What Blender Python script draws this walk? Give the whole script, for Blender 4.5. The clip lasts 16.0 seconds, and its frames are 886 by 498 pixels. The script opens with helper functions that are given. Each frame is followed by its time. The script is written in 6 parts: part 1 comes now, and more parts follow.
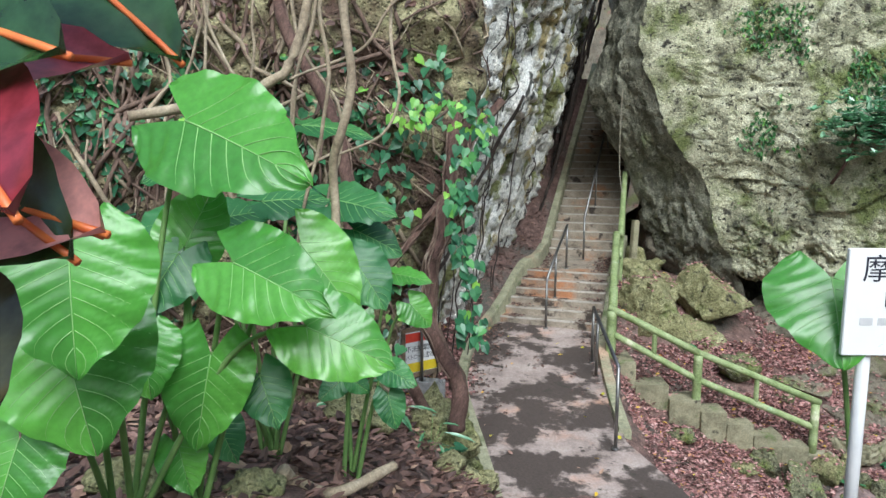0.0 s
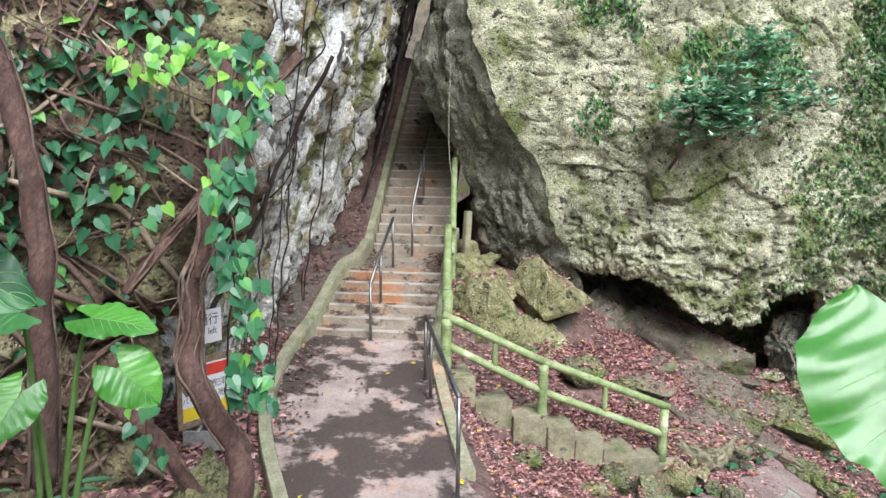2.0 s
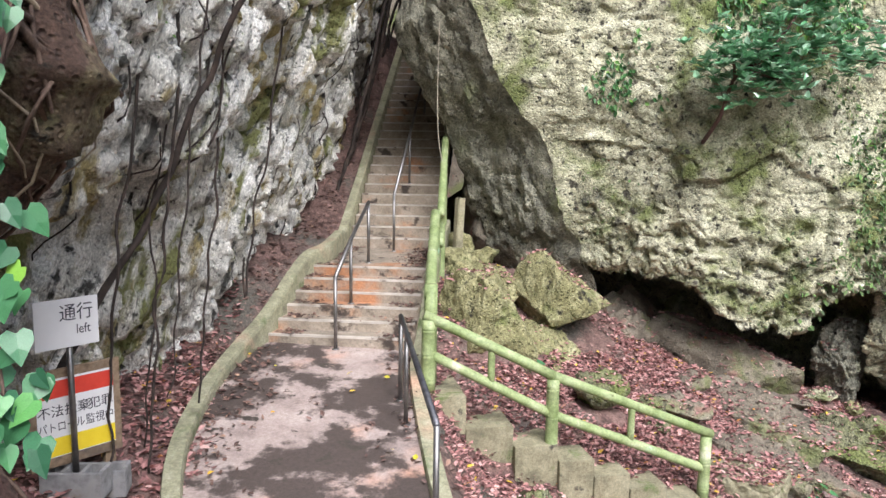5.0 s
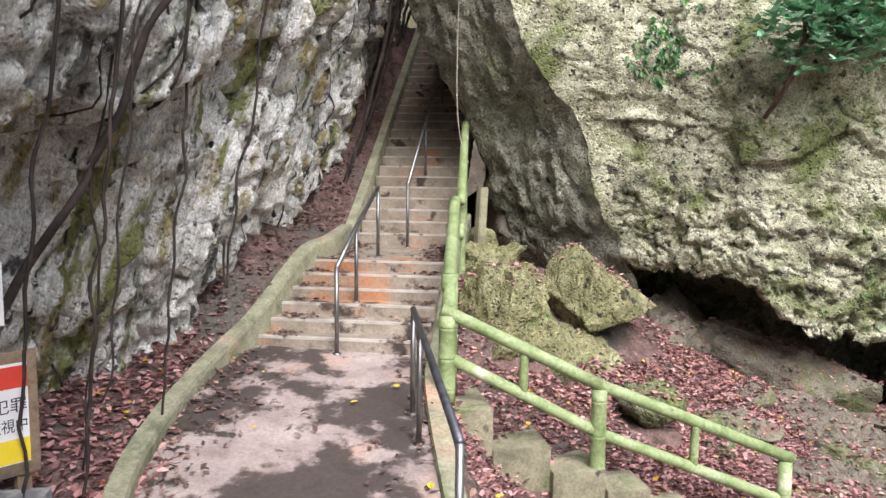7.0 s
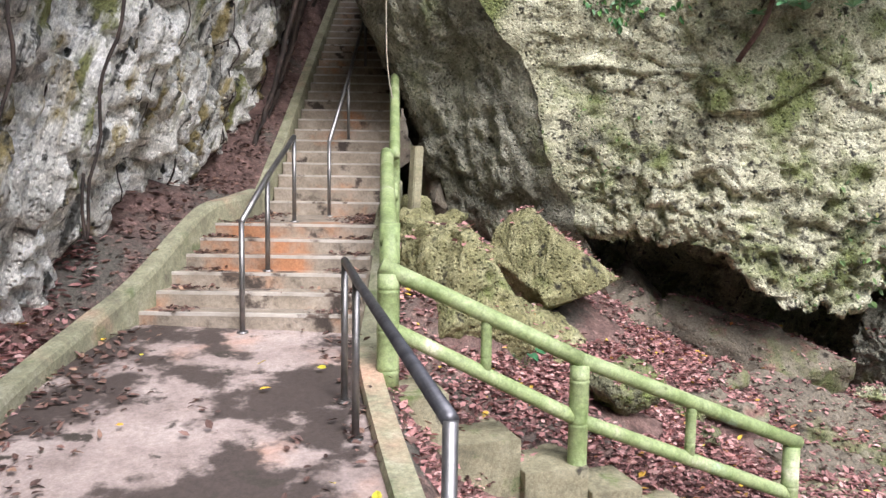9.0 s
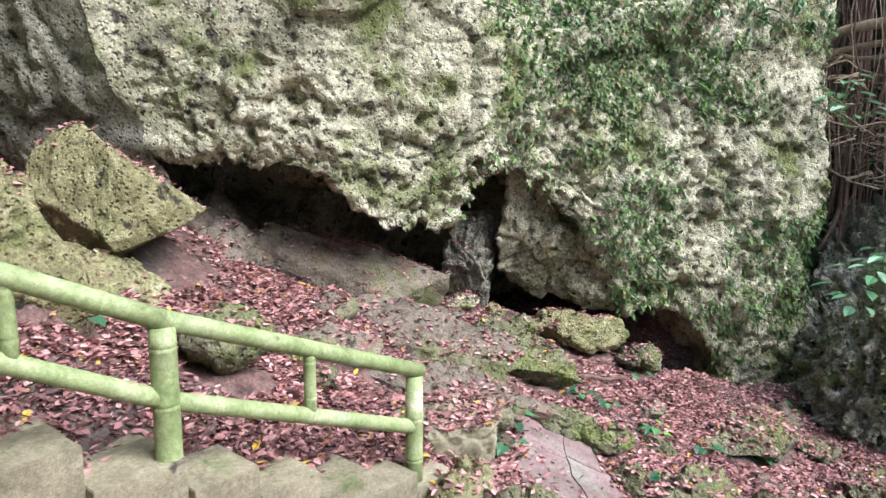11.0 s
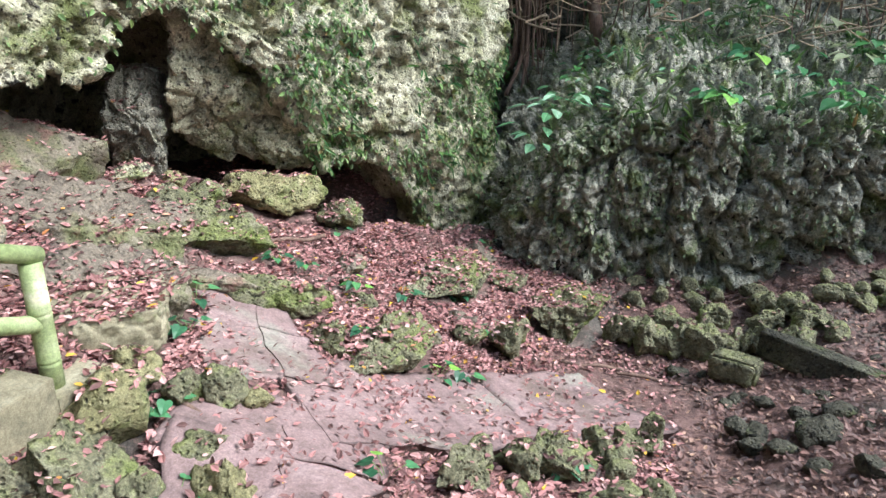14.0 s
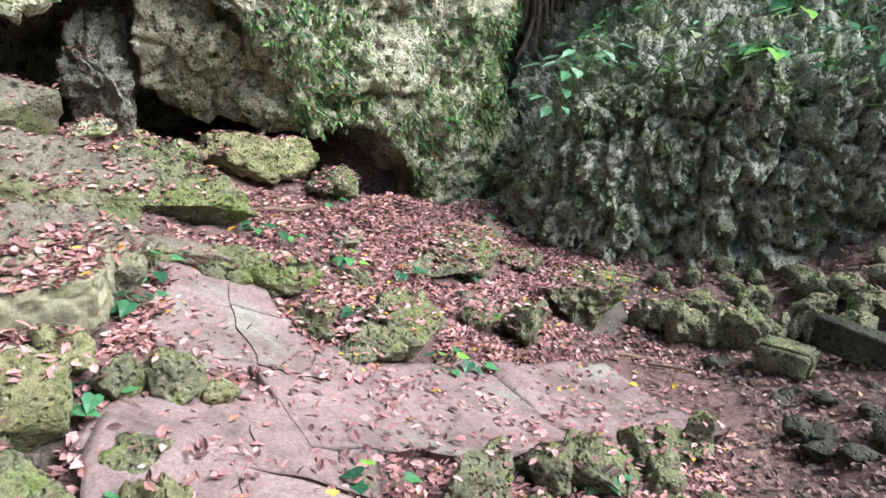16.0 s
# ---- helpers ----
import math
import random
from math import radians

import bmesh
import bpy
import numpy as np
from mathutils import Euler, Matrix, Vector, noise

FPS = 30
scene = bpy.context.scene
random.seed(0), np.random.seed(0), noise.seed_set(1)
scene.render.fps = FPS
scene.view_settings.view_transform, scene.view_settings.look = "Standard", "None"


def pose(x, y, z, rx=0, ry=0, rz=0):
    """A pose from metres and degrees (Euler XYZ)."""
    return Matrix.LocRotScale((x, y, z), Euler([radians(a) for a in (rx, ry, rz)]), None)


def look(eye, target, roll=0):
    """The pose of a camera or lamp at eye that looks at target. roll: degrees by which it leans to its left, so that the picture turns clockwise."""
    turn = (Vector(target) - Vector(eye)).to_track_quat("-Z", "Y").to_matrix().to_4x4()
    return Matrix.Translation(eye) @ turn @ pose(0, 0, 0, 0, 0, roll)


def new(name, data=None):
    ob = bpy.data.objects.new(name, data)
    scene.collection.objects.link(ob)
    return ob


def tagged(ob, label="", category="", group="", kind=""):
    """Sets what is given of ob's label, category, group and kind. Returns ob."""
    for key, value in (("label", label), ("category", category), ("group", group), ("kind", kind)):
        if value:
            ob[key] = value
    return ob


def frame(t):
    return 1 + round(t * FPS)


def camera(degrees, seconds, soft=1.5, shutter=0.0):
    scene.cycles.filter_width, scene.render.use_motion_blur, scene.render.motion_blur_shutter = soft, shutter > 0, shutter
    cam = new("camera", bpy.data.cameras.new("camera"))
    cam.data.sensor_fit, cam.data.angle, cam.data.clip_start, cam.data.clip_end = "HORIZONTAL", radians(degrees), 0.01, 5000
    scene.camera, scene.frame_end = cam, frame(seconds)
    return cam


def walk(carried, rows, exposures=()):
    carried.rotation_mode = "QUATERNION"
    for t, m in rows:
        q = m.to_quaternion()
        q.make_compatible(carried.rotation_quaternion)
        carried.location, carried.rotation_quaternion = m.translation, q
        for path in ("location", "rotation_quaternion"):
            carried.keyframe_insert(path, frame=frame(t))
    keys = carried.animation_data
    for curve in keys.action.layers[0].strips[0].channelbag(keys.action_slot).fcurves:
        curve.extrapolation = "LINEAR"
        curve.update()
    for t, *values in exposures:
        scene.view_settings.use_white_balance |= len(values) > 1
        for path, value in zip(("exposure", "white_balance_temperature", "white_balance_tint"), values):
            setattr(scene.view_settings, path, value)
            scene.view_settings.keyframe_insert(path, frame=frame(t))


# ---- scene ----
from mathutils.bvhtree import BVHTree

cam = camera(63.4, 16.0)
PATH = [
    (0, (0.287, 0.275, 1.58), (0.222, 2.254, 1.292), 0.2),
    (0.5, (0.394, 0.829, 1.543), (0.479, 2.805, 1.246), 0.4),
    (1, (0.409, 1.306, 1.505), (0.645, 3.269, 1.203), 0.6),
    (1.5, (0.53, 1.751, 1.453), (0.878, 3.696, 1.148), 0.6),
    (2, (0.596, 2.162, 1.421), (1.001, 4.096, 1.111), 0.7),
    (2.5, (0.701, 2.595, 1.349), (1.133, 4.523, 1.039), 0.8),
    (3, (0.741, 2.955, 1.292), (1.18, 4.882, 0.984), 0.7),
    (3.5, (0.887, 3.274, 1.08), (1.315, 5.206, 0.785), 0.6),
    (4, (0.951, 3.523, 0.972), (1.377, 5.455, 0.682), 0.6),
    (6.3, (1.415, 4.808, 0.398), (1.788, 6.761, 0.18), 0.8),
    (6.5, (1.394, 4.931, 0.351), (1.763, 6.884, 0.136), 0.7),
    (7, (1.393, 5.246, 0.245), (1.755, 7.202, 0.042), 0.7),
    (7.5, (1.403, 5.562, 0.15), (1.772, 7.517, -0.048), 0.7),
    (8, (1.421, 5.833, 0.051), (1.82, 7.783, -0.146), 0.6),
    (8.2, (1.44, 5.969, -0.044), (1.859, 7.916, -0.237), 0.6),
    (10.3, (1.779, 7.313, -0.517), (2.934, 8.928, -0.754), 0.8),
    (10.5, (1.887, 7.382, -0.532), (3.149, 8.911, -0.795), 0.7),
    (11, (2.103, 7.552, -0.529), (3.598, 8.834, -0.878), 0.5),
    (11.5, (2.183, 7.602, -0.537), (3.827, 8.647, -0.993), 0.5),
    (12, (2.216, 7.536, -0.532), (3.936, 8.393, -1.088), 0.6),
    (12.5, (2.239, 7.51, -0.544), (3.993, 8.247, -1.161), 0.7),
    (13, (2.333, 7.483, -0.563), (4.103, 8.143, -1.219), 0.8),
    (13.5, (2.558, 7.503, -0.707), (4.336, 8.116, -1.387), 0.9),
    (14, (2.816, 7.491, -0.791), (4.597, 8.08, -1.486), 0.9),
    (14.5, (3.036, 7.484, -0.918), (4.816, 8.057, -1.627), 1.1),
    (15, (3.226, 7.584, -1.028), (5.003, 8.158, -1.744), 1.1),
    (15.5, (3.446, 7.645, -1.195), (5.22, 8.227, -1.911), 1.2),
    (16, (3.633, 7.809, -1.313), (5.404, 8.397, -2.032), 1.2),
]
walk(cam, [(t, look(eye, target, roll)) for t, eye, target, roll in PATH], exposures=[(0.0, 0.35, 5700, 4), (1.0, 0.42, 5700, 4), (2.0, 0.7, 5850, 10), (6.3, 0.85, 6050, 15), (8.5, 0.85, 6050, 16), (10.5, 1.0, 5850, 17), (13.0, 1.1, 5850, 14), (16.0, 1.2, 5800, 10)])

# ---- light ----
world = bpy.data.worlds.new("sky")
scene.world = world
world.use_nodes = True
wn = world.node_tree
sky = wn.nodes.new("ShaderNodeTexSky")
sky.sky_type, sky.sun_disc = "NISHITA", False
sky.sun_elevation, sky.sun_rotation = radians(48), radians(171)
sky.air_density, sky.dust_density = 1.6, 4.0
wn.links.new(sky.outputs[0], wn.nodes["Background"].inputs[0])
wn.nodes["Background"].inputs[1].default_value = 0.115
sun = new("sun", bpy.data.lights.new("sun", "SUN"))
sun.data.energy, sun.data.angle, sun.data.color = 2.8, radians(38), (1.0, 0.99, 0.98)
sun.matrix_world = look((6.4, -6.0, 17.0), (4.0, 9.0, 0.0))


# ---- noise in numpy ----
def hash3(i, j, k, seed):
    h = (i * 374761393 + j * 668265263 + k * 2147483647 + seed * 974711) & 0xFFFFFFFF
    h = ((h ^ (h >> 13)) * 1274126177) & 0xFFFFFFFF
    h = ((h ^ (h >> 16)) * 2246822519) & 0xFFFFFFFF
    return ((h ^ (h >> 15)) & 0xFFFFFF) / float(0xFFFFFF)


def vnoise(p, seed=0):
    """Smooth value noise, -1 to 1, at the points p (n x 3)."""
    f = np.floor(p)
    i = f.astype(np.int64)
    w = p - f
    w = w * w * w * (w * (w * 6 - 15) + 10)
    out = 0.0
    for a in (0, 1):
        for b in (0, 1):
            for c in (0, 1):
                wt = (w[:, 0] if a else 1 - w[:, 0]) * (w[:, 1] if b else 1 - w[:, 1]) * (w[:, 2] if c else 1 - w[:, 2])
                out = out + wt * hash3(i[:, 0] + a, i[:, 1] + b, i[:, 2] + c, seed)
    return out * 2 - 1


def fbm(p, octaves=4, seed=0, gain=0.5):
    out, amp, q = 0.0, 1.0, p.copy()
    for o in range(octaves):
        out = out + amp * vnoise(q, seed + o * 17)
        amp *= gain
        q = q * 2.03 + 3.7
    return out


def ridged(p, octaves=4, seed=0):
    out, amp, q = 0.0, 1.0, p.copy()
    for o in range(octaves):
        out = out + amp * (1 - 2 * np.abs(vnoise(q, seed + o * 13)))
        amp *= 0.5
        q = q * 2.1 + 1.3
    return out


def cells(p, seed=0):
    """Distance to the nearest and second nearest of scattered points, and the nearest one's random number."""
    i = np.floor(p).astype(np.int64)
    d1, d2, rnd = np.full(len(p), 9.0), np.full(len(p), 9.0), np.zeros(len(p))
    for a in (-1, 0, 1):
        for b in (-1, 0, 1):
            for c in (-1, 0, 1):
                n = i + np.array((a, b, c))
                o = np.stack([hash3(n[:, 0], n[:, 1], n[:, 2], seed + s) for s in (1, 2, 3)], 1)
                d = np.linalg.norm(n + o - p, axis=1)
                near = d < d1
                d2 = np.where(near, d1, np.minimum(d2, d))
                rnd = np.where(near, o[:, 0], rnd)
                d1 = np.where(near, d, d1)
    return d1, d2, rnd


def smooth(a, b, x):
    t = np.clip((x - a) / (b - a), 0, 1)
    return t * t * (3 - 2 * t)


def pits(p, size, seed=0):
    """Holes as in weathered coral limestone: 0 on the surface to 1 in a hole."""
    d1, _, rnd = cells(p / size, seed)
    return smooth(0.42, 0.12, d1) * (rnd > 0.35)


# ---- materials ----
def ramp(nt, fac, stops):
    n = nt.nodes.new("ShaderNodeValToRGB")
    el = n.color_ramp.elements
    while len(el) < len(stops):
        el.new(0.5)
    for e, (pos, col) in zip(el, stops):
        e.position, e.color = pos, (*col, 1)
    nt.links.new(fac, n.inputs[0])
    return n.outputs[0]


def blend(nt, fac, a, b):
    n = nt.nodes.new("ShaderNodeMix")
    n.data_type = "RGBA"
    nt.links.new(fac, n.inputs[0])
    for sock, v in ((n.inputs[6], a), (n.inputs[7], b)):
        if isinstance(v, tuple):
            sock.default_value = (*v, 1)
        else:
            nt.links.new(v, sock)
    return n.outputs[2]


def coords(nt, scale=(1, 1, 1)):
    """Place in metres, scaled; streaks (a small third number) lean as the strata do."""
    n = nt.nodes.new("ShaderNodeTexCoord")
    m = nt.nodes.new("ShaderNodeMapping")
    m.inputs[3].default_value = scale
    lean = nt.nodes.new("ShaderNodeMapping")
    lean.inputs[2].default_value = (0, radians(-21) if scale[2] < 0.75 else 0, 0)
    nt.links.new(n.outputs[3], lean.inputs[0])
    nt.links.new(lean.outputs[0], m.inputs[0])
    return m.outputs[0]


def tex_noise(nt, vec, scale, detail=5, rough=0.6):
    n = nt.nodes.new("ShaderNodeTexNoise")
    n.inputs["Scale"].default_value, n.inputs["Detail"].default_value, n.inputs["Roughness"].default_value = scale, detail, rough
    nt.links.new(vec, n.inputs["Vector"])
    return n.outputs[0]


def mask(nt, fac, lo, hi):
    n = nt.nodes.new("ShaderNodeMapRange")
    n.interpolation_type = "SMOOTHSTEP"
    n.inputs[1].default_value, n.inputs[2].default_value = lo, hi
    nt.links.new(fac, n.inputs[0])
    return n.outputs[0]


def material(name, stops, scale=3.0, layers=(), rough=0.85, metal=0.0, bump=0.3, bump_scale=40.0, stretch=(1, 1, 1), jitter=0.0,
             spec=0.4, see_through=0.0, up=None, holes=0.0, speck=0.0, depth=0.02):
    """stops: the colours from dark to light; layers: (colour, scale, low, high, stretch) laid over by noise; up: (colour, low, high) on faces that
    look up; speck: how strongly fine lichen specks lighten and darken it; depth: height of the relief; jitter: how much the pieces differ in lightness; see_through: light that passes leaves."""
    m = bpy.data.materials.new(name)
    m.use_nodes = True
    nt = m.node_tree
    bsdf = nt.nodes["Principled BSDF"]
    vec = coords(nt, stretch)
    col = ramp(nt, tex_noise(nt, vec, scale, 8, 0.65), stops)
    for lc, ls, lo, hi, st in layers:
        col = blend(nt, mask(nt, tex_noise(nt, coords(nt, st), ls, 6, 0.6), lo, hi), col, lc)
    if up:
        g = nt.nodes.new("ShaderNodeNewGeometry")
        sx = nt.nodes.new("ShaderNodeSeparateXYZ")
        nt.links.new(g.outputs["Normal"], sx.inputs[0])
        add = nt.nodes.new("ShaderNodeMath")
        add.operation = "MULTIPLY"
        nt.links.new(mask(nt, sx.outputs[2], up[1], up[2]), add.inputs[0])
        nt.links.new(mask(nt, tex_noise(nt, coords(nt), 2.5, 5), 0.35, 0.6), add.inputs[1])
        col = blend(nt, add.outputs[0], col, up[0])
    if speck:
        for sc, amount in ((34.0, speck), (95.0, speck * 0.8)):
            mr = nt.nodes.new("ShaderNodeMapRange")
            mr.inputs[1].default_value, mr.inputs[2].default_value = 0.32, 0.68
            mr.inputs[3].default_value, mr.inputs[4].default_value = 1 - amount, 1 + amount
            nt.links.new(tex_noise(nt, coords(nt, stretch), sc, 4, 0.7), mr.inputs[0])
            hs = nt.nodes.new("ShaderNodeHueSaturation")
            nt.links.new(mr.outputs[0], hs.inputs["Value"])
            nt.links.new(col, hs.inputs["Color"])
            col = hs.outputs[0]
    height = tex_noise(nt, coords(nt, stretch), bump_scale, 6, 0.7)
    if holes:
        v = nt.nodes.new("ShaderNodeTexVoronoi")
        v.inputs["Scale"].default_value = 22.0
        nt.links.new(coords(nt), v.inputs["Vector"])
        pit = mask(nt, v.outputs["Distance"], 0.1, 0.42)
        mm = nt.nodes.new("ShaderNodeMath")
        mm.operation = "MULTIPLY_ADD"
        nt.links.new(pit, mm.inputs[0])
        mm.inputs[1].default_value = holes
        nt.links.new(height, mm.inputs[2])
        height = mm.outputs[0]
    if jitter:
        oi = nt.nodes.new("ShaderNodeObjectInfo")
        ge = nt.nodes.new("ShaderNodeNewGeometry")
        add = nt.nodes.new("ShaderNodeMath")
        add.operation = "ADD"
        nt.links.new(oi.outputs["Random"], add.inputs[0])
        nt.links.new(ge.outputs["Random Per Island"], add.inputs[1])
        fr = nt.nodes.new("ShaderNodeMath")
        fr.operation = "FRACT"
        nt.links.new(add.outputs[0], fr.inputs[0])
        mr = nt.nodes.new("ShaderNodeMapRange")
        mr.inputs[3].default_value, mr.inputs[4].default_value = 1 - jitter, 1 + jitter
        nt.links.new(fr.outputs[0], mr.inputs[0])
        hs = nt.nodes.new("ShaderNodeHueSaturation")
        nt.links.new(mr.outputs[0], hs.inputs["Value"])
        nt.links.new(col, hs.inputs["Color"])
        col = hs.outputs[0]
    bm_ = nt.nodes.new("ShaderNodeBump")
    bm_.inputs["Strength"].default_value, bm_.inputs["Distance"].default_value = bump, depth
    nt.links.new(height, bm_.inputs["Height"])
    nt.links.new(bm_.outputs[0], bsdf.inputs["Normal"])
    nt.links.new(col, bsdf.inputs["Base Color"])
    bsdf.inputs["Roughness"].default_value, bsdf.inputs["Metallic"].default_value = rough, metal
    bsdf.inputs["Specular IOR Level"].default_value = spec
    if see_through:
        tr = nt.nodes.new("ShaderNodeBsdfTranslucent")
        nt.links.new(col, tr.inputs[0])
        mx = nt.nodes.new("ShaderNodeMixShader")
        mx.inputs[0].default_value = see_through
        nt.links.new(bsdf.outputs[0], mx.inputs[1])
        nt.links.new(tr.outputs[0], mx.inputs[2])
        nt.links.new(mx.outputs[0], nt.nodes["Material Output"].inputs[0])
    return m


ONE = (1, 1, 1)
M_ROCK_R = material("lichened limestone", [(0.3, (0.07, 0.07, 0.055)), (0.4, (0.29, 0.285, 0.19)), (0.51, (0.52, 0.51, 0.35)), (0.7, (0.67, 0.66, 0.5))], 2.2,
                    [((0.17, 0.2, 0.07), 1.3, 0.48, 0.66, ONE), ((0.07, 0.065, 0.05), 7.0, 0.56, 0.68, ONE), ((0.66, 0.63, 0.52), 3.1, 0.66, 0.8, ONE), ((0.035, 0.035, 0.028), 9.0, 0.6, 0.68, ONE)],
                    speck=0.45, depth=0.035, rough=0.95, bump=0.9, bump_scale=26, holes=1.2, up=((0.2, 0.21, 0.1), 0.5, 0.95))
M_ROCK_SHEAR = material("grey sheared limestone", [(0.28, (0.09, 0.09, 0.07)), (0.45, (0.25, 0.247, 0.19)), (0.6, (0.4, 0.393, 0.305)), (0.8, (0.53, 0.52, 0.42))], 3.0,
                        [((0.22, 0.25, 0.12), 1.5, 0.55, 0.75, ONE), ((0.05, 0.05, 0.04), 6.0, 0.6, 0.7, ONE)], speck=0.4, depth=0.035, rough=0.95, bump=1.0, bump_scale=24, holes=1.2)
M_ROCK_L = material("white streaked limestone", [(0.28, (0.16, 0.16, 0.145)), (0.38, (0.46, 0.455, 0.41)), (0.48, (0.74, 0.73, 0.67)), (0.62, (0.87, 0.86, 0.81))], 1.8,
                    [((0.09, 0.09, 0.08), 2.2, 0.56, 0.64, (2.6, 2.6, 0.3)), ((0.2, 0.21, 0.08), 1.1, 0.54, 0.62, (1.8, 1.8, 0.3)),
                     ((0.34, 0.28, 0.13), 1.7, 0.53, 0.63, (1.5, 1.5, 0.4)), ((0.04, 0.04, 0.035), 7.0, 0.6, 0.68, (1.3, 1.3, 0.6)), ((0.05, 0.05, 0.045), 4.5, 0.64, 0.72, (2, 2, 0.35))],
                    speck=0.4, depth=0.035, rough=0.9, bump=0.8, bump_scale=22, stretch=(1.5, 1.5, 0.6), holes=0.8)
M_ROCK_BANK = material("earthy limestone", [(0.25, (0.05, 0.035, 0.025)), (0.42, (0.14, 0.105, 0.065)), (0.58, (0.34, 0.31, 0.17)), (0.8, (0.5, 0.47, 0.29))], 2.4,
                       [((0.09, 0.055, 0.04), 1.3, 0.48, 0.58, ONE), ((0.14, 0.18, 0.05), 3.0, 0.6, 0.75, ONE), ((0.035, 0.03, 0.022), 7.0, 0.6, 0.68, ONE)], speck=0.4, depth=0.035, rough=0.95, bump=0.9, bump_scale=26, holes=1.0)
M_BOULDER = material("yellow mossy limestone", [(0.25, (0.1, 0.1, 0.04)), (0.45, (0.25, 0.24, 0.115)), (0.62, (0.4, 0.385, 0.21)), (0.8, (0.52, 0.5, 0.33))], 3.0,
                     [((0.14, 0.17, 0.05), 2.0, 0.5, 0.7, ONE), ((0.04, 0.038, 0.028), 5.0, 0.6, 0.7, ONE)], speck=0.4, depth=0.035, rough=0.95, bump=1.0, bump_scale=28, holes=1.0)
M_ROCK_DARK = material("mossy grey rock", [(0.25, (0.05, 0.055, 0.03)), (0.45, (0.17, 0.17, 0.1)), (0.6, (0.27, 0.27, 0.17)), (0.8, (0.4, 0.4, 0.28))], 4.0,
                       [((0.15, 0.19, 0.05), 2.2, 0.5, 0.66, ONE), ((0.03, 0.032, 0.022), 6.0, 0.6, 0.7, ONE)], speck=0.45, depth=0.035, rough=0.9, bump=1.0, bump_scale=28, holes=1.0, up=((0.2, 0.23, 0.08), 0.45, 1.0))
# Mossy rock with the back walls' shade in its colour; also wet stones, kerb.
M_ROCK_SHADE = material("damp rock darkened for shade", [(0.25, (0.025, 0.027, 0.018)), (0.5, (0.08, 0.08, 0.055)), (0.8, (0.2, 0.2, 0.14))], 3.5,
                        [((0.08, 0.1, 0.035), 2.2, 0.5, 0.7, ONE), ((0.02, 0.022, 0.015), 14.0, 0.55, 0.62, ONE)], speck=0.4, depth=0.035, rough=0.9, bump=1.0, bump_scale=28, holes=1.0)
M_WALL = material("weathered grey wall rock", [(0.28, (0.07, 0.072, 0.055)), (0.42, (0.26, 0.265, 0.2)), (0.56, (0.46, 0.46, 0.36)), (0.8, (0.62, 0.62, 0.5))], 5.0,
                  [((0.15, 0.19, 0.07), 2.0, 0.5, 0.66, ONE), ((0.03, 0.032, 0.025), 5.0, 0.58, 0.66, ONE)], speck=0.45, depth=0.04, rough=0.95, bump=1.0, bump_scale=24, holes=1.2)
M_GROUND = material("leaf mould", [(0.25, (0.055, 0.036, 0.03)), (0.5, (0.16, 0.1, 0.085)), (0.8, (0.29, 0.185, 0.16))], 6.0,
                    [((0.13, 0.12, 0.1), 0.8, 0.5, 0.65, ONE), ((0.33, 0.21, 0.18), 14.0, 0.55, 0.7, ONE)], speck=0.4, rough=0.95, bump=1.0, bump_scale=60)
M_CONC = material("weathered pink concrete", [(0.28, (0.22, 0.175, 0.155)), (0.5, (0.37, 0.3, 0.27)), (0.75, (0.47, 0.4, 0.365))], 3.0,
                  [((0.5, 0.28, 0.19), 0.9, 0.5, 0.7, ONE), ((0.075, 0.058, 0.05), 1.3, 0.46, 0.53, ONE), ((0.06, 0.05, 0.04), 5.0, 0.6, 0.68, ONE)],
                  speck=0.18, rough=0.8, bump=0.25, bump_scale=90)
M_STEP = material("stair concrete", [(0.28, (0.2, 0.17, 0.13)), (0.5, (0.33, 0.28, 0.22)), (0.75, (0.45, 0.39, 0.32))], 4.0,
                  [((0.45, 0.22, 0.11), 1.1, 0.53, 0.7, ONE), ((0.07, 0.055, 0.045), 2.6, 0.57, 0.66, ONE)], speck=0.2, rough=0.85, bump=0.3, bump_scale=80, jitter=0.08)
M_NOSE = material("worn pale nosing", [(0.3, (0.34, 0.3, 0.25)), (0.5, (0.5, 0.46, 0.4)), (0.7, (0.6, 0.56, 0.5))], 5.0, [((0.12, 0.09, 0.07), 3.0, 0.58, 0.66, ONE)], rough=0.8, bump=0.2)
M_CURB = material("algae stained concrete", [(0.28, (0.18, 0.17, 0.12)), (0.5, (0.31, 0.31, 0.2)), (0.75, (0.43, 0.41, 0.3))], 5.0,
                  [((0.5, 0.33, 0.23), 0.6, 0.58, 0.7, ONE), ((0.13, 0.17, 0.07), 2.0, 0.56, 0.7, ONE)], speck=0.25, rough=0.9, bump=0.35, bump_scale=70)
M_BLOCK = material("mossy cast concrete", [(0.28, (0.14, 0.13, 0.085)), (0.5, (0.27, 0.25, 0.16)), (0.75, (0.38, 0.36, 0.25))], 4.0,
                   [((0.12, 0.17, 0.05), 3.0, 0.56, 0.7, ONE), ((0.07, 0.06, 0.05), 6.0, 0.62, 0.72, ONE)], speck=0.25, rough=0.92, bump=0.5, bump_scale=60, jitter=0.1)
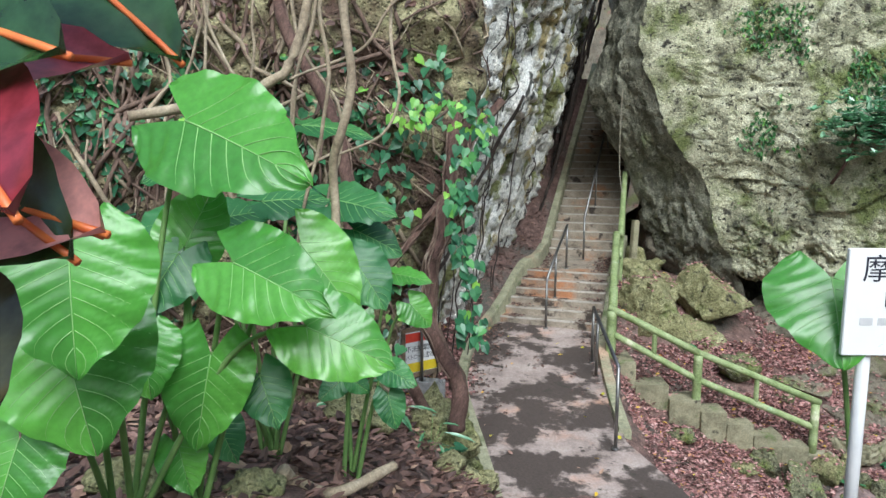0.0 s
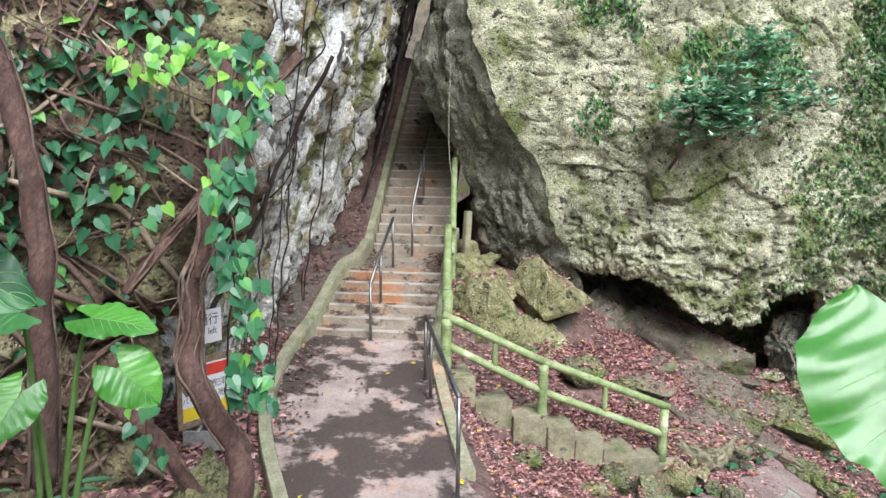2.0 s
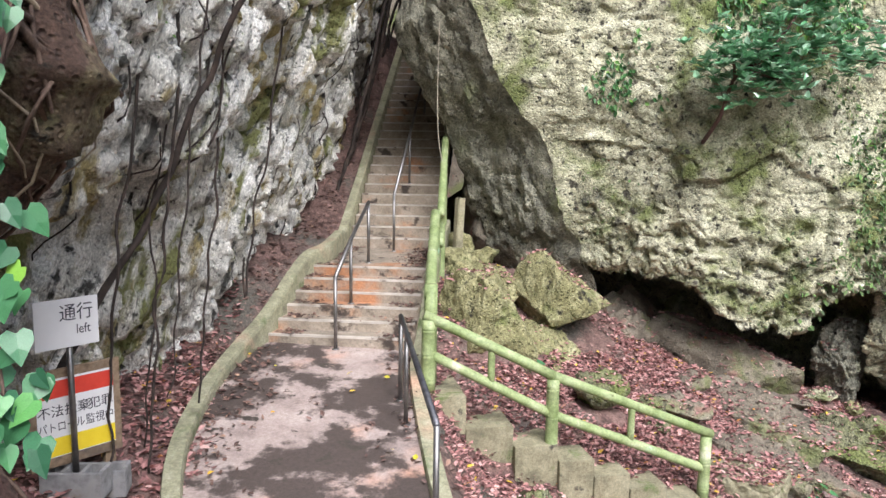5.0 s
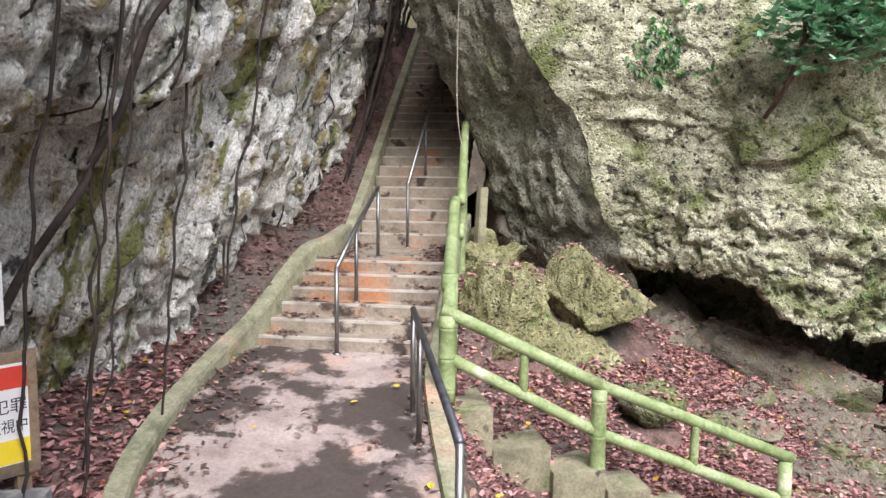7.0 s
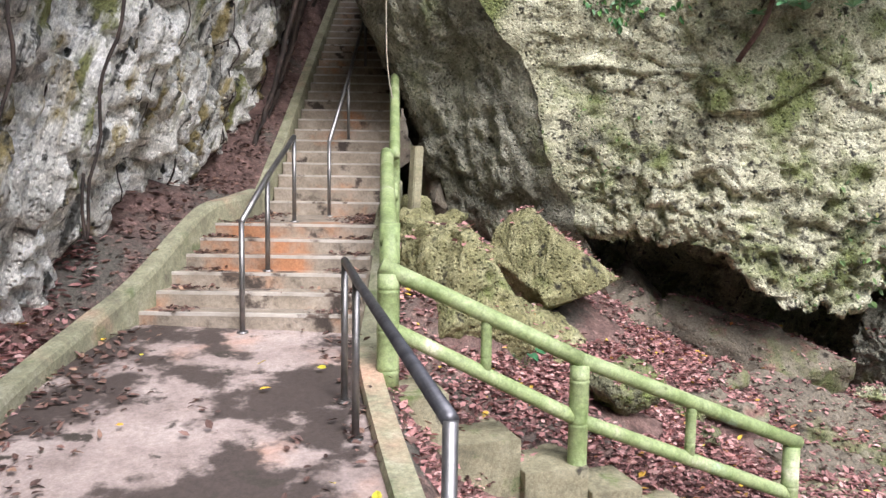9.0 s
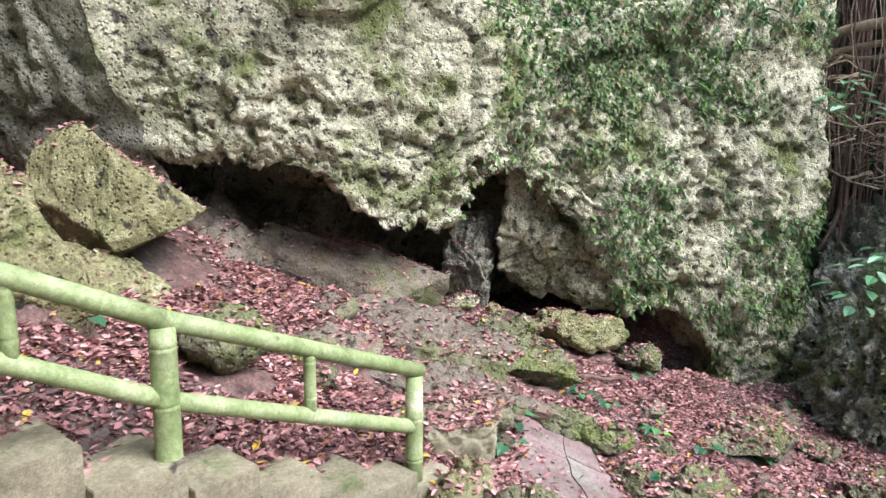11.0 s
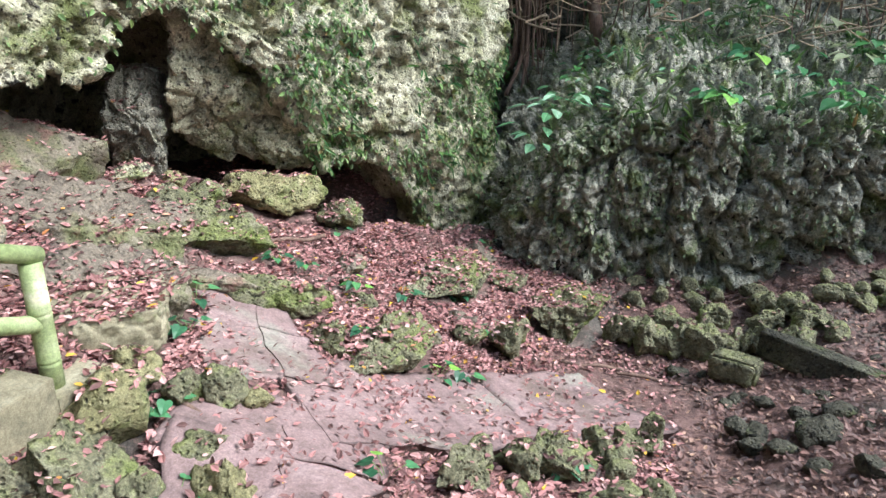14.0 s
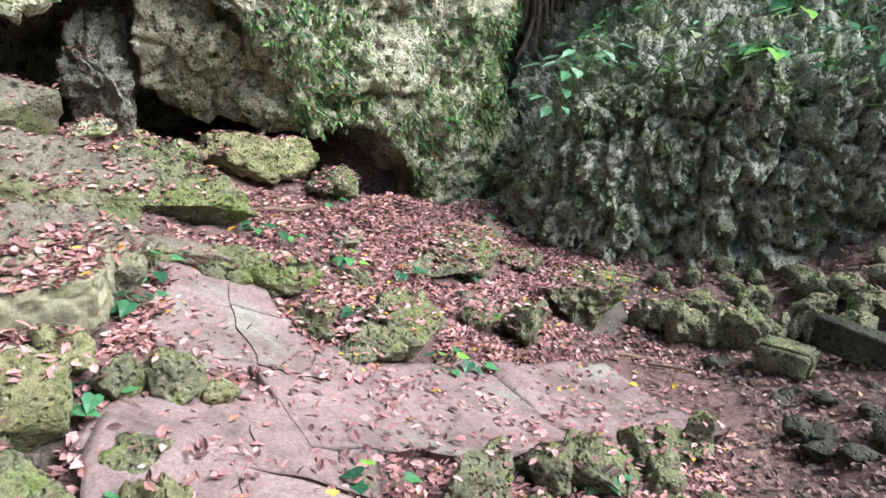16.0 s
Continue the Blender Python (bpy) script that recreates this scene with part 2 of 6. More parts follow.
M_BAMBOO = material("green painted bamboo", [(0.3, (0.15, 0.21, 0.07)), (0.5, (0.27, 0.34, 0.15)), (0.75, (0.42, 0.47, 0.27))], 3.5,
                    [((0.6, 0.6, 0.42), 3.5, 0.6, 0.75, (1, 1, 1)), ((0.14, 0.17, 0.06), 9.0, 0.62, 0.74, ONE), ((0.35, 0.55, 0.42), 1.4, 0.63, 0.75, ONE)],
                    speck=0.22, rough=0.55, bump=0.2, bump_scale=50)
M_STEEL = material("dull steel", [(0.3, (0.17, 0.165, 0.16)), (0.7, (0.33, 0.32, 0.31))], 8.0, [((0.2, 0.12, 0.07), 9.0, 0.64, 0.75, ONE)], rough=0.42, metal=0.85, bump=0.1)
M_STEEL_DARK = material("dark worn steel", [(0.3, (0.06, 0.06, 0.065)), (0.7, (0.16, 0.16, 0.17))], 8.0, rough=0.4, metal=0.7, bump=0.1)


# ---- building tools ----
def obj(name, verts, faces, mat, parent=None, label="", smooth_shade=True):
    me = bpy.data.meshes.new(name)
    me.from_pydata([tuple(v) for v in verts], [], [tuple(f) for f in faces])
    me.materials.append(mat)
    if smooth_shade:
        me.polygons.foreach_set("use_smooth", [True] * len(me.polygons))
    me.update()
    ob = new(name, me)
    ob.parent = parent
    if label:
        ob["label"] = label
    return ob


def part(name, bm, mat, parent=None, label="", smooth_shade=False):
    me = bpy.data.meshes.new(name)
    bm.to_mesh(me)
    bm.free()
    me.materials.append(mat)
    if smooth_shade:
        me.polygons.foreach_set("use_smooth", [True] * len(me.polygons))
    ob = new(name, me)
    ob.parent = parent
    if label:
        ob["label"] = label
    return ob


def empty(name, place=(0, 0, 0)):
    ob = new(name)
    ob.location = place
    ob.empty_display_size = 0.1
    return ob


def grid_mesh(name, pts, mat, parent=None, wrap=False):
    """pts: nu x nv x 3."""
    nu, nv = pts.shape[:2]
    me = bpy.data.meshes.new(name)
    idx = np.arange(nu * nv).reshape(nu, nv)
    if wrap:
        idx = np.vstack([idx, idx[:1]])
    f = np.stack([idx[:-1, :-1], idx[1:, :-1], idx[1:, 1:], idx[:-1, 1:]], -1).reshape(-1, 4)
    me.vertices.add(nu * nv)
    me.vertices.foreach_set("co", pts.reshape(-1).astype(np.float32))
    me.loops.add(f.size)
    me.loops.foreach_set("vertex_index", f.reshape(-1).astype(np.int32))
    me.polygons.add(len(f))
    me.polygons.foreach_set("loop_start", (np.arange(len(f)) * 4).astype(np.int32))
    me.polygons.foreach_set("use_smooth", np.ones(len(f), dtype=bool))
    me.update(calc_edges=True)
    me.validate()
    me.materials.append(mat)
    ob = new(name, me)
    ob.parent = parent
    return ob


def normals_of(pts):
    du = np.gradient(pts, axis=0)
    dv = np.gradient(pts, axis=1)
    n = np.cross(du, dv)
    return n / np.maximum(np.linalg.norm(n, axis=2, keepdims=True), 1e-9)


def along(table, s):
    """Values between the rows of a short table (first column: the parameter), smoothly."""
    tb = np.array(table, dtype=float)
    u = np.clip(s, tb[0, 0], tb[-1, 0])
    out = [np.interp(u, tb[:, 0], tb[:, c]) for c in range(1, tb.shape[1])]
    return out


def box(bm, lo, hi, m=None):
    r = bmesh.ops.create_cube(bm, size=1)
    mm = Matrix.Translation([(a + b) / 2 for a, b in zip(lo, hi)]) @ Matrix.Diagonal((*[b - a for a, b in zip(lo, hi)], 1))
    bmesh.ops.transform(bm, matrix=(m @ mm) if m else mm, verts=r["verts"])
    return r["verts"]


def tube(points, radii, sides=8, knots=()):
    """Verts and faces of a tube along points; radii: one number or one a point."""
    pts = [Vector(p) for p in points]
    if not hasattr(radii, "__len__"):
        radii = [radii] * len(pts)
    verts, faces = [], []
    ref = Vector((0.31, 0.17, 0.93)).normalized()
    for i, p in enumerate(pts):
        d = (pts[min(i + 1, len(pts) - 1)] - pts[max(i - 1, 0)]).normalized()
        a = d.cross(ref)
        if a.length < 0.05:
            a = d.cross(Vector((1, 0, 0)))
        a.normalize()
        b = d.cross(a)
        for k in range(sides):
            t = 2 * math.pi * k / sides
            verts.append(p + (a * math.cos(t) + b * math.sin(t)) * radii[i])
        if i:
            o = (i - 1) * sides
            for k in range(sides):
                k2 = (k + 1) % sides
                faces.append((o + k, o + k2, o + sides + k2, o + sides + k))
    n = len(verts)
    faces.append(tuple(range(sides))[::-1])
    faces.append(tuple(range(n - sides, n)))
    return verts, faces


def bend(points, steps=6):
    """A smooth line through points (Catmull-Rom)."""
    p = [Vector(q) for q in points]
    out = []
    for i in range(len(p) - 1):
        a, b, c, d = p[max(i - 1, 0)], p[i], p[i + 1], p[min(i + 2, len(p) - 1)]
        for k in range(steps):
            t = k / steps
            out.append(0.5 * ((2 * b) + (c - a) * t + (2 * a - 5 * b + 4 * c - d) * t * t + (3 * b - a - 3 * c + d) * t ** 3))
    out.append(p[-1])
    return out


# ---- the lie of the land ----
def path_z(y):
    return -1.46 - 0.116 * (12.09 - y)


def slope_z(x, y):
    u, v = x - 6, y - 10
    z = -3.4206 - 0.3372 * u + 0.3098 * v + 0.0199 * u * u + 0.0219 * u * v + 0.0534 * v * v + 0.002 * u ** 3 - 0.0061 * v ** 3 - 0.0035 * u * u * v
    return z


def stair_z(x, y):
    d = (x - 1.72) * 0.3007 + (y - 12.12) * 0.9537
    return np.interp(d, [-0.2, 0, 1.56, 3.2, 14], [-1.62, -1.55, -0.85, -0.8, 6.3])


def land(x, y):
    """Height of the bare ground."""
    xc = np.clip(x, 2.2, 13.5)
    yc = np.clip(y, 5.5, np.interp(x, [5.5, 7.0, 9.0, 11.0], [14.5, 13.2, 13.0, 12.2]))
    low = np.maximum(slope_z(xc, yc), -4.9)
    down = np.interp(y, [-4, 0.3, 2.2, 3.6, 5.0, 5.9, 6.9, 7.4], [0.3, 0.02, -0.1, -0.55, -1.15, -1.5, -1.98, -2.03])
    walkz = np.where(y < 7.4, down, np.minimum(path_z(y), -1.5) - 0.04)
    w = smooth(2.15, 3.0 + 0 * y, x)
    w = np.where(y < 7.0, smooth(2.3, 5.5, x), w)
    z = walkz * (1 - w) + low * w
    dip = smooth(10.95, 10.6, y) * smooth(9.0, 9.8, y) * smooth(2.4, 2.9, x) * smooth(6.0, 5.2, x)
    z = z - 0.28 * dip
    # the hollow under the end of the cliff
    z = z - 1.5 * np.exp(-((x - 11.6) / 0.55) ** 2 - ((y - 12.25) / 0.6) ** 2)
    t = np.clip(((x - 11.6) * 1.75 - (y - 12.0) * 1.5) / (1.75 ** 2 + 1.5 ** 2), 0, 1)
    z = z - 0.75 * np.exp(-((x - 11.6 - 1.75 * t) ** 2 + (y - 12.0 + 1.5 * t) ** 2) / 0.16)
    # the bank that rises beside the walk
    left = np.interp(y, [-4, 2, 5, 7.2, 8.6, 10, 12, 14], [0.5, 0.3, -0.3, -1.1, -1.5, -1.5, -1.32, -0.9])
    wl = smooth(0.25, -0.35, x)
    wl = np.where(y < 6.5, smooth(0.9, -0.6, x), wl)
    z = z * (1 - wl) + left * wl
    # the strip under the stairs, and the soil banked against the kerb
    ws = smooth(12.0, 12.35, y) * smooth(4.1, 3.2, x)
    z = z * (1 - ws) + (stair_z(x, y) - 0.1) * ws
    kx = np.interp(y, [11.7, 12.5, 13.5, 13.95, 15, 15.45, 18.7, 21.7], [0.5, 0.85, 1.3, 1.62, 1.86, 1.97, 3.0, 3.95])
    kz = np.interp(y, [11.7, 12.5, 13.5, 13.95, 15, 15.45, 18.7, 21.7], [-1.36, -1.1, -0.6, -0.48, -0.42, -0.36, 1.86, 3.92])
    wk = smooth(11.8, 12.5, y) * smooth(23.0, 21.0, y) * smooth(0.0, 0.07, kx - x)
    z = z * (1 - wk) + (kz - 0.08 + 0.3 * np.clip(kx - x, 0, 0.8)) * wk
    return z


def spread(lo, hi, step, far):
    mid = np.arange(lo, hi + step / 2, step)
    out = [step * 1.35 ** k for k in range(1, 30)]
    grow = np.cumsum(out)
    grow = grow[grow < far]
    return np.concatenate([(lo - grow)[::-1], mid, hi + grow])


# middle line of the broken walk, stretch by stretch, with half its width
WALKS = [((5.2, 9.35), (6.0, 9.55), 0.62), ((6.0, 9.55), (6.75, 9.85), 0.66), ((6.75, 9.85), (7.45, 9.35), 0.66), ((7.45, 9.35), (8.25, 8.6), 0.72), ((8.25, 8.6), (9.15, 7.75), 0.72),
         ((7.0, 10.15), (7.55, 10.7), 0.4), ((7.55, 10.7), (8.05, 11.15), 0.34)]


def on_walk(p, rim=0.25):
    """1 on the broken walk, 0 away from it."""
    out = np.zeros(len(p))
    for (ax, ay), (bx, by), half in WALKS:
        d = np.array((bx - ax, by - ay))
        t = np.clip(((p[:, 0] - ax) * d[0] + (p[:, 1] - ay) * d[1]) / (d @ d), 0, 1)
        away = np.hypot(p[:, 0] - ax - t * d[0], p[:, 1] - ay - t * d[1])
        out = np.maximum(out, smooth(half + rim, half, away))
    return out


def bare(p):
    rough = np.where((p[:, 0] > 2.4) & (p[:, 1] > 5.5), 1.0, 0.35) * (1 - on_walk(p))
    return land(p[:, 0], p[:, 1]) + rough * (0.09 * fbm(p * 0.9, 4, 3) + 0.035 * fbm(p * 4.5, 3, 9))


def gz(x, y):
    return float(bare(np.array([[x, y, 0.0]]))[0])


def build_ground():
    xs, ys = spread(-3.5, 14.5, 0.05, 400), spread(-1.0, 16.0, 0.05, 400)
    gx, gy = np.meshgrid(xs, ys, indexing="ij")
    p = np.stack([gx, gy, 0 * gx], -1).reshape(-1, 3)
    p[:, 2] = bare(p)
    return tagged(grid_mesh("ground", p.reshape(len(xs), len(ys), 3), M_GROUND), "leaf-strewn forest floor sloping down beside the cliff", "ground", kind="structure")


ground = build_ground()


# ---- right-hand cliff ----
FRONT = [(0, 5.1, 14.0), (0.9, 5.85, 13.5), (2.0, 6.6, 12.85), (3.6, 8.2, 12.45), (4.9, 9.4, 12.3), (6.8, 11.1, 11.55), (9.5, 13.45, 10.15), (10.3, 14.1, 10.6), (12.5, 15.6, 12.2)]
# bottom edge of the face along it
HEM = [(0, -0.9), (0.7, -0.95), (1.3, -0.95), (1.95, -1.08), (2.3, -1.4), (2.9, -1.7), (3.5, -1.6), (3.85, -1.3), (4.0, -1.02), (4.6, -1.1), (5.3, -1.55), (5.95, -2.15), (6.15, -2.75), (6.45, -3.1), (6.75, -2.95), (7.2, -3.0), (7.7, -3.45), (8.05, -4.15), (8.5, -4.5), (9.5, -4.6), (12.5, -4.8)]


def warp(p, scale, amount, seed):
    return p + amount * np.stack([fbm(p * scale, 2, seed), fbm(p * scale, 2, seed + 1), fbm(p * scale, 2, seed + 2)], 1)


def cliff_bumps(p, amount=1.0):
    """Relief of weathered coral limestone: broken blocks, sharp ledges, seams and deep pits, coarser near the ground."""
    rug = 0.3 + 0.5 * smooth(0.6, -0.9, p[:, 2] + 0.5 * vnoise(p * 0.6, 91))
    w = warp(p, 0.9, 0.3, 5)
    d1, d2, rnd = cells(w * np.array((0.6, 0.6, 0.75)), 4)
    h = 0.16 * (rnd - 0.5) - 0.02 * smooth(0.12, 0.0, d2 - d1)
    w = warp(p, 2.5, 0.12, 15)
    d1, d2, rnd = cells(w * np.array((1.7, 1.7, 2.3)), 14)
    h = h + rug * (0.14 * (rnd - 0.5) - 0.03 * smooth(0.14, 0.0, d2 - d1))
    w = warp(p, 6.0, 0.05, 25)
    d1, d2, rnd = cells(w * np.array((4.6, 4.6, 5.6)), 24)
    h = h + rug * (0.05 * (rnd - 0.5) + 0.03 * (0.5 - d1))
    h = h + 0.1 * fbm(p * 0.7, 3, 21) + 0.03 * fbm(p * 2.6, 3, 31)
    seam = 0.04 * np.exp(-(fbm(p * np.array((0.7, 0.7, 1.5)), 3, 51) / 0.04) ** 2)
    h = h - seam + rug * (0.03 * ridged(p * np.array((3.2, 3.2, 4.2)), 3, 57) + 0.02 * ridged(p * 9.0, 2, 58))
    h = h - rug * (0.17 * pits(warp(p, 5.0, 0.06, 8), 0.34, 6) + 0.1 * pits(warp(p, 9.0, 0.04, 2), 0.16, 7))
    return h * amount


SURF = {}


def ridge_wobble(z):
    q = np.stack([z * 0 + 3.3, z * 0 + 1.7, z], -1).reshape(-1, 3)
    return (0.16 * vnoise(q * 1.1, 5) + 0.07 * vnoise(q * 3.7, 6) + 0.03 * vnoise(q * 9.0, 7)).reshape(np.shape(z))


def build_cliff_right():
    s = np.arange(0, 12.5, 0.024)
    fx, fy = along(FRONT, s)
    hem, = along(HEM, s)
    hem = hem + 0.03 * np.sin(s * 9) + 0.025 * np.sin(s * 23)
    nu = len(s)
    top = 7.5
    face = np.linspace(0, 1, 400)
    under = np.linspace(0, 1, 60)[1:]
    pts = np.zeros((nu, len(face) + len(under), 3))
    back = np.stack([0.25 + 0 * s, 1.0 + 0 * s], 1)
    for k, f in enumerate(face):
        z = top + (hem - top) * f
        lean = np.interp(s, [0, 0.9, 2.0], [1.0, 0.35, 0.05])
        pts[:, k, 0] = fx - 0.5 * np.minimum(z, 3.0) * lean + ridge_wobble(z) * smooth(1.2, 0.0, s)
        pts[:, k, 1] = fy + 0.06 * np.maximum(z, 0) + 0.10 * np.maximum(0, 1 - (z - hem)) ** 2
        pts[:, k, 2] = z
    for k, f in enumerate(under):
        j = len(face) + k
        depth = 3.8 * f
        pts[:, j, 0] = pts[:, len(face) - 1, 0] + back[:, 0] * depth
        pts[:, j, 1] = pts[:, len(face) - 1, 1] + back[:, 1] * depth
        pts[:, j, 2] = hem + 0.42 * np.sin(min(f * 6.0, 1.57)) - 2.4 * f ** 4
    n = -normals_of(pts)
    flat = pts.reshape(-1, 3)
    h = cliff_bumps(flat).reshape(nu, -1)
    edge = smooth(0, 0.5, s)[:, None]
    pts = pts + n * (h * edge)[..., None]
    SURF["right"] = (pts[:, :400], n[:, :400])
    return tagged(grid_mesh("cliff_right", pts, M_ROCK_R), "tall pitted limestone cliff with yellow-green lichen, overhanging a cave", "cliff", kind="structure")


cliff_right = build_cliff_right()


def build_shear():
    """The sheared side of the cliff that leans over the stairs."""
    v = np.linspace(-2.0, 7.5, 240)
    u = np.linspace(0, 1, 220)
    gu, gv = np.meshgrid(u, v, indexing="ij")
    x0, y0 = 5.1 - 0.5 * np.minimum(gv, 3.0) + 0.02 + ridge_wobble(gv), 14.0 + 0.06 * np.maximum(gv, 0)
    x1, y1 = 4.13 - 0.49 * np.minimum(gv, 2.7) + 0.35 * np.maximum(gv - 2.7, 0), 15.5 + 0 * gv
    x2, y2 = 5.9 - 0.25 * gv, 22.5 + 0 * gv
    a = np.clip(gu / 0.3, 0, 1)
    b = np.clip((gu - 0.3) / 0.7, 0, 1)
    px = np.where(gu < 0.3, x0 + (x1 - x0) * a, x1 + (x2 - x1) * b)
    py = np.where(gu < 0.3, y0 + (y1 - y0) * a, y1 + (y2 - y1) * b)
    pts = np.stack([px, py, gv], -1)
    n = -normals_of(pts)
    flat = pts.reshape(-1, 3)
    h = (0.75 * cliff_bumps(flat) + 0.07 * ridged(flat * np.array((2.4, 2.4, 0.9)), 3, 3)).reshape(gu.shape)
    h = h * smooth(0, 0.12, gu)
    pts = pts + n * h[..., None]
    return tagged(grid_mesh("cliff_overhang", pts, M_ROCK_SHEAR), "grey sheared limestone face leaning over the stairs", "cliff", kind="structure")


build_shear()

# ---- left-hand cliff ----
LEFT = [(0, -1.25, 8.5), (0.9, -1.0, 9.5), (2.0, -0.5, 10.6), (3.4, 0.15, 11.9), (4.8, 0.68, 13.2), (6.5, 1.25, 14.8), (8.1, 1.75, 16.3), (9.9, 2.35, 18.0), (13.2, 3.4, 21.2)]


def build_cliff_left():
    s = np.arange(0, 13.2, 0.035)
    lx, ly = along(LEFT, s)
    v = np.linspace(-2.4, 8.0, 280)
    gs, gv = np.meshgrid(s, v, indexing="ij")
    lean = np.interp(gs, [0, 5, 8, 13], [0.33, 0.31, 0.24, 0.2])
    z0 = np.interp(gs, [0, 4, 13], [-1.5, -1.3, 3.0])
    px = lx[:, None] + lean * np.maximum(gv - z0, -0.3)
    py = ly[:, None] - 0.1 * (gv - z0)
    pts = np.stack([px, py, gv], -1)
    n = normals_of(pts)
    flat = pts.reshape(-1, 3)
    st = flat * np.array((1.6, 1.6, 0.55))
    sl = np.stack([flat[:, 0] - 0.75 * flat[:, 2], flat[:, 1] + 0.1 * flat[:, 2], flat[:, 2] * 0.3], 1)
    q = warp(sl * np.array((1.5, 1.5, 0.55)), 0.8, 0.2, 33)
    d1, d2, rnd = cells(q, 37)
    h = 0.26 * (rnd - 0.5) - 0.1 * smooth(0.14, 0.0, d2 - d1)
    d1, d2, rnd = cells(warp(sl * np.array((4.2, 4.2, 1.1)), 1.5, 0.2, 43), 47)
    h = h + 0.13 * (rnd - 0.5) - 0.05 * smooth(0.16, 0.0, d2 - d1)
    h = h + 0.08 * fbm(st * 0.7, 3, 2) + 0.1 * ridged(sl * np.array((1.8, 1.8, 0.8)), 5, 5) - 0.1 * np.exp(-(fbm(sl * 1.4, 3, 61) / 0.05) ** 2) + 0.03 * fbm(flat * 4, 3, 8) + 0.04 * ridged(sl * 7, 3, 18) - 0.08 * pits(warp(flat, 6, 0.05, 3), 0.2, 3) - 0.04 * pits(flat, 0.09, 4) - 0.13
    # the brow that juts out over a dark hollow, higher towards the stairs
    brow = np.interp(gs.reshape(-1), [0, 1.3, 2.2, 3.2, 4.7, 5.4], [0.35, 0.45, 0.7, 1.1, 1.8, 2.2]) + 0.12 * vnoise(flat * 1.7, 71)
    out = 0.25 * smooth(5.4, 4.2, gs.reshape(-1)) + 0.75 * smooth(2.6, 1.2, gs.reshape(-1))
    h = h - 0.05 + out * (0.42 * smooth(-0.2, 0.35, flat[:, 2] - brow) * smooth(4.5, 1.0, flat[:, 2] - brow) - 0.2 * smooth(-1.4, -0.2, flat[:, 2] - brow) * smooth(0.1, -0.15, flat[:, 2] - brow))
    pts = pts + n * h.reshape(gs.shape)[..., None]
    SURF["left"] = (pts, n)
    return tagged(grid_mesh("cliff_left", pts, M_ROCK_L), "tall white and grey streaked limestone cliff leaning over the stairs", "cliff", kind="structure")


build_cliff_left()

BANK = [(0, -9.0, 3.0), (3.5, -6.0, 4.7), (7.0, -3.0, 6.1), (9.3, -1.3, 7.0), (10.3, -0.65, 7.6), (11.0, -0.95, 8.3), (11.8, -1.35, 9.0), (13.0, -1.9, 9.8)]


def build_bank():
    s = np.arange(0, 13.0, 0.035)
    lx, ly = along(BANK, s)
    v = np.linspace(-2.3, 7.5, 270)
    gs, gv = np.meshgrid(s, v, indexing="ij")
    back = np.interp(gv, [-2.3, -1.0, 0.3, 1.2, 7.5], [-0.1, 0.0, -0.05, -0.12, 0.3])
    bulge = smooth(9.0, 10.5, gs) * np.interp(gv, [-1.0, 0.0, 0.9, 7.5], [0.0, 0.15, 0.95, 1.3])
    px = lx[:, None] - 0.4 * back + bulge * 0.9
    py = ly[:, None] + 0.9 * back - bulge * 0.15
    pts = np.stack([px, py, gv], -1)
    n = normals_of(pts)
    flat = pts.reshape(-1, 3)
    h = 0.9 * cliff_bumps(flat) + 0.12 * ridged(flat * 1.4, 3, 14)
    pts = pts + n * h.reshape(gs.shape)[..., None]
    SURF["bank"] = (pts, n)
    return tagged(grid_mesh("wall_bank", pts, M_ROCK_BANK), "rough earthy limestone bank overgrown with roots and vines", "rock wall", kind="structure")


build_bank()

# ---- low mossy wall and the shaded rock beyond ----
def build_low_wall():
    s = np.linspace(0, 11, 520)
    lx, ly = along([(0, 13.2, 10.4), (0.9, 12.1, 9.55), (1.4, 12.0, 9.1), (4.5, 12.3, 6.0), (11, 13.5, -0.5)], s)
    prof = np.linspace(0, 1, 220)
    pts = np.zeros((len(s), len(prof), 3))
    topz = np.interp(s, [0, 0.9, 1.5, 2.2, 11], [-3.5, -3.3, -2.75, -2.3, -2.2])
    for k, f in enumerate(prof):
        up = min(f / 0.6, 1.0)
        over = max(0.0, (f - 0.6) / 0.4)
        pts[:, k, 0] = lx + 0.35 * up ** 2 + 4.5 * over
        pts[:, k, 1] = ly + 0.3 * over
        pts[:, k, 2] = -5.0 + (topz + 5.0) * math.sin(up * 1.5708) ** 0.8 + 1.5 * over ** 0.8
    n = normals_of(pts)
    flat = pts.reshape(-1, 3)
    q = warp(flat, 2.2, 0.12, 73)
    d1, d2, rnd = cells(q * np.array((1.5, 1.5, 1.0)), 74)
    e1, e2, rn2 = cells(warp(flat, 5.0, 0.06, 75) * np.array((5.0, 5.0, 3.0)), 76)
    h = (0.3 * (rnd - 0.5) - 0.16 * smooth(0.2, 0.0, d2 - d1) + 0.12 * (rn2 - 0.5) - 0.07 * smooth(0.2, 0.0, e2 - e1) + 0.07 * ridged(flat * np.array((6.0, 6.0, 2.6)), 3, 44)
         + 0.1 * fbm(flat * 1.2, 3, 4) - 0.16 * pits(warp(flat, 5.0, 0.06, 77), 0.3, 9) - 0.1 * pits(flat, 0.15, 19)).reshape(pts.shape[:2])
    pts = pts + n * h[..., None]
    SURF["low"] = (pts, n)
    return tagged(grid_mesh("wall_low", pts, M_WALL), "low dark mossy rock wall with a ragged face", "rock wall", kind="structure")


build_low_wall()


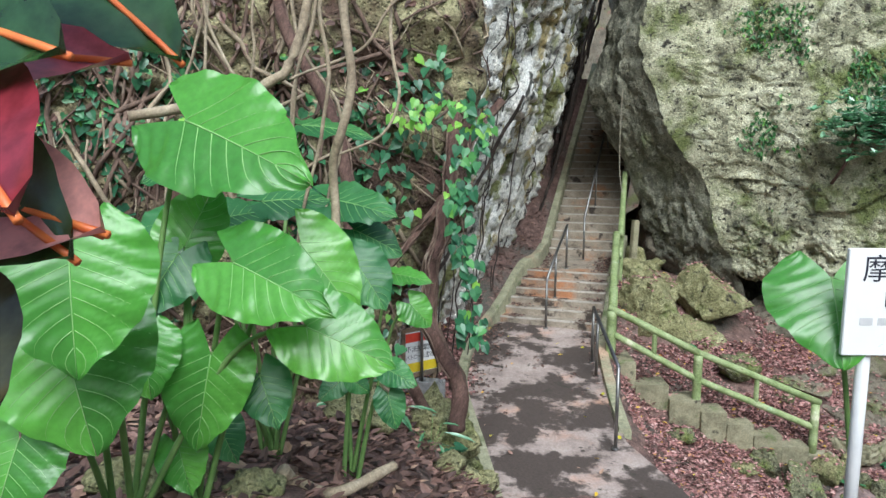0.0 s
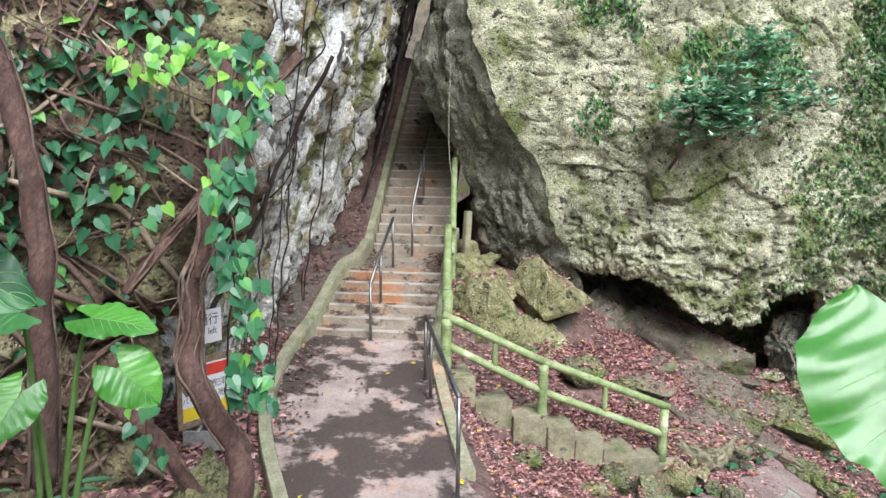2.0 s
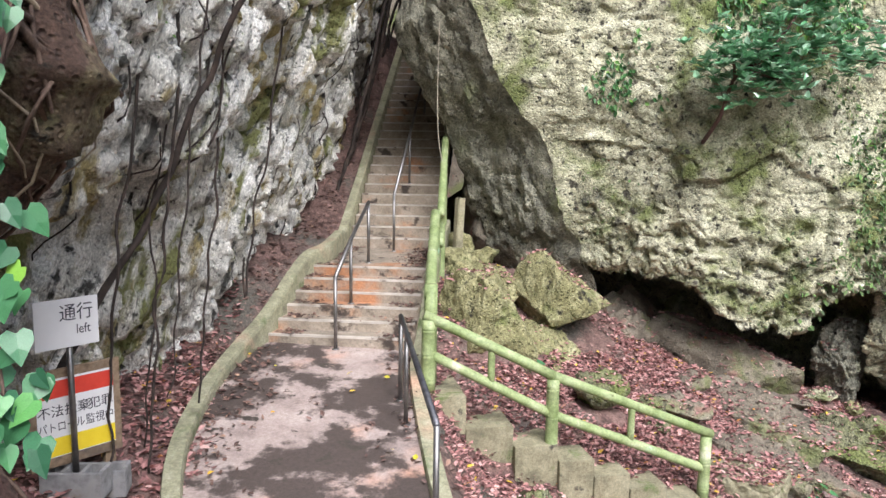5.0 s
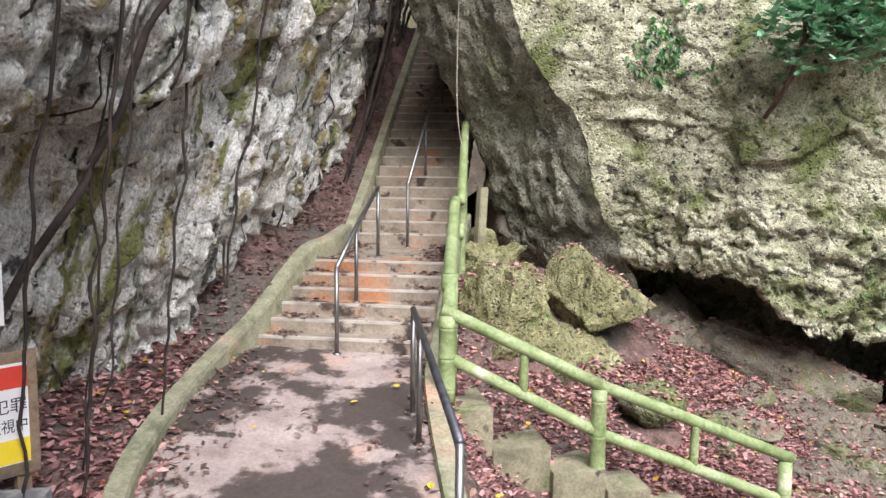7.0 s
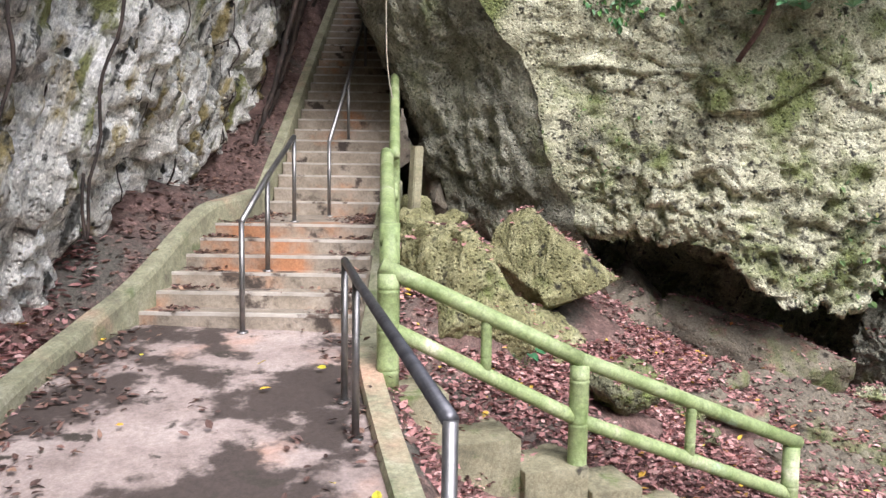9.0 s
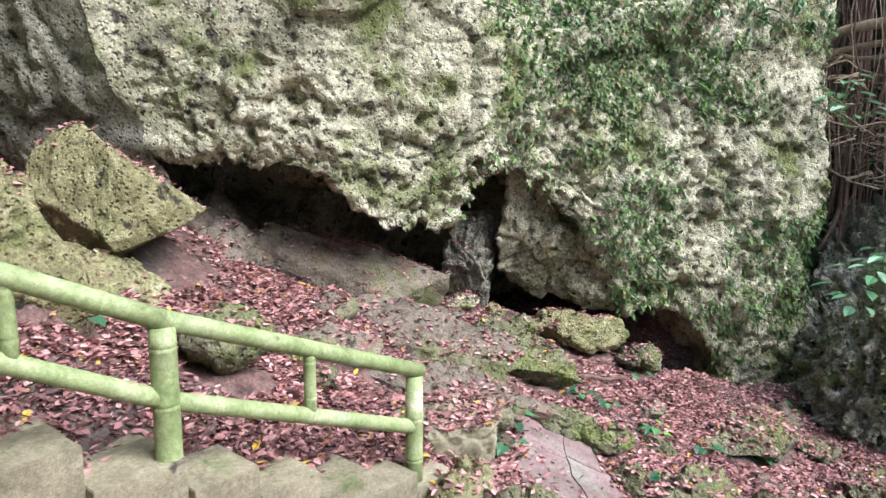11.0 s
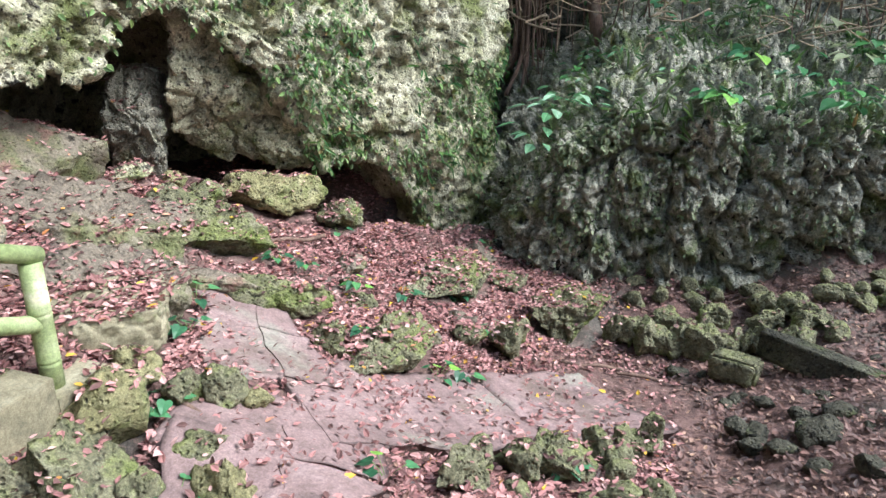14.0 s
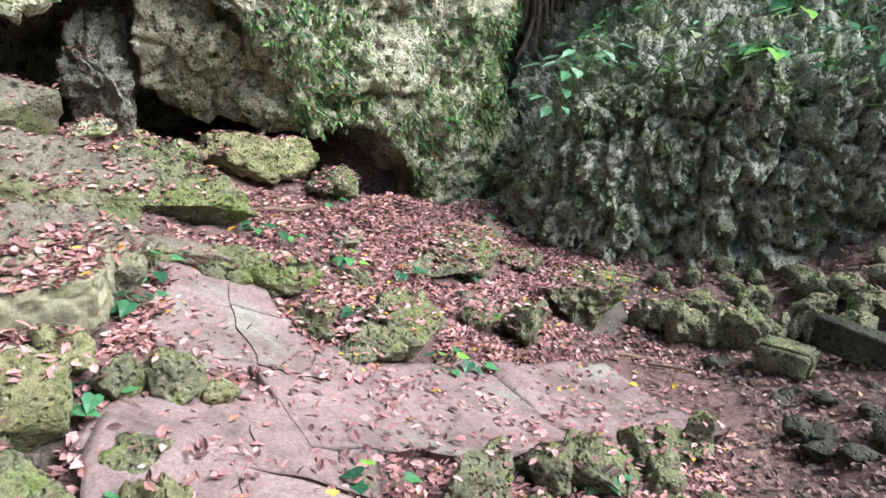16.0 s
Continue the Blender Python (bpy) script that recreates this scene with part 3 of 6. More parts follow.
def build_back_wall():
    s = np.linspace(0, 1, 160)
    v = np.linspace(-5, 9, 160)
    gs, gv = np.meshgrid(s, v, indexing="ij")
    pts = np.stack([17.6 + 1.5 * gs - 0.05 * gv, 14.0 - 18.0 * gs, gv], -1)
    n = normals_of(pts)
    flat = pts.reshape(-1, 3)
    h = (0.7 * fbm(flat * 0.5, 4, 61) + 0.35 * ridged(flat * np.array((1, 1, 0.5)), 3, 6)).reshape(gs.shape)
    pts = pts + n * h[..., None]
    SURF["back"] = (pts, n)
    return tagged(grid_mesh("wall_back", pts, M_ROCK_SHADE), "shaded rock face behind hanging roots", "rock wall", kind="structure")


build_back_wall()


# Added bank, never in view, that keeps low sky light out of the hollow.
def build_unseen_bank():
    s = np.linspace(0, 1, 120)
    v = np.linspace(-4.5, 4.0, 60)
    gs, gv = np.meshgrid(s, v, indexing="ij")
    pts = np.stack([-10.0 + 30.0 * gs, -6.5 + 2.0 * np.abs(gs - 0.5) - 0.25 * gv, gv], -1)
    n = normals_of(pts)
    h = (0.5 * fbm(pts.reshape(-1, 3) * 0.5, 4, 63)).reshape(gs.shape)
    return tagged(grid_mesh("wall_south", pts - n * h[..., None], M_ROCK_SHADE), "plain unseen bank added to block low sky light", "rock wall", kind="structure")


build_unseen_bank()


# ---- concrete walk, stairs and kerbs ----
AX, RT = Vector((0.3007, 0.9537, 0)), Vector((0.9537, -0.3007, 0))
FOOT = Vector((1.72, 12.12, 0))
STAIR = Matrix(((RT.x, AX.x, 0, FOOT.x), (RT.y, AX.y, 0, FOOT.y), (0, 0, 1, 0), (0, 0, 0, 1)))


def build_walk():
    xs = np.linspace(0, 1, 40)
    ys = np.linspace(6.7, 12.35, 120)
    gx, gy = np.meshgrid(xs, ys, indexing="ij")
    left = np.interp(gy, [6.7, 8.1, 9.9, 10.8, 11.8, 12.4], [0.62, 0.5, 0.28, 0.36, 0.56, 0.85])
    right = np.interp(gy, [6.7, 7.5, 8.4, 9.6, 11.0, 12.4], [2.9, 2.55, 2.2, 2.2, 2.3, 2.5])
    px = left + (right - left) * gx
    pts = np.stack([px, gy, path_z(gy) + 0.006 * vnoise(np.stack([px, gy, 0 * px], -1).reshape(-1, 3) * 3).reshape(px.shape)], -1)
    return tagged(grid_mesh("pavement", pts, M_CONC), "damp stained concrete walk with fallen leaves", "path", kind="structure")


build_walk()
RISE1, RUN1, RISE2, RUN2 = 0.122, 0.26, 0.16, 0.24


def build_stairs():
    st = tagged(empty("staircase", (FOOT.x, FOOT.y, -1.46)), "long concrete staircase climbing through the cleft, rust stained", "stairs", kind="structure")
    inv = Matrix.Translation((-FOOT.x, -FOOT.y, 1.46))
    def step(d, z, depth, half_l, half_r, h):
        bm = bmesh.new()
        box(bm, (-half_l, d, z - h), (half_r, d + depth, z), inv @ STAIR)
        bmesh.ops.bevel(bm, geom=bm.edges[:], offset=0.012, segments=1, affect="EDGES")
        part("step", bm, M_STEP, st)
        bm = bmesh.new()
        box(bm, (-half_l + 0.01, d - 0.003, z - 0.022), (half_r - 0.01, d + 0.045, z + 0.003), inv @ STAIR)
        part("nosing", bm, M_NOSE, st)
    z = -1.46
    for k in range(6):
        z += RISE1
        step(k * RUN1, z, RUN1 + 0.05 if k < 5 else 3.3 - 5 * RUN1, 0.98 - 0.04 * k, 0.8, 0.3)
    d = 3.2
    for k in range(28):
        z += RISE2
        step(d, z, RUN2 + 0.05, 0.68, 0.72, 0.34)
        d += RUN2
    return st


build_stairs()


def sweep(name, line, width, height, mat, label, category, drop=0.3):
    """A kerb: a rounded bar along a line of points at its top."""
    prof = [(-0.5, -drop), (-0.5, -0.04), (-0.42, 0.0), (0.42, 0.0), (0.5, -0.04), (0.5, -drop)]
    verts, faces = [], []
    pts = bend(line, 8)
    for i, p in enumerate(pts):
        d = (pts[min(i + 1, len(pts) - 1)] - pts[max(i - 1, 0)])
        r = Vector((d.y, -d.x, 0)).normalized()
        for a, b in prof:
            verts.append(p + r * a * width + Vector((0, 0, b + 0.006 * noise.noise(p * 3 + Vector((a, b, 0))))))
        if i:
            o = (i - 1) * 6
            for k in range(5):
                faces.append((o + k, o + 6 + k, o + 7 + k, o + k + 1))
    n = len(verts)
    faces += [(0, 1, 2, 3, 4, 5), tuple(range(n - 1, n - 7, -1))]
    return tagged(obj(name, verts, faces, mat, smooth_shade=False), label, category, kind="structure")


sweep("kerb_left", [(0.62, 7.0, -1.93), (0.46, 8.1, -1.8), (0.25, 9.6, -1.62), (0.3, 10.7, -1.5), (0.5, 11.7, -1.36), (0.85, 12.5, -1.1), (1.3, 13.5, -0.6), (1.62, 13.95, -0.48), (1.86, 15.0, -0.42), (1.97, 15.45, -0.36), (3.0, 18.7, 1.86), (3.95, 21.7, 3.92)],
      0.15, 0.15, M_CURB, "low curving concrete kerb stained green and pink", "kerb")
sweep("kerb_right", [(2.22, 8.6, -1.8), (2.28, 9.7, -1.68), (2.42, 11.2, -1.5), (2.62, 12.1, -1.4), (3.0, 13.4, -0.62), (3.35, 14.6, -0.5), (3.6, 15.4, -0.3)], 0.16, 0.15, M_CURB, "concrete kerb stained with green algae", "kerb")

# ---- rocks ----
M_SLOPE = material("bare grey-brown rock", [(0.25, (0.07, 0.06, 0.045)), (0.5, (0.19, 0.165, 0.125)), (0.8, (0.32, 0.29, 0.22))], 2.6,
                   [((0.15, 0.17, 0.07), 1.6, 0.5, 0.68, ONE), ((0.25, 0.15, 0.12), 3.4, 0.58, 0.7, ONE), ((0.035, 0.03, 0.022), 5.0, 0.6, 0.7, ONE)], speck=0.35, rough=0.95, bump=1.0, bump_scale=24, holes=0.6)

STONES = []


def rock(x, y, w, d, h, turn=0.0, seed=0, mat=None, name="rock", label="", up=None, sink=0.12, fine=4, tilt=0.0, facets=14, group="", planes=(), rugged=1.0):
    """A weathered stone, w across, d deep and h high, standing on the ground at x, y (or with its middle at the height up); planes: flat sides (normal, distance)."""
    rng = random.Random(seed)
    bm = bmesh.new()
    bmesh.ops.create_icosphere(bm, subdivisions=fine, radius=1)
    co = np.array([v.co for v in bm.verts])
    for _ in range(facets):
        n = Vector((rng.uniform(-1, 1), rng.uniform(-1, 1), rng.uniform(-0.9, 1))).normalized()
        n = np.array(n)
        lim = rng.uniform(0.5, 0.82)
        over = np.maximum(co @ n - lim, 0)
        co = co - over[:, None] * n * 0.99
    for nx, ny, nz, lim in planes:
        n = np.array(Vector((nx, ny, nz)).normalized())
        co = co - np.maximum(co @ n - lim, 0)[:, None] * n * 0.99
    mid = (co.max(axis=0) + co.min(axis=0)) / 2
    co = (co - mid) / ((co.max(axis=0) - co.min(axis=0)) / 2)
    co = co * np.array((w, d, h)) / 2
    size = (w * d * h) ** (1 / 3)
    q = co + seed * 3.3
    nrm = co / np.maximum(np.linalg.norm(co, axis=1, keepdims=True), 1e-6)
    k = 0.05 * size
    c1, c2, cr = cells(q * 3.0 / max(size, 0.35), seed + 3)
    lump = k * fbm(q * 2.2 / size, 3, seed) + rugged * (0.1 * min(size, 0.7) * (cr - 0.5) - 0.05 * min(size, 0.7) * smooth(0.15, 0.0, c2 - c1) + 0.04 * min(size, 0.65) * ridged(q * 6 / max(size, 0.4), 4, seed + 5)
                                                 - 0.07 * min(size, 1.0) * pits(q, 0.16 if size > 0.5 else 0.09, seed))
    co = co + nrm * lump[:, None]
    for v, c in zip(bm.verts, co):
        v.co = c
    ob = part(name, bm, mat, None, smooth_shade=True)
    z = (gz(x, y) + h * 0.5 - sink * h - 0.02) if up is None else up
    ob.matrix_basis = pose(x, y, z, 0, tilt, turn)
    if fine > 3 and z < -1.0:
        STONES.append(ob)
    return tagged(ob, label, "rock", group)


YEL = "yellow-green lichened limestone boulder beside the stairs"
rock(3.55, 12.6, 1.15, 1.1, 1.35, 0, 11, M_BOULDER, "boulder", YEL, up=-1.32, fine=6, facets=3, rugged=0.6, planes=[(-0.8, -0.4, 0.4, 0.5), (0.2, -0.95, 0.25, 0.45), (0.7, -0.25, 0.65, 0.45), (0.0, -0.8, -0.55, 0.6), (-0.1, -0.3, 0.95, 0.62)])
rock(4.9, 13.45, 1.45, 1.2, 1.25, -6, 23, M_BOULDER, "boulder", "angular yellow-grey limestone boulder below the overhang", up=-1.22, fine=6, facets=2, rugged=0.4, planes=[(0.62, -0.3, 0.72, 0.42), (0.15, -0.98, 0.12, 0.5), (0.45, -0.3, -0.85, 0.42), (-0.75, -0.5, 0.4, 0.55), (-0.9, -0.2, -0.3, 0.6)])
rock(4.3, 12.85, 1.4, 0.9, 0.95, 0, 31, M_BOULDER, "boulder", "cracked pale limestone boulder half under leaves", up=-1.9, fine=5, rugged=0.6, planes=[(0.6, -0.5, 0.65, 0.4), (-0.1, -0.8, 0.6, 0.45)])
for i, (x, y, w, d, h) in enumerate([(3.55, 14.2, 0.7, 0.6, 0.5), (3.95, 14.5, 0.6, 0.5, 0.45), (3.5, 13.5, 0.55, 0.5, 0.5), (4.0, 13.9, 0.9, 0.6, 0.5), (3.75, 14.95, 0.5, 0.5, 0.6)]):
    rock(x, y, w, d, h, i * 40, 41 + i, M_BOULDER, "boulder", "mossy yellow stone piled beside the stairs", sink=0.15, group="stones beside the stairs")
rock(4.75, 11.85, 0.75, 0.5, 0.5, 10, 51, M_ROCK_DARK, "boulder", "pitted grey-green stone below the steps", tilt=10)
rock(4.75, 16.6, 1.3, 2.6, 2.2, -17, 57, M_SLOPE, "boulder", "dark rock filling the gap under the overhang", up=-0.3, fine=5)
rock(6.4, 28.0, 9.0, 3.0, 16.0, -17, 58, M_SLOPE, "boulder", "dark rock closing the cleft above the stairs", up=5.0, fine=6)
rock(9.0, 18.0, 11.0, 2.0, 6.0, -12, 59, M_SLOPE, "boulder", "dark rock at the back of the cave", up=-1.2, fine=5)
# rocks in the mouth of the cave
rock(7.6, 13.9, 2.6, 1.6, 1.25, -28, 61, M_SLOPE, "boulder", "sloping grey rock inside the cave mouth", up=-2.55, fine=5, tilt=20)
rock(6.3, 14.3, 1.6, 1.2, 1.2, 10, 62, M_SLOPE, "boulder", "dark layered rock at the back of the cave", up=-1.9, fine=5)
rock(9.5, 13.45, 0.8, 0.7, 1.4, 10, 66, M_ROCK_SHEAR, "boulder", "short pitted limestone pillar under the cliff", up=-2.4, fine=6, facets=6, rugged=1.4)
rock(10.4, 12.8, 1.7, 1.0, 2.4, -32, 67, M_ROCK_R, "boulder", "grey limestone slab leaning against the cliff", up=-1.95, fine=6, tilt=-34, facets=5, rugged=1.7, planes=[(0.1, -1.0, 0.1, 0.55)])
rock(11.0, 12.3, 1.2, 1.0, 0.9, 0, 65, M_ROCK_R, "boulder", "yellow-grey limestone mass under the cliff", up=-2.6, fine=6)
# stones on the leafy slope
SLOPE = "mossy limestone rock half buried in leaf litter"
rock(10.1, 12.1, 1.35, 0.55, 0.5, -32, 71, M_BOULDER, "rock", "long pale limestone block lying on the leaf litter", up=-3.2, tilt=11, fine=5, facets=8, planes=[(0, -0.9, 0.3, 0.5), (0, 0.2, 1, 0.55)])
rock(9.2, 12.4, 0.66, 0.42, 0.42, -30, 72, M_ROCK_DARK, "rock", SLOPE)
rock(8.5, 12.0, 1.75, 0.7, 0.62, -62, 73, M_ROCK_DARK, "rock", "long mossy ridge of pitted rock in the slope", sink=0.3, tilt=16, fine=6, facets=8, planes=[(-0.2, -0.5, 0.85, 0.45)])
rock(8.2, 11.05, 1.35, 0.55, 0.4, -58, 74, M_ROCK_DARK, "rock", "low mossy ridge of rock beside the broken walk", sink=0.35, tilt=14, fine=6, facets=8)
rock(8.85, 13.05, 0.5, 0.3, 0.16, -20, 76, M_ROCK_R, "rock", "flat pale stone on the leaf litter", sink=0.05)
rock(9.3, 12.85, 0.28, 0.24, 0.2, 0, 77, M_BOULDER, "rock", "small yellow stone on the leaf litter")
rock(10.65, 11.45, 0.7, 0.5, 0.42, -20, 78, M_ROCK_DARK, "rock", SLOPE, fine=5)
rock(10.6, 10.05, 1.7, 1.0, 0.55, -20, 79, M_ROCK_DARK, "rock", "low mossy rock with small plants on it", fine=6, sink=0.35)
rock(8.35, 9.85, 1.15, 0.75, 0.58, -18, 80, M_ROCK_DARK, "rock", "moss-topped rock beside the broken walk", fine=6, sink=0.25)
rock(8.05, 10.3, 0.42, 0.34, 0.28, 10, 89, M_ROCK_DARK, "rock", SLOPE)
rock(9.4, 9.35, 0.46, 0.36, 0.3, 5, 81, M_ROCK_DARK, "rock", SLOPE)
rock(9.55, 8.95, 0.5, 0.42, 0.48, 25, 82, M_ROCK_DARK, "rock", SLOPE)
rock(10.7, 8.5, 1.15, 0.75, 0.55, -35, 83, M_ROCK_DARK, "rock", "flat-topped mossy ledge stone", fine=6, facets=6, planes=[(0, 0, 1, 0.35), (-0.7, -0.6, 0.1, 0.5)])
rock(7.35, 12.35, 1.9, 0.95, 0.7, -58, 84, M_SLOPE, "rock", "broad smooth grey slab of rock in the slope", sink=0.55, tilt=15, fine=6, facets=9, rugged=0.9, planes=[(-0.1, -0.35, 0.93, 0.35), (0.1, -0.9, 0.4, 0.5)])
rock(6.75, 11.6, 1.5, 0.7, 0.55, -50, 85, M_SLOPE, "rock", "long smooth grey slab of rock in the slope", sink=0.48, tilt=16, fine=6, rugged=0.9, facets=9, planes=[(-0.1, -0.35, 0.93, 0.4)])
rock(6.0, 12.3, 1.1, 0.6, 0.4, -45, 86, M_SLOPE, "rock", "smooth grey slab of rock in the slope", sink=0.45, rugged=0.5, fine=5)
rock(7.75, 11.55, 1.3, 0.5, 0.36, -58, 87, M_SLOPE, "rock", "narrow mossy slab of rock in the slope", sink=0.4, tilt=12, fine=5)
rock(6.3, 11.1, 1.05, 0.75, 0.42, -30, 88, M_BLOCK, "rock", "flat grey-green slab beside the last step", sink=0.25, fine=6, facets=4, rugged=0.5, planes=[(0, -0.1, 1, 0.3), (-0.2, -1, 0, 0.6), (0.9, -0.3, 0, 0.6)])
for i, (x, y, w, d, h) in enumerate([(9.75, 10.9, 0.5, 0.35, 0.22), (9.1, 10.5, 0.4, 0.3, 0.2), (9.9, 9.6, 0.35, 0.3, 0.2), (11.3, 9.4, 0.6, 0.4, 0.3), (11.6, 9.9, 0.7, 0.5, 0.3), (7.9, 10.2, 0.3, 0.2, 0.16), (9.0, 9.7, 0.3, 0.25, 0.2), (5.6, 12.2, 0.6, 0.4, 0.25), (6.6, 12.9, 0.7, 0.5, 0.3), (5.5, 11.7, 0.45, 0.3, 0.2), (8.3, 12.9, 0.6, 0.35, 0.2)]):
    rock(x, y, w, d, h, i * 49, 640 + i, M_ROCK_DARK if i % 2 else M_SLOPE, "rock", SLOPE, sink=0.3, group="stones in the slope")
# tumbled row along the low wall
for i in range(17):
    f = i / 16
    rg = random.Random(300 + i)
    rock(10.85 - 0.2 * f + rg.uniform(-0.1, 0.1), 7.95 - 1.95 * f, rg.uniform(0.28, 0.42), rg.uniform(0.25, 0.38), rg.uniform(0.3, 0.48), rg.uniform(0, 180), 300 + i, M_ROCK_DARK, "rock",
         "mossy stone in a tumbled row below the wall", fine=4, group="row of stones")
for i in range(30):
    rg = random.Random(340 + i)
    rock(10.6 + rg.uniform(0.0, 1.0), rg.uniform(4.6, 7.4), rg.uniform(0.2, 0.42), rg.uniform(0.2, 0.36), rg.uniform(0.18, 0.36), rg.uniform(0, 180), 340 + i, M_ROCK_DARK, "rock",
         "mossy stone heaped below the wall", fine=4, group="heap of stones")
for i in range(26):
    rg = random.Random(400 + i)
    rock(11.35 + rg.uniform(-0.2, 0.9), rg.uniform(4.6, 8.6), rg.uniform(0.15, 0.4), rg.uniform(0.15, 0.3), rg.uniform(0.12, 0.3), rg.uniform(0, 180), 400 + i, M_ROCK_DARK, "rock",
         "small mossy stone scattered below the wall", fine=3, group="scattered stones")
for i, (x, y, w) in enumerate([(9.45, 6.75, 0.22), (8.7, 6.65, 0.32), (8.45, 6.6, 0.28), (8.5, 6.15, 0.45), (8.9, 6.2, 0.2), (10.2, 7.2, 0.27), (9.0, 5.9, 0.3), (8.0, 6.2, 0.25), (7.8, 5.9, 0.3)]):
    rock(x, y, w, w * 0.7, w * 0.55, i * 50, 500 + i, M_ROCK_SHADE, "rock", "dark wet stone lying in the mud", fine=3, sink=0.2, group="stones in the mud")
# stones beside the camera's way down
for i, (x, y, w, d, h) in enumerate([(5.65, 10.5, 0.62, 0.5, 0.52), (6.08, 10.32, 0.3, 0.26, 0.3), (6.28, 10.2, 0.34, 0.3, 0.36), (6.48, 10.05, 0.26, 0.22, 0.18), (5.2, 10.35, 0.6, 0.45, 0.46), (5.75, 9.95, 0.36, 0.26, 0.16), (5.5, 9.62, 0.5, 0.36, 0.28), (5.0, 10.1, 0.4, 0.3, 0.3), (4.75, 10.4, 0.55, 0.4, 0.42), (4.3, 10.2, 0.45, 0.35, 0.22), (3.4, 10.3, 0.5, 0.35, 0.22), (5.35, 10.05, 0.3, 0.24, 0.2), (6.0, 10.62, 0.4, 0.3, 0.24)]):
    rock(x, y, w, d, h, i * 37, 520 + i, M_ROCK_DARK if i % 3 else M_BOULDER, "rock", "mossy knobbly stone beside the steps", fine=4, group="stones below the steps")
for i in range(15):
    rg = random.Random(560 + i)
    f = i / 14
    rock(6.55 + 1.75 * f + rg.uniform(-0.1, 0.1), 8.75 - 1.35 * f + rg.uniform(-0.15, 0.15), rg.uniform(0.2, 0.5), rg.uniform(0.2, 0.4), rg.uniform(0.2, 0.42), rg.uniform(0, 180), 560 + i, M_ROCK_DARK, "rock",
         "moss-covered stone edging the broken walk", group="stones edging the walk")
for i in range(10):
    rg = random.Random(590 + i)
    rock(rg.uniform(6.2, 7.6), rg.uniform(7.2, 8.3), rg.uniform(0.15, 0.35), rg.uniform(0.15, 0.3), rg.uniform(0.12, 0.25), rg.uniform(0, 180), 590 + i, M_ROCK_DARK, "rock",
         "moss-covered stone edging the broken walk", fine=3, group="stones edging the walk")
# bank stones beside the walk
rock(-0.05, 7.0, 0.95, 0.7, 0.8, 20, 601, M_BOULDER, "rock", "mossy yellow rock at the foot of the bank", fine=5)
rock(0.22, 6.5, 0.7, 0.55, 0.5, -10, 602, M_BOULDER, "rock", "crumbling mossy rock beside the kerb", fine=5)
rock(0.18, 7.4, 0.45, 0.6, 0.6, 40, 603, M_BOULDER, "rock", "crumbling mossy rock beside the kerb")
for i, (x, y, w) in enumerate([(-1.15, 3.1, 0.36), (-0.65, 3.2, 0.3), (-0.95, 3.3, 0.3), (-0.4, 5.0, 0.5), (0.15, 5.4, 0.35), (-1.6, 8.0, 0.4)]):
    rock(x, y, w, w * 0.8, w * 0.6, i * 60, 610 + i, M_BOULDER, "rock", "pale stone among roots and leaves", group="stones under the plants")


def build_block():
    bm = bmesh.new()
    box(bm, (-0.24, -0.14, -0.14), (0.24, 0.14, 0.14))
    bmesh.ops.bevel(bm, geom=bm.edges[:], offset=0.03, segments=2, affect="EDGES")
    bmesh.ops.subdivide_edges(bm, edges=bm.edges[:], cuts=3, use_grid_fill=True)
    for v in bm.verts:
        v.co += Vector((noise.noise(v.co * 9), noise.noise(v.co * 9 + Vector((5, 0, 0))), noise.noise(v.co * 9 + Vector((0, 5, 0))))) * 0.02
    ob = part("stone_block", bm, M_ROCK_DARK, smooth_shade=True)
    ob.matrix_basis = pose(10.0, 6.66, gz(10.0, 6.66) + 0.12, 4, 3, 70)
    tagged(ob, "squared mossy stone block on damp ground", "stone block")
    bm = bmesh.new()
    box(bm, (-1.9, -0.09, -0.14), (1.9, 0.09, 0.14))
    bmesh.ops.subdivide_edges(bm, edges=bm.edges[:], cuts=6, use_grid_fill=True)
    for v in bm.verts:
        v.co += Vector((0, noise.noise(v.co * 5), noise.noise(v.co * 5 + Vector((0, 5, 0))))) * 0.025
    ob = part("kerb_mud", bm, M_ROCK_SHADE, smooth_shade=True)
    ob.matrix_basis = pose(9.35, 4.75, gz(9.9, 5.9) + 0.02, 0, -3, 62)
    tagged(ob, "dark wet stone kerb at the edge of the mud", "kerb", kind="structure")


build_block()
MUD_STONES = [(9.59, 6.66, 0.2), (9.37, 6.44, 0.26), (8.97, 6.17, 0.24), (8.39, 6.06, 0.2), (8.66, 6.55, 0.28), (9.37, 5.93, 0.18), (8.32, 6.41, 0.3), (10.1, 6.95, 0.16)]
for i, (x, y, w) in enumerate(MUD_STONES):
    rock(x, y, w, w * 0.75, w * 0.5, 47 * i, 900 + i, M_ROCK_SHADE, "rock", "small dark mossy stone half sunk in wet mud", fine=3, group="stones in the mud")
mud_rng = random.Random(55)
for i in range(26):
    x, y = mud_rng.uniform(7.6, 10.4), mud_rng.uniform(4.9, 6.9)
    w = mud_rng.uniform(0.06, 0.14)
    rock(x, y, w, w * 0.8, w * 0.6, 61 * i, 940 + i, M_ROCK_SHADE, "rock", "little dark stone lying in wet mud", fine=2, group="stones in the mud")


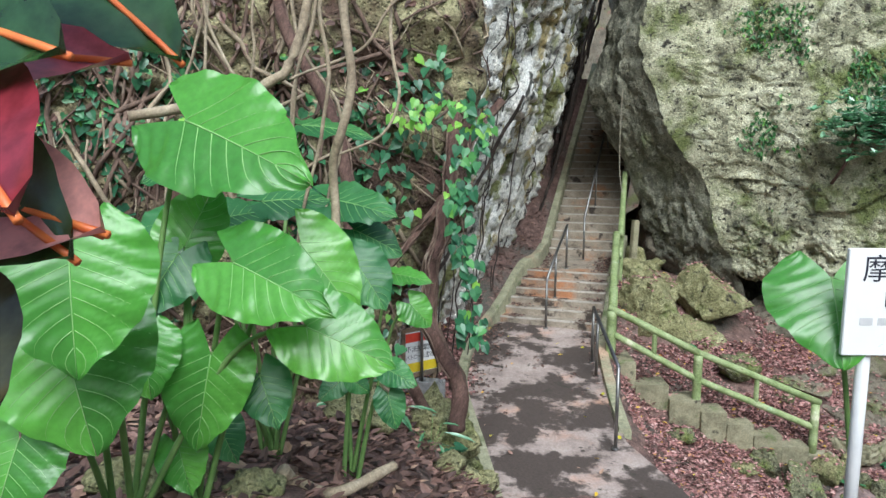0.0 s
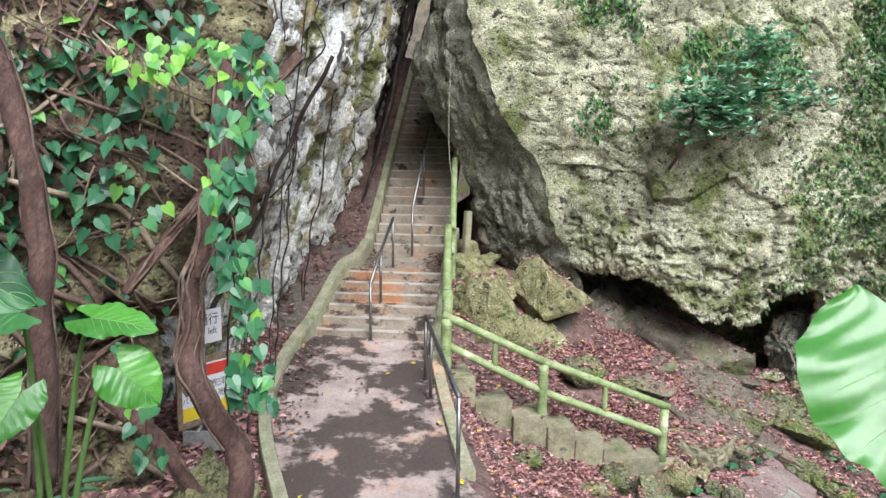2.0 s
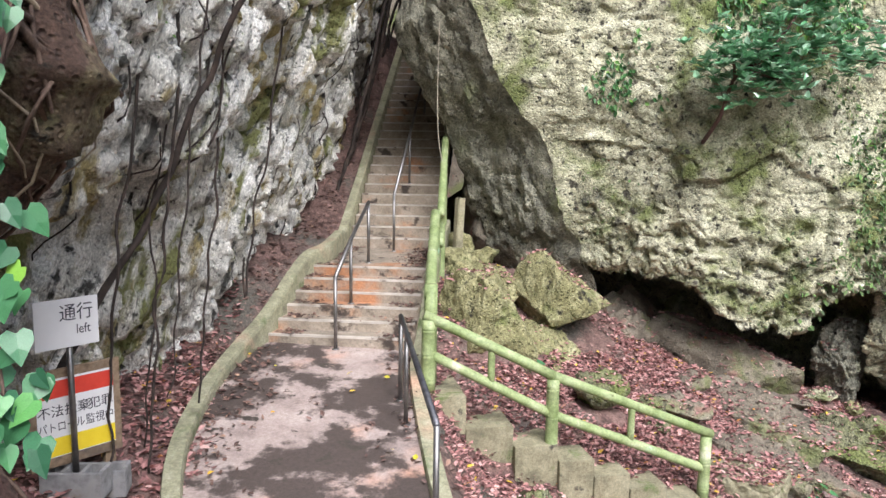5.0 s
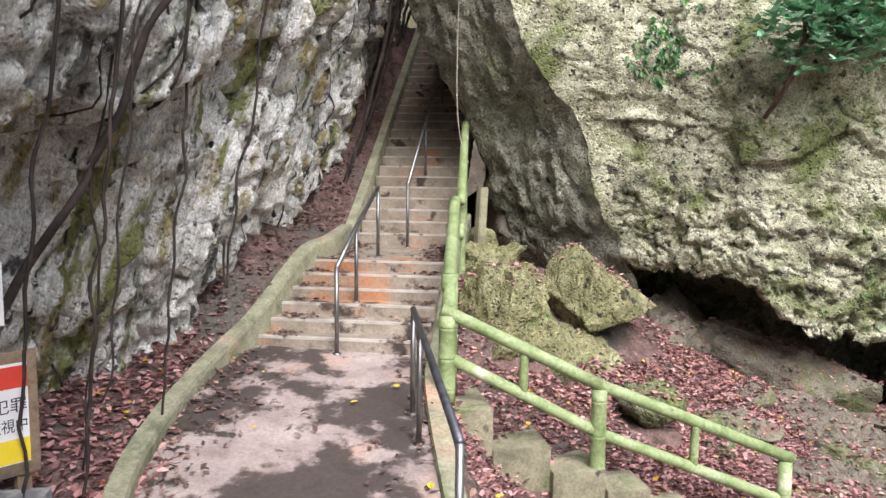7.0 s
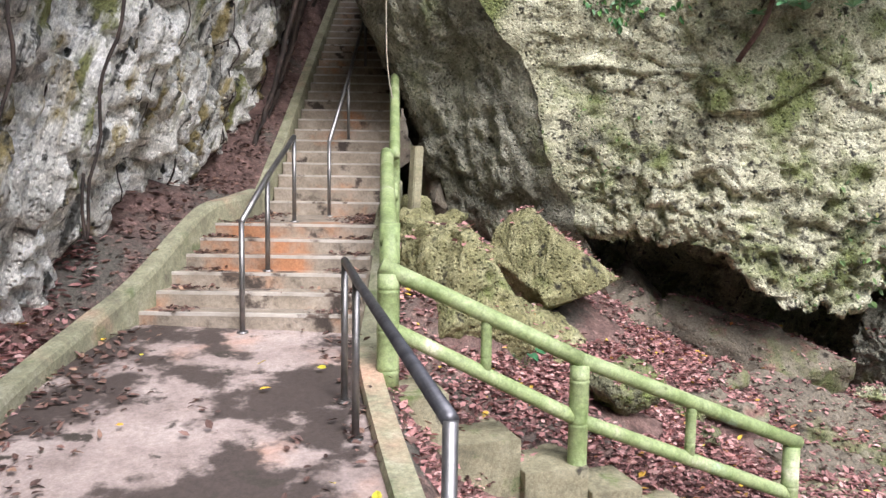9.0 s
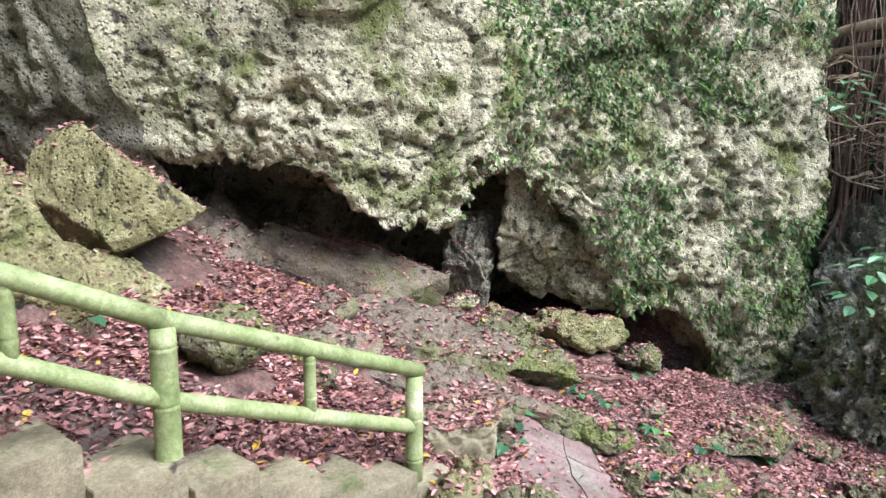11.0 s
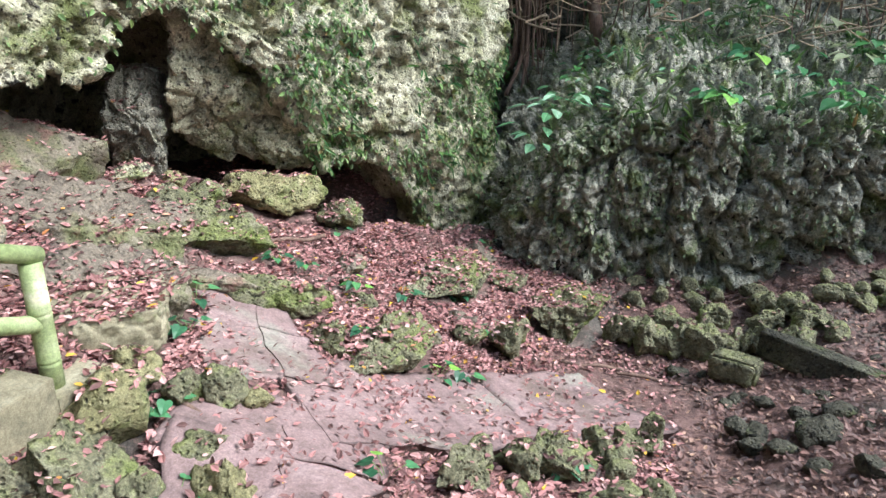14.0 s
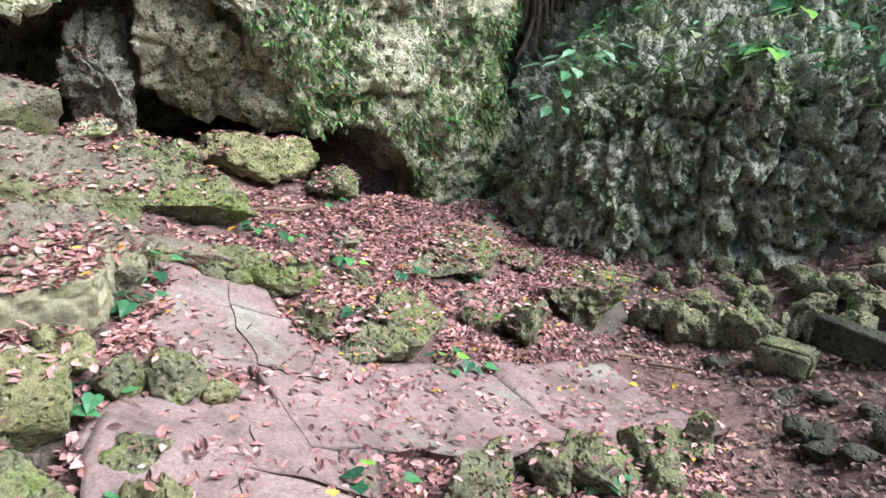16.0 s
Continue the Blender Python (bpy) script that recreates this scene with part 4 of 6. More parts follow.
# ---- broken walk at the foot of the slope ----
M_SLAB = material("pinkish broken concrete", [(0.28, (0.11, 0.085, 0.075)), (0.5, (0.24, 0.17, 0.16)), (0.75, (0.35, 0.27, 0.255))], 2.5,
                  [((0.16, 0.12, 0.1), 1.2, 0.52, 0.66, ONE), ((0.27, 0.27, 0.22), 0.9, 0.55, 0.7, ONE), ((0.12, 0.15, 0.06), 3.0, 0.66, 0.78, ONE)], speck=0.28, rough=0.85, bump=0.35, bump_scale=60)


def build_broken_walk():
    holder = tagged(empty("broken_walk", (7.0, 9.3, -3.9)), "broken pinkish concrete walk across the hollow", "path", kind="structure")
    rng = random.Random(7)
    for (ax, ay), (bx, by), half in WALKS:
        for side in (-1, 1):
            a, b = Vector((ax, ay, 0)), Vector((bx, by, 0))
            d = (b - a).normalized()
            r = Vector((d.y, -d.x, 0))
            w = half + rng.uniform(-0.06, 0.1)
            g = 0.003
            skew = [rng.uniform(0.0, 0.2), rng.uniform(-0.2, 0.0)]
            quad = [a + d * g + r * side * g, b - d * g + r * side * g, b + d * (skew[0] - g) + r * side * w, a + d * (g + skew[1]) + r * side * (w + rng.uniform(-0.1, 0.1))]
            n = 17
            top = np.zeros((n, n, 3))
            for p in range(n):
                for q in range(n):
                    u, v = p / (n - 1), q / (n - 1)
                    e = quad[0].lerp(quad[1], u).lerp(quad[3].lerp(quad[2], u), v)
                    wob = 0.11 * noise.noise(Vector((e.x * 4, e.y * 4, 1.0))) * v
                    e = e + r * side * wob + r * 0.16 * (1 - v) * noise.noise(Vector((e.x * 2.4, e.y * 2.4, 5.0)))
                    top[p, q] = (e.x, e.y, 0)
            fl = top.reshape(-1, 3)
            fl[:, 2] = land(fl[:, 0], fl[:, 1]) + 0.05 + rng.uniform(-0.014, 0.014) + 0.02 * fbm(fl * np.array((2.5, 2.5, 0)), 3, 71)
            rim = [(p, 0) for p in range(n)] + [(n - 1, q) for q in range(1, n)] + [(p, n - 1) for p in range(n - 2, -1, -1)] + [(0, q) for q in range(n - 2, 0, -1)]
            verts = [tuple(v) for v in fl]
            faces = []
            for p in range(n - 1):
                for q in range(n - 1):
                    f = (p * n + q, (p + 1) * n + q, (p + 1) * n + q + 1, p * n + q + 1)
                    faces.append(f if side < 0 else f[::-1])
            base = len(verts)
            for p, q in rim:
                x, y, z = top[p, q]
                verts.append((x, y, fl[p * n + q][2] - 0.3))
            for k in range(len(rim)):
                k2 = (k + 1) % len(rim)
                faces.append((rim[k][0] * n + rim[k][1], base + k, base + k2, rim[k2][0] * n + rim[k2][1]))
            ob = obj("slab", [Vector(v) - Vector((7.0, 9.3, -3.9)) for v in verts], faces, M_SLAB, holder)
    return holder


build_broken_walk()


# ---- lower steps and their stepped parapet ----
def build_lower_steps():
    holder = tagged(empty("lower_steps", (4.0, 11.0, -2.4)), "mossy concrete steps leading down beside the bamboo rail", "stairs", kind="structure")
    inv = Matrix.Translation((-4.0, -11.0, 2.4))
    xs = [2.46, 2.86, 3.36, 3.82, 4.2, 4.6, 5.02, 5.42, 5.84]
    zs = [-1.66, -2.0, -2.2, -2.36, -2.54, -2.7, -2.86, -3.0]
    ys = [11.0, 10.98, 10.9, 10.84, 10.82, 10.8, 10.8, 10.8]
    for i in range(8):
        x0, x1 = xs[i], xs[i + 1]
        bm = bmesh.new()
        box(bm, (x0 + 0.0005, ys[i] - 0.2, zs[i] - (0.4 if i < 2 else 0.5)), (x1 - 0.0005, ys[i] + 0.2, zs[i]), inv)
        bmesh.ops.bevel(bm, geom=bm.edges[:], offset=0.005, segments=2, affect="EDGES")
        bmesh.ops.subdivide_edges(bm, edges=[e for e in bm.edges if e.calc_length() > 0.15], cuts=3, use_grid_fill=True)
        for v in bm.verts:
            v.co += Vector((noise.noise(v.co * 6), noise.noise(v.co * 6 + Vector((3, 0, 0))), noise.noise(v.co * 6 + Vector((0, 3, 0))))) * 0.004
        part("block", bm, M_BLOCK, holder)
        bm = bmesh.new()
        box(bm, (x0 - 0.05, ys[i] + 0.205, zs[i] - 0.55), (x1 + 0.06, ys[i] + 1.25, zs[i] - 0.06), inv)
        bmesh.ops.bevel(bm, geom=bm.edges[:], offset=0.02, segments=2, affect="EDGES")
        part("tread", bm, M_BLOCK, holder)
    return holder


build_lower_steps()


# ---- bamboo rail ----
def bamboo_pole(name, a, b, r, parent, gap=0.33, label=""):
    a, b = Vector(a), Vector(b)
    n = (b - a).length
    pts, rad = [], []
    s = 0.0
    stops = [0.0]
    k = gap * 0.6
    while k < n - 0.04:
        stops += [k - 0.022, k - 0.012, k - 0.004, k + 0.004, k + 0.012, k + 0.022]
        k += gap
    stops.append(n)
    for s in stops:
        pts.append(a.lerp(b, s / n))
        near = min((abs(s - (gap * 0.6 + j * gap)) for j in range(40)), default=1)
        rad.append(r * (1.0 if near > 0.02 else 1.06 if near > 0.008 else 0.97))
    v, f = tube([p - parent.location for p in pts], rad, 14)
    return obj(name, v, f, M_BAMBOO, parent, label)


def build_bamboo():
    holder = tagged(empty("bamboo_rail", (3.8, 10.8, -2.25)), "green painted concrete rail shaped like bamboo on mossy steps", "railing")
    j, m, e = Vector((2.5, 10.98, -0.88)), Vector((3.77, 10.78, -1.5)), Vector((5.53, 10.74, -2.23))
    bamboo_pole("post", (2.5, 10.98, -1.68), (2.5, 10.98, -0.9), 0.072, holder, 0.26)
    bamboo_pole("post", (m.x, m.y, -2.4), (m.x, m.y, m.z - 0.02), 0.066, holder, 0.3)
    bamboo_pole("post", (e.x, e.y, -3.02), (e.x, e.y, e.z - 0.01), 0.062, holder, 0.3)
    bamboo_pole("top_rail", j + Vector((-0.05, 0, 0.03)), m + Vector((0.0, 0, 0.015)), 0.054, holder, 0.45)
    bamboo_pole("top_rail", m + Vector((0.0, 0, 0.015)), e + Vector((0.06, 0, 0.01)), 0.052, holder, 0.45)
    d = Vector((0, 0, -0.4))
    bamboo_pole("lower_rail", j + d + Vector((0, 0, 0.03)), m + d, 0.05, holder, 0.5)
    bamboo_pole("lower_rail", m + d, e + d + Vector((0, 0, 0.02)), 0.05, holder, 0.5)
    for a, b, f in ((j, m, 0.5), (m, e, 0.5)):
        p = a.lerp(b, f)
        bamboo_pole("baluster", p + d, p, 0.037, holder, 0.22)
    # the run that climbs beside the stairs
    up = tagged(empty("bamboo_rail", (2.85, 12.6, -0.9)), "green painted bamboo-shaped rail climbing beside the stairs", "railing")
    lo, hi = Vector((2.56, 11.25, -0.72)), Vector((3.06, 13.55, -0.04))
    bamboo_pole("top_rail", lo, hi, 0.062, up, 0.4)
    bamboo_pole("post", (2.58, 11.3, -1.66), (2.58, 11.3, -0.6), 0.07, up, 0.3)
    bamboo_pole("post", (3.06, 13.5, -1.2), (3.06, 13.5, 0.0), 0.06, up, 0.3)
    bamboo_pole("lower_rail", lo + Vector((0, 0, -0.42)), hi + Vector((0, 0, -0.42)), 0.045, up, 0.45)
    far = tagged(empty("bamboo_rail", (3.4, 14.7, -0.3)), "green painted bamboo-shaped rail beside the upper stairs", "railing")
    lo, hi = Vector((3.14, 13.55, -0.06)), Vector((3.62, 15.6, 1.0))
    bamboo_pole("top_rail", lo, hi, 0.055, far, 0.4)
    bamboo_pole("post", (3.2, 13.8, -1.1), (3.2, 13.8, 0.06), 0.055, far, 0.3)
    bamboo_pole("post", (3.52, 15.2, -0.8), (3.52, 15.2, 0.78), 0.055, far, 0.3)
    bamboo_pole("lower_rail", lo + Vector((0, 0, -0.42)), hi + Vector((0, 0, -0.42)), 0.042, far, 0.45)
    bm = bmesh.new()
    box(bm, (-0.06, -0.06, 0), (0.06, 0.06, 1.05))
    bmesh.ops.bevel(bm, geom=bm.edges[:], offset=0.012, segments=2, affect="EDGES")
    ob = part("concrete_post", bm, M_BLOCK)
    ob.matrix_basis = pose(3.62, 14.65, -0.95, 0, 3, 20)
    tagged(ob, "short weathered concrete post beside the stairs", "post")


build_bamboo()


# ---- steel handrails ----
def handrail(posts, top, label, dark=False, end=None):
    base = Vector(posts[0])
    holder = tagged(empty("handrail", base), label, "handrail")
    for p, h in zip(posts, top):
        v, f = tube([Vector(p) - base, Vector(p) + Vector((0, 0, h)) - base], 0.021, 10)
        obj("post", v, f, M_STEEL, holder)
        bm = bmesh.new()
        bmesh.ops.create_cone(bm, cap_ends=True, segments=16, radius1=0.045, radius2=0.04, depth=0.012)
        bmesh.ops.translate(bm, verts=bm.verts, vec=Vector(p) - base + Vector((0, 0, 0.008)))
        part("foot_plate", bm, M_STEEL, holder)
    line = [Vector(p) + Vector((0, 0, h)) - base for p, h in zip(posts, top)]
    if end:
        line = line + [Vector(e) - base for e in end]
    v, f = tube(line, 0.024, 12)
    obj("rail", v, f, M_STEEL_DARK if dark else M_STEEL, holder)
    return holder


def on_stairs(d, across=0.0):
    p = FOOT + AX * d + RT * across
    if d < 0:
        z = -1.46
    elif d < 1.56:
        z = -1.46 + RISE1 * (int(d / RUN1) + 1)
    elif d < 3.2:
        z = -1.46 + RISE1 * 6
    else:
        z = -1.46 + RISE1 * 6 + RISE2 * (int((d - 3.2) / RUN2) + 1)
    return (p.x, p.y, z)


handrail([(1.63, 12.05, -1.465), on_stairs(0.66, -0.06), on_stairs(1.63, -0.04)], [0.83, 0.8, 0.83], "grey steel handrail in the middle of the lower stairs")
p0 = on_stairs(2.85, 0.1)
handrail([p0, on_stairs(4.45, 0.1), on_stairs(6.4, 0.1), on_stairs(8.2, 0.1)], [0.85, 0.85, 0.85, 0.85], "grey steel handrail in the middle of the upper stairs")
handrail([(2.17, 10.68, path_z(10.68)), (2.15, 10.2, path_z(10.2)), (2.03, 8.22, path_z(8.22) + 0.01)], [0.84, 0.85, 0.98], "dark steel handrail on grey posts beside the walk", dark=True)


# ---- cable on the overhang ----
v, f = tube(bend([(3.35, 14.6, 4.0), (3.32, 14.75, 2.4), (3.33, 14.8, 1.2), (3.42, 14.85, 0.62), (3.52, 14.9, 0.42)], 8), 0.007, 6)
M_CABLE = material("pale cord", [(0.3, (0.4, 0.36, 0.28)), (0.7, (0.55, 0.5, 0.4))], 20.0, rough=0.8, bump=0.2)
tagged(obj("cable", v, f, M_CABLE), "pale cord hanging down the overhanging rock", "cord")


# ---- signs ----
M_WHITE = material("white sign board", [(0.3, (0.78, 0.78, 0.77)), (0.7, (0.86, 0.86, 0.85))], 3.0, [((0.6, 0.6, 0.57), 4.0, 0.68, 0.8, ONE)], rough=0.4, bump=0.05)
M_INK = material("black print", [(0.3, (0.02, 0.02, 0.03)), (0.7, (0.035, 0.035, 0.05))], 20.0, rough=0.5, bump=0.0)
M_GREYINK = material("faded print", [(0.3, (0.5, 0.5, 0.5)), (0.7, (0.6, 0.6, 0.6))], 20.0, rough=0.5, bump=0.0)
M_RED = material("red print", [(0.3, (0.62, 0.05, 0.03)), (0.7, (0.75, 0.08, 0.05))], 10.0, rough=0.5, bump=0.0)
M_YEL = material("yellow print", [(0.3, (0.8, 0.6, 0.02)), (0.7, (0.88, 0.68, 0.04))], 10.0, rough=0.5, bump=0.0)
M_WOOD = material("weathered timber", [(0.3, (0.16, 0.11, 0.07)), (0.5, (0.28, 0.2, 0.13)), (0.75, (0.38, 0.29, 0.2))], 6.0, [((0.12, 0.1, 0.08), 2.0, 0.5, 0.7, ONE)], rough=0.85, bump=0.5, bump_scale=30, stretch=(4, 4, 0.6))
M_POST = material("white painted post", [(0.3, (0.6, 0.6, 0.6)), (0.7, (0.75, 0.75, 0.75))], 5.0, rough=0.45, bump=0.05)
M_CINDER = material("grey cinder block", [(0.3, (0.2, 0.2, 0.2)), (0.5, (0.32, 0.32, 0.32)), (0.75, (0.42, 0.42, 0.42))], 12.0, [((0.2, 0.17, 0.13), 3.0, 0.55, 0.7, ONE)], rough=0.95, bump=0.8, bump_scale=120)


def plate(name, parent, lo, hi, mat, m, bevel=0.002):
    bm = bmesh.new()
    box(bm, lo, hi)
    bmesh.ops.bevel(bm, geom=bm.edges[:], offset=bevel, segments=1, affect="EDGES")
    ob = part(name, bm, mat, parent)
    ob.matrix_basis = m
    return ob


def words(text, size, parent, m, mat, stretch=1.0):
    cu = bpy.data.curves.new("lettering", "FONT")
    cu.body, cu.size, cu.align_x, cu.align_y, cu.extrude = text, size, "CENTER", "CENTER", 0.0006
    tmp = bpy.data.objects.new("lettering", cu)
    scene.collection.objects.link(tmp)
    me = bpy.data.meshes.new_from_object(tmp.evaluated_get(bpy.context.evaluated_depsgraph_get()))
    bpy.data.objects.remove(tmp)
    me.materials.clear()
    me.materials.append(mat)
    ob = new("lettering", me)
    ob.parent = parent
    ob.matrix_basis = m @ Matrix.Diagonal((stretch, 1, 1, 1))
    return ob


def build_signs():
    # beside the first steps down
    s = tagged(empty("sign", (2.09, 3.1, gz(2.09, 3.1))), "white sign board with black lettering on a white post", "sign")
    z0 = s.location.z
    mm = pose(0, 0, 0.97 - z0, 90, 0, 0)
    plate("board", s, (-0.31, -0.215, -0.012), (0.31, 0.215, 0.012), M_WHITE, mm, 0.004)
    words("摩文", 0.115, s, mm @ pose(-0.14, 0.13, 0.0135), M_INK)
    words("Ma", 0.1, s, mm @ pose(-0.105, 0.015, 0.0135), M_INK)
    for k in range(5):
        plate("bar", s, (-0.25 + 0.07 * k, -0.09, 0.012), (-0.2 + 0.07 * k, -0.06, 0.0135), M_GREYINK, mm, 0.0003)
    for x in (-0.2, 0.2):
        v, f = tube([(x, 0.03, -0.05), (x, 0.03, 1.1 - z0)], 0.026, 12)
        obj("post", v, f, M_POST, s)
    # keep-left sign on a pole in a cinder block
    s = tagged(empty("sign", (-0.26, 8.95, gz(-0.26, 8.95))), "white sign board on a thin pole standing in a cinder block", "sign")
    z0 = s.location.z
    mm = pose(0.0, 0.0, -0.36 - z0, 90, 0, 38)
    plate("board", s, (-0.2, -0.16, -0.006), (0.2, 0.16, 0.006), M_WHITE, mm, 0.002)
    words("通行", 0.12, s, mm @ pose(0.06, 0.06, 0.0075), M_INK, 0.9)
    words("left", 0.09, s, mm @ pose(0.1, -0.05, 0.0075), M_INK, 0.8)
    v, f = tube([(0, 0.03, 0.02), (0.0, 0.03, -0.24 - z0)], 0.02, 10)
    obj("pole", v, f, M_STEEL, s)
    # poster on a wooden board
    s = tagged(empty("notice_board", (-0.27, 9.08, gz(-0.27, 9.08))), "weathered wooden board with a red and yellow poster", "sign")
    z0 = s.location.z
    mm = pose(0, 0, -1.01 - z0, 90, 0, 38)
    plate("backboard", s, (-0.3, -0.33, -0.012), (0.3, 0.33, 0.012), M_WOOD, mm, 0.004)
    plate("poster", s, (-0.25, -0.26, 0.012), (0.25, 0.27, 0.0145), M_WHITE, mm, 0.0005)
    plate("poster_band", s, (-0.25, 0.14, 0.0145), (0.25, 0.255, 0.0155), M_RED, mm, 0.0003)
    plate("poster_band", s, (-0.25, -0.255, 0.0145), (0.25, -0.13, 0.0155), M_YEL, mm, 0.0003)
    words("不法投棄", 0.085, s, mm @ pose(-0.08, 0.045, 0.016), M_INK)
    words("犯罪", 0.085, s, mm @ pose(0.16, 0.045, 0.016), M_INK)
    words("パトロール", 0.075, s, mm @ pose(-0.1, -0.06, 0.016), M_INK, 0.8)
    words("監視中", 0.08, s, mm @ pose(0.15, -0.06, 0.016), M_INK, 0.8)
    bm = bmesh.new()
    box(bm, (0.19, 0.014, 0.02), (0.26, 0.07, -0.76 - z0), pose(0, 0, 0, 0, 0, 38))
    part("wooden_post", bm, M_WOOD, s)
    for x, y, r in ((-0.17, 9.13, 40), (-0.26, 8.98, 30)):
        bm = bmesh.new()
        for lo, hi in (((-0.2, -0.095, 0), (0.2, -0.065, 0.19)), ((-0.2, 0.065, 0), (0.2, 0.095, 0.19)), ((-0.2, -0.065, 0), (-0.17, 0.065, 0.19)), ((-0.08, -0.065, 0), (-0.05, 0.065, 0.19)), ((0.05, -0.065, 0), (0.08, 0.065, 0.19)), ((0.17, -0.065, 0), (0.2, 0.065, 0.19))):
            box(bm, lo, hi)
        bmesh.ops.bevel(bm, geom=bm.edges[:], offset=0.005, segments=1, affect="EDGES")
        ob = part("cinder_block", bm, M_CINDER)
        ob.matrix_basis = pose(x, y, gz(x, y) - 0.01, 0, 0, r - 40)
        tagged(ob, "grey hollow cinder block holding a sign post", "cinder block", "blocks under the signs")


build_signs()

# ---- plants: tools ----
def leaf_material(name, stops, rough=0.45, see=0.25, jitter=0.3, spec=0.5):
    """Leaf colours that differ from leaf to leaf."""
    m = bpy.data.materials.new(name)
    m.use_nodes = True
    nt = m.node_tree
    bsdf = nt.nodes["Principled BSDF"]
    oi, ge = nt.nodes.new("ShaderNodeObjectInfo"), nt.nodes.new("ShaderNodeNewGeometry")
    add, fr = nt.nodes.new("ShaderNodeMath"), nt.nodes.new("ShaderNodeMath")
    add.operation, fr.operation = "ADD", "FRACT"
    nt.links.new(oi.outputs["Random"], add.inputs[0])
    nt.links.new(ge.outputs["Random Per Island"], add.inputs[1])
    nt.links.new(add.outputs[0], fr.inputs[0])
    col = ramp(nt, fr.outputs[0], stops)
    mott = mask(nt, tex_noise(nt, coords(nt), 30.0, 4), 0.3, 0.7)
    hs = nt.nodes.new("ShaderNodeHueSaturation")
    mr = nt.nodes.new("ShaderNodeMapRange")
    mr.inputs[3].default_value, mr.inputs[4].default_value = 1 - jitter * 0.5, 1 + jitter * 0.5
    nt.links.new(mott, mr.inputs[0])
    nt.links.new(mr.outputs[0], hs.inputs["Value"])
    nt.links.new(col, hs.inputs["Color"])
    nt.links.new(hs.outputs[0], bsdf.inputs["Base Color"])
    bsdf.inputs["Roughness"].default_value, bsdf.inputs["Specular IOR Level"].default_value = rough, spec
    tr = nt.nodes.new("ShaderNodeBsdfTranslucent")
    nt.links.new(hs.outputs[0], tr.inputs[0])
    mx = nt.nodes.new("ShaderNodeMixShader")
    mx.inputs[0].default_value = see
    nt.links.new(bsdf.outputs[0], mx.inputs[1])
    nt.links.new(tr.outputs[0], mx.inputs[2])
    nt.links.new(mx.outputs[0], nt.nodes["Material Output"].inputs[0])
    return m


G1, G2, G3, G4 = (0.03, 0.09, 0.025), (0.05, 0.16, 0.04), (0.1, 0.27, 0.06), (0.2, 0.4, 0.07)
M_TARO = leaf_material("glossy broad leaf", [(0.0, (0.09, 0.3, 0.05)), (0.5, (0.13, 0.42, 0.06)), (1.0, (0.22, 0.54, 0.08))], 0.28, 0.38, 0.2, 0.7)
# The broad leaf again, with shade mixed into its green.
M_TARO_DARK = leaf_material("broad leaf with painted shade", [(0.0, (0.03, 0.12, 0.04)), (0.5, (0.05, 0.19, 0.06)), (1.0, (0.08, 0.26, 0.07))], 0.4, 0.25, 0.2)
M_IVY = leaf_material("ivy leaf", [(0.0, G1), (0.45, G2), (0.8, (0.09, 0.22, 0.08)), (1.0, G4)], 0.4, 0.25)
M_HEART = leaf_material("heart-shaped vine leaf", [(0.0, (0.03, 0.11, 0.055)), (0.5, (0.06, 0.2, 0.09)), (0.85, (0.1, 0.29, 0.11)), (0.93, (0.13, 0.36, 0.1)), (1.0, (0.28, 0.55, 0.08))], 0.35, 0.25)
M_MOSSLEAF = leaf_material("small cliff leaf", [(0.0, (0.05, 0.09, 0.03)), (0.4, (0.09, 0.16, 0.05)), (0.75, (0.15, 0.24, 0.08)), (0.93, (0.2, 0.36, 0.1)), (1.0, (0.3, 0.2, 0.08))], 0.6, 0.25)
M_WALLLEAF = leaf_material("wall fern leaf", [(0.0, (0.07, 0.11, 0.05)), (0.4, (0.15, 0.2, 0.1)), (0.75, (0.26, 0.32, 0.17)), (1.0, (0.45, 0.52, 0.32))], 0.5, 0.25)
M_SHRUB = leaf_material("leathery shrub leaf", [(0.0, (0.12, 0.3, 0.14)), (0.6, (0.22, 0.44, 0.25)), (1.0, (0.42, 0.6, 0.44))], 0.25, 0.25, spec=0.8)
M_LITTER = leaf_material("fallen leaf", [(0.0, (0.08, 0.04, 0.035)), (0.25, (0.19, 0.1, 0.09)), (0.55, (0.4, 0.195, 0.18)), (0.8, (0.54, 0.29, 0.27)), (0.975, (0.66, 0.45, 0.41)), (0.985, (0.5, 0.2, 0.06)), (0.995, (0.72, 0.5, 0.06))], 0.75, 0.1)
M_LITTER_DARK = leaf_material("wet fallen leaf", [(0.0, (0.05, 0.03, 0.025)), (0.5, (0.13, 0.075, 0.06)), (0.9, (0.26, 0.15, 0.12)), (1.0, (0.45, 0.3, 0.2))], 0.6, 0.05)
M_YELLOWLEAF = leaf_material("yellow fallen leaf", [(0.0, (0.6, 0.55, 0.05)), (0.5, (0.75, 0.6, 0.05)), (1.0, (0.8, 0.4, 0.04))], 0.6, 0.1)
M_ROOT = material("brown root bark", [(0.28, (0.06, 0.04, 0.03)), (0.5, (0.15, 0.1, 0.075)), (0.75, (0.27, 0.19, 0.145))], 5.0, [((0.28, 0.24, 0.18), 3.0, 0.6, 0.75, ONE)], speck=0.3, rough=0.9, bump=0.6, bump_scale=35, stretch=(1, 1, 0.4))
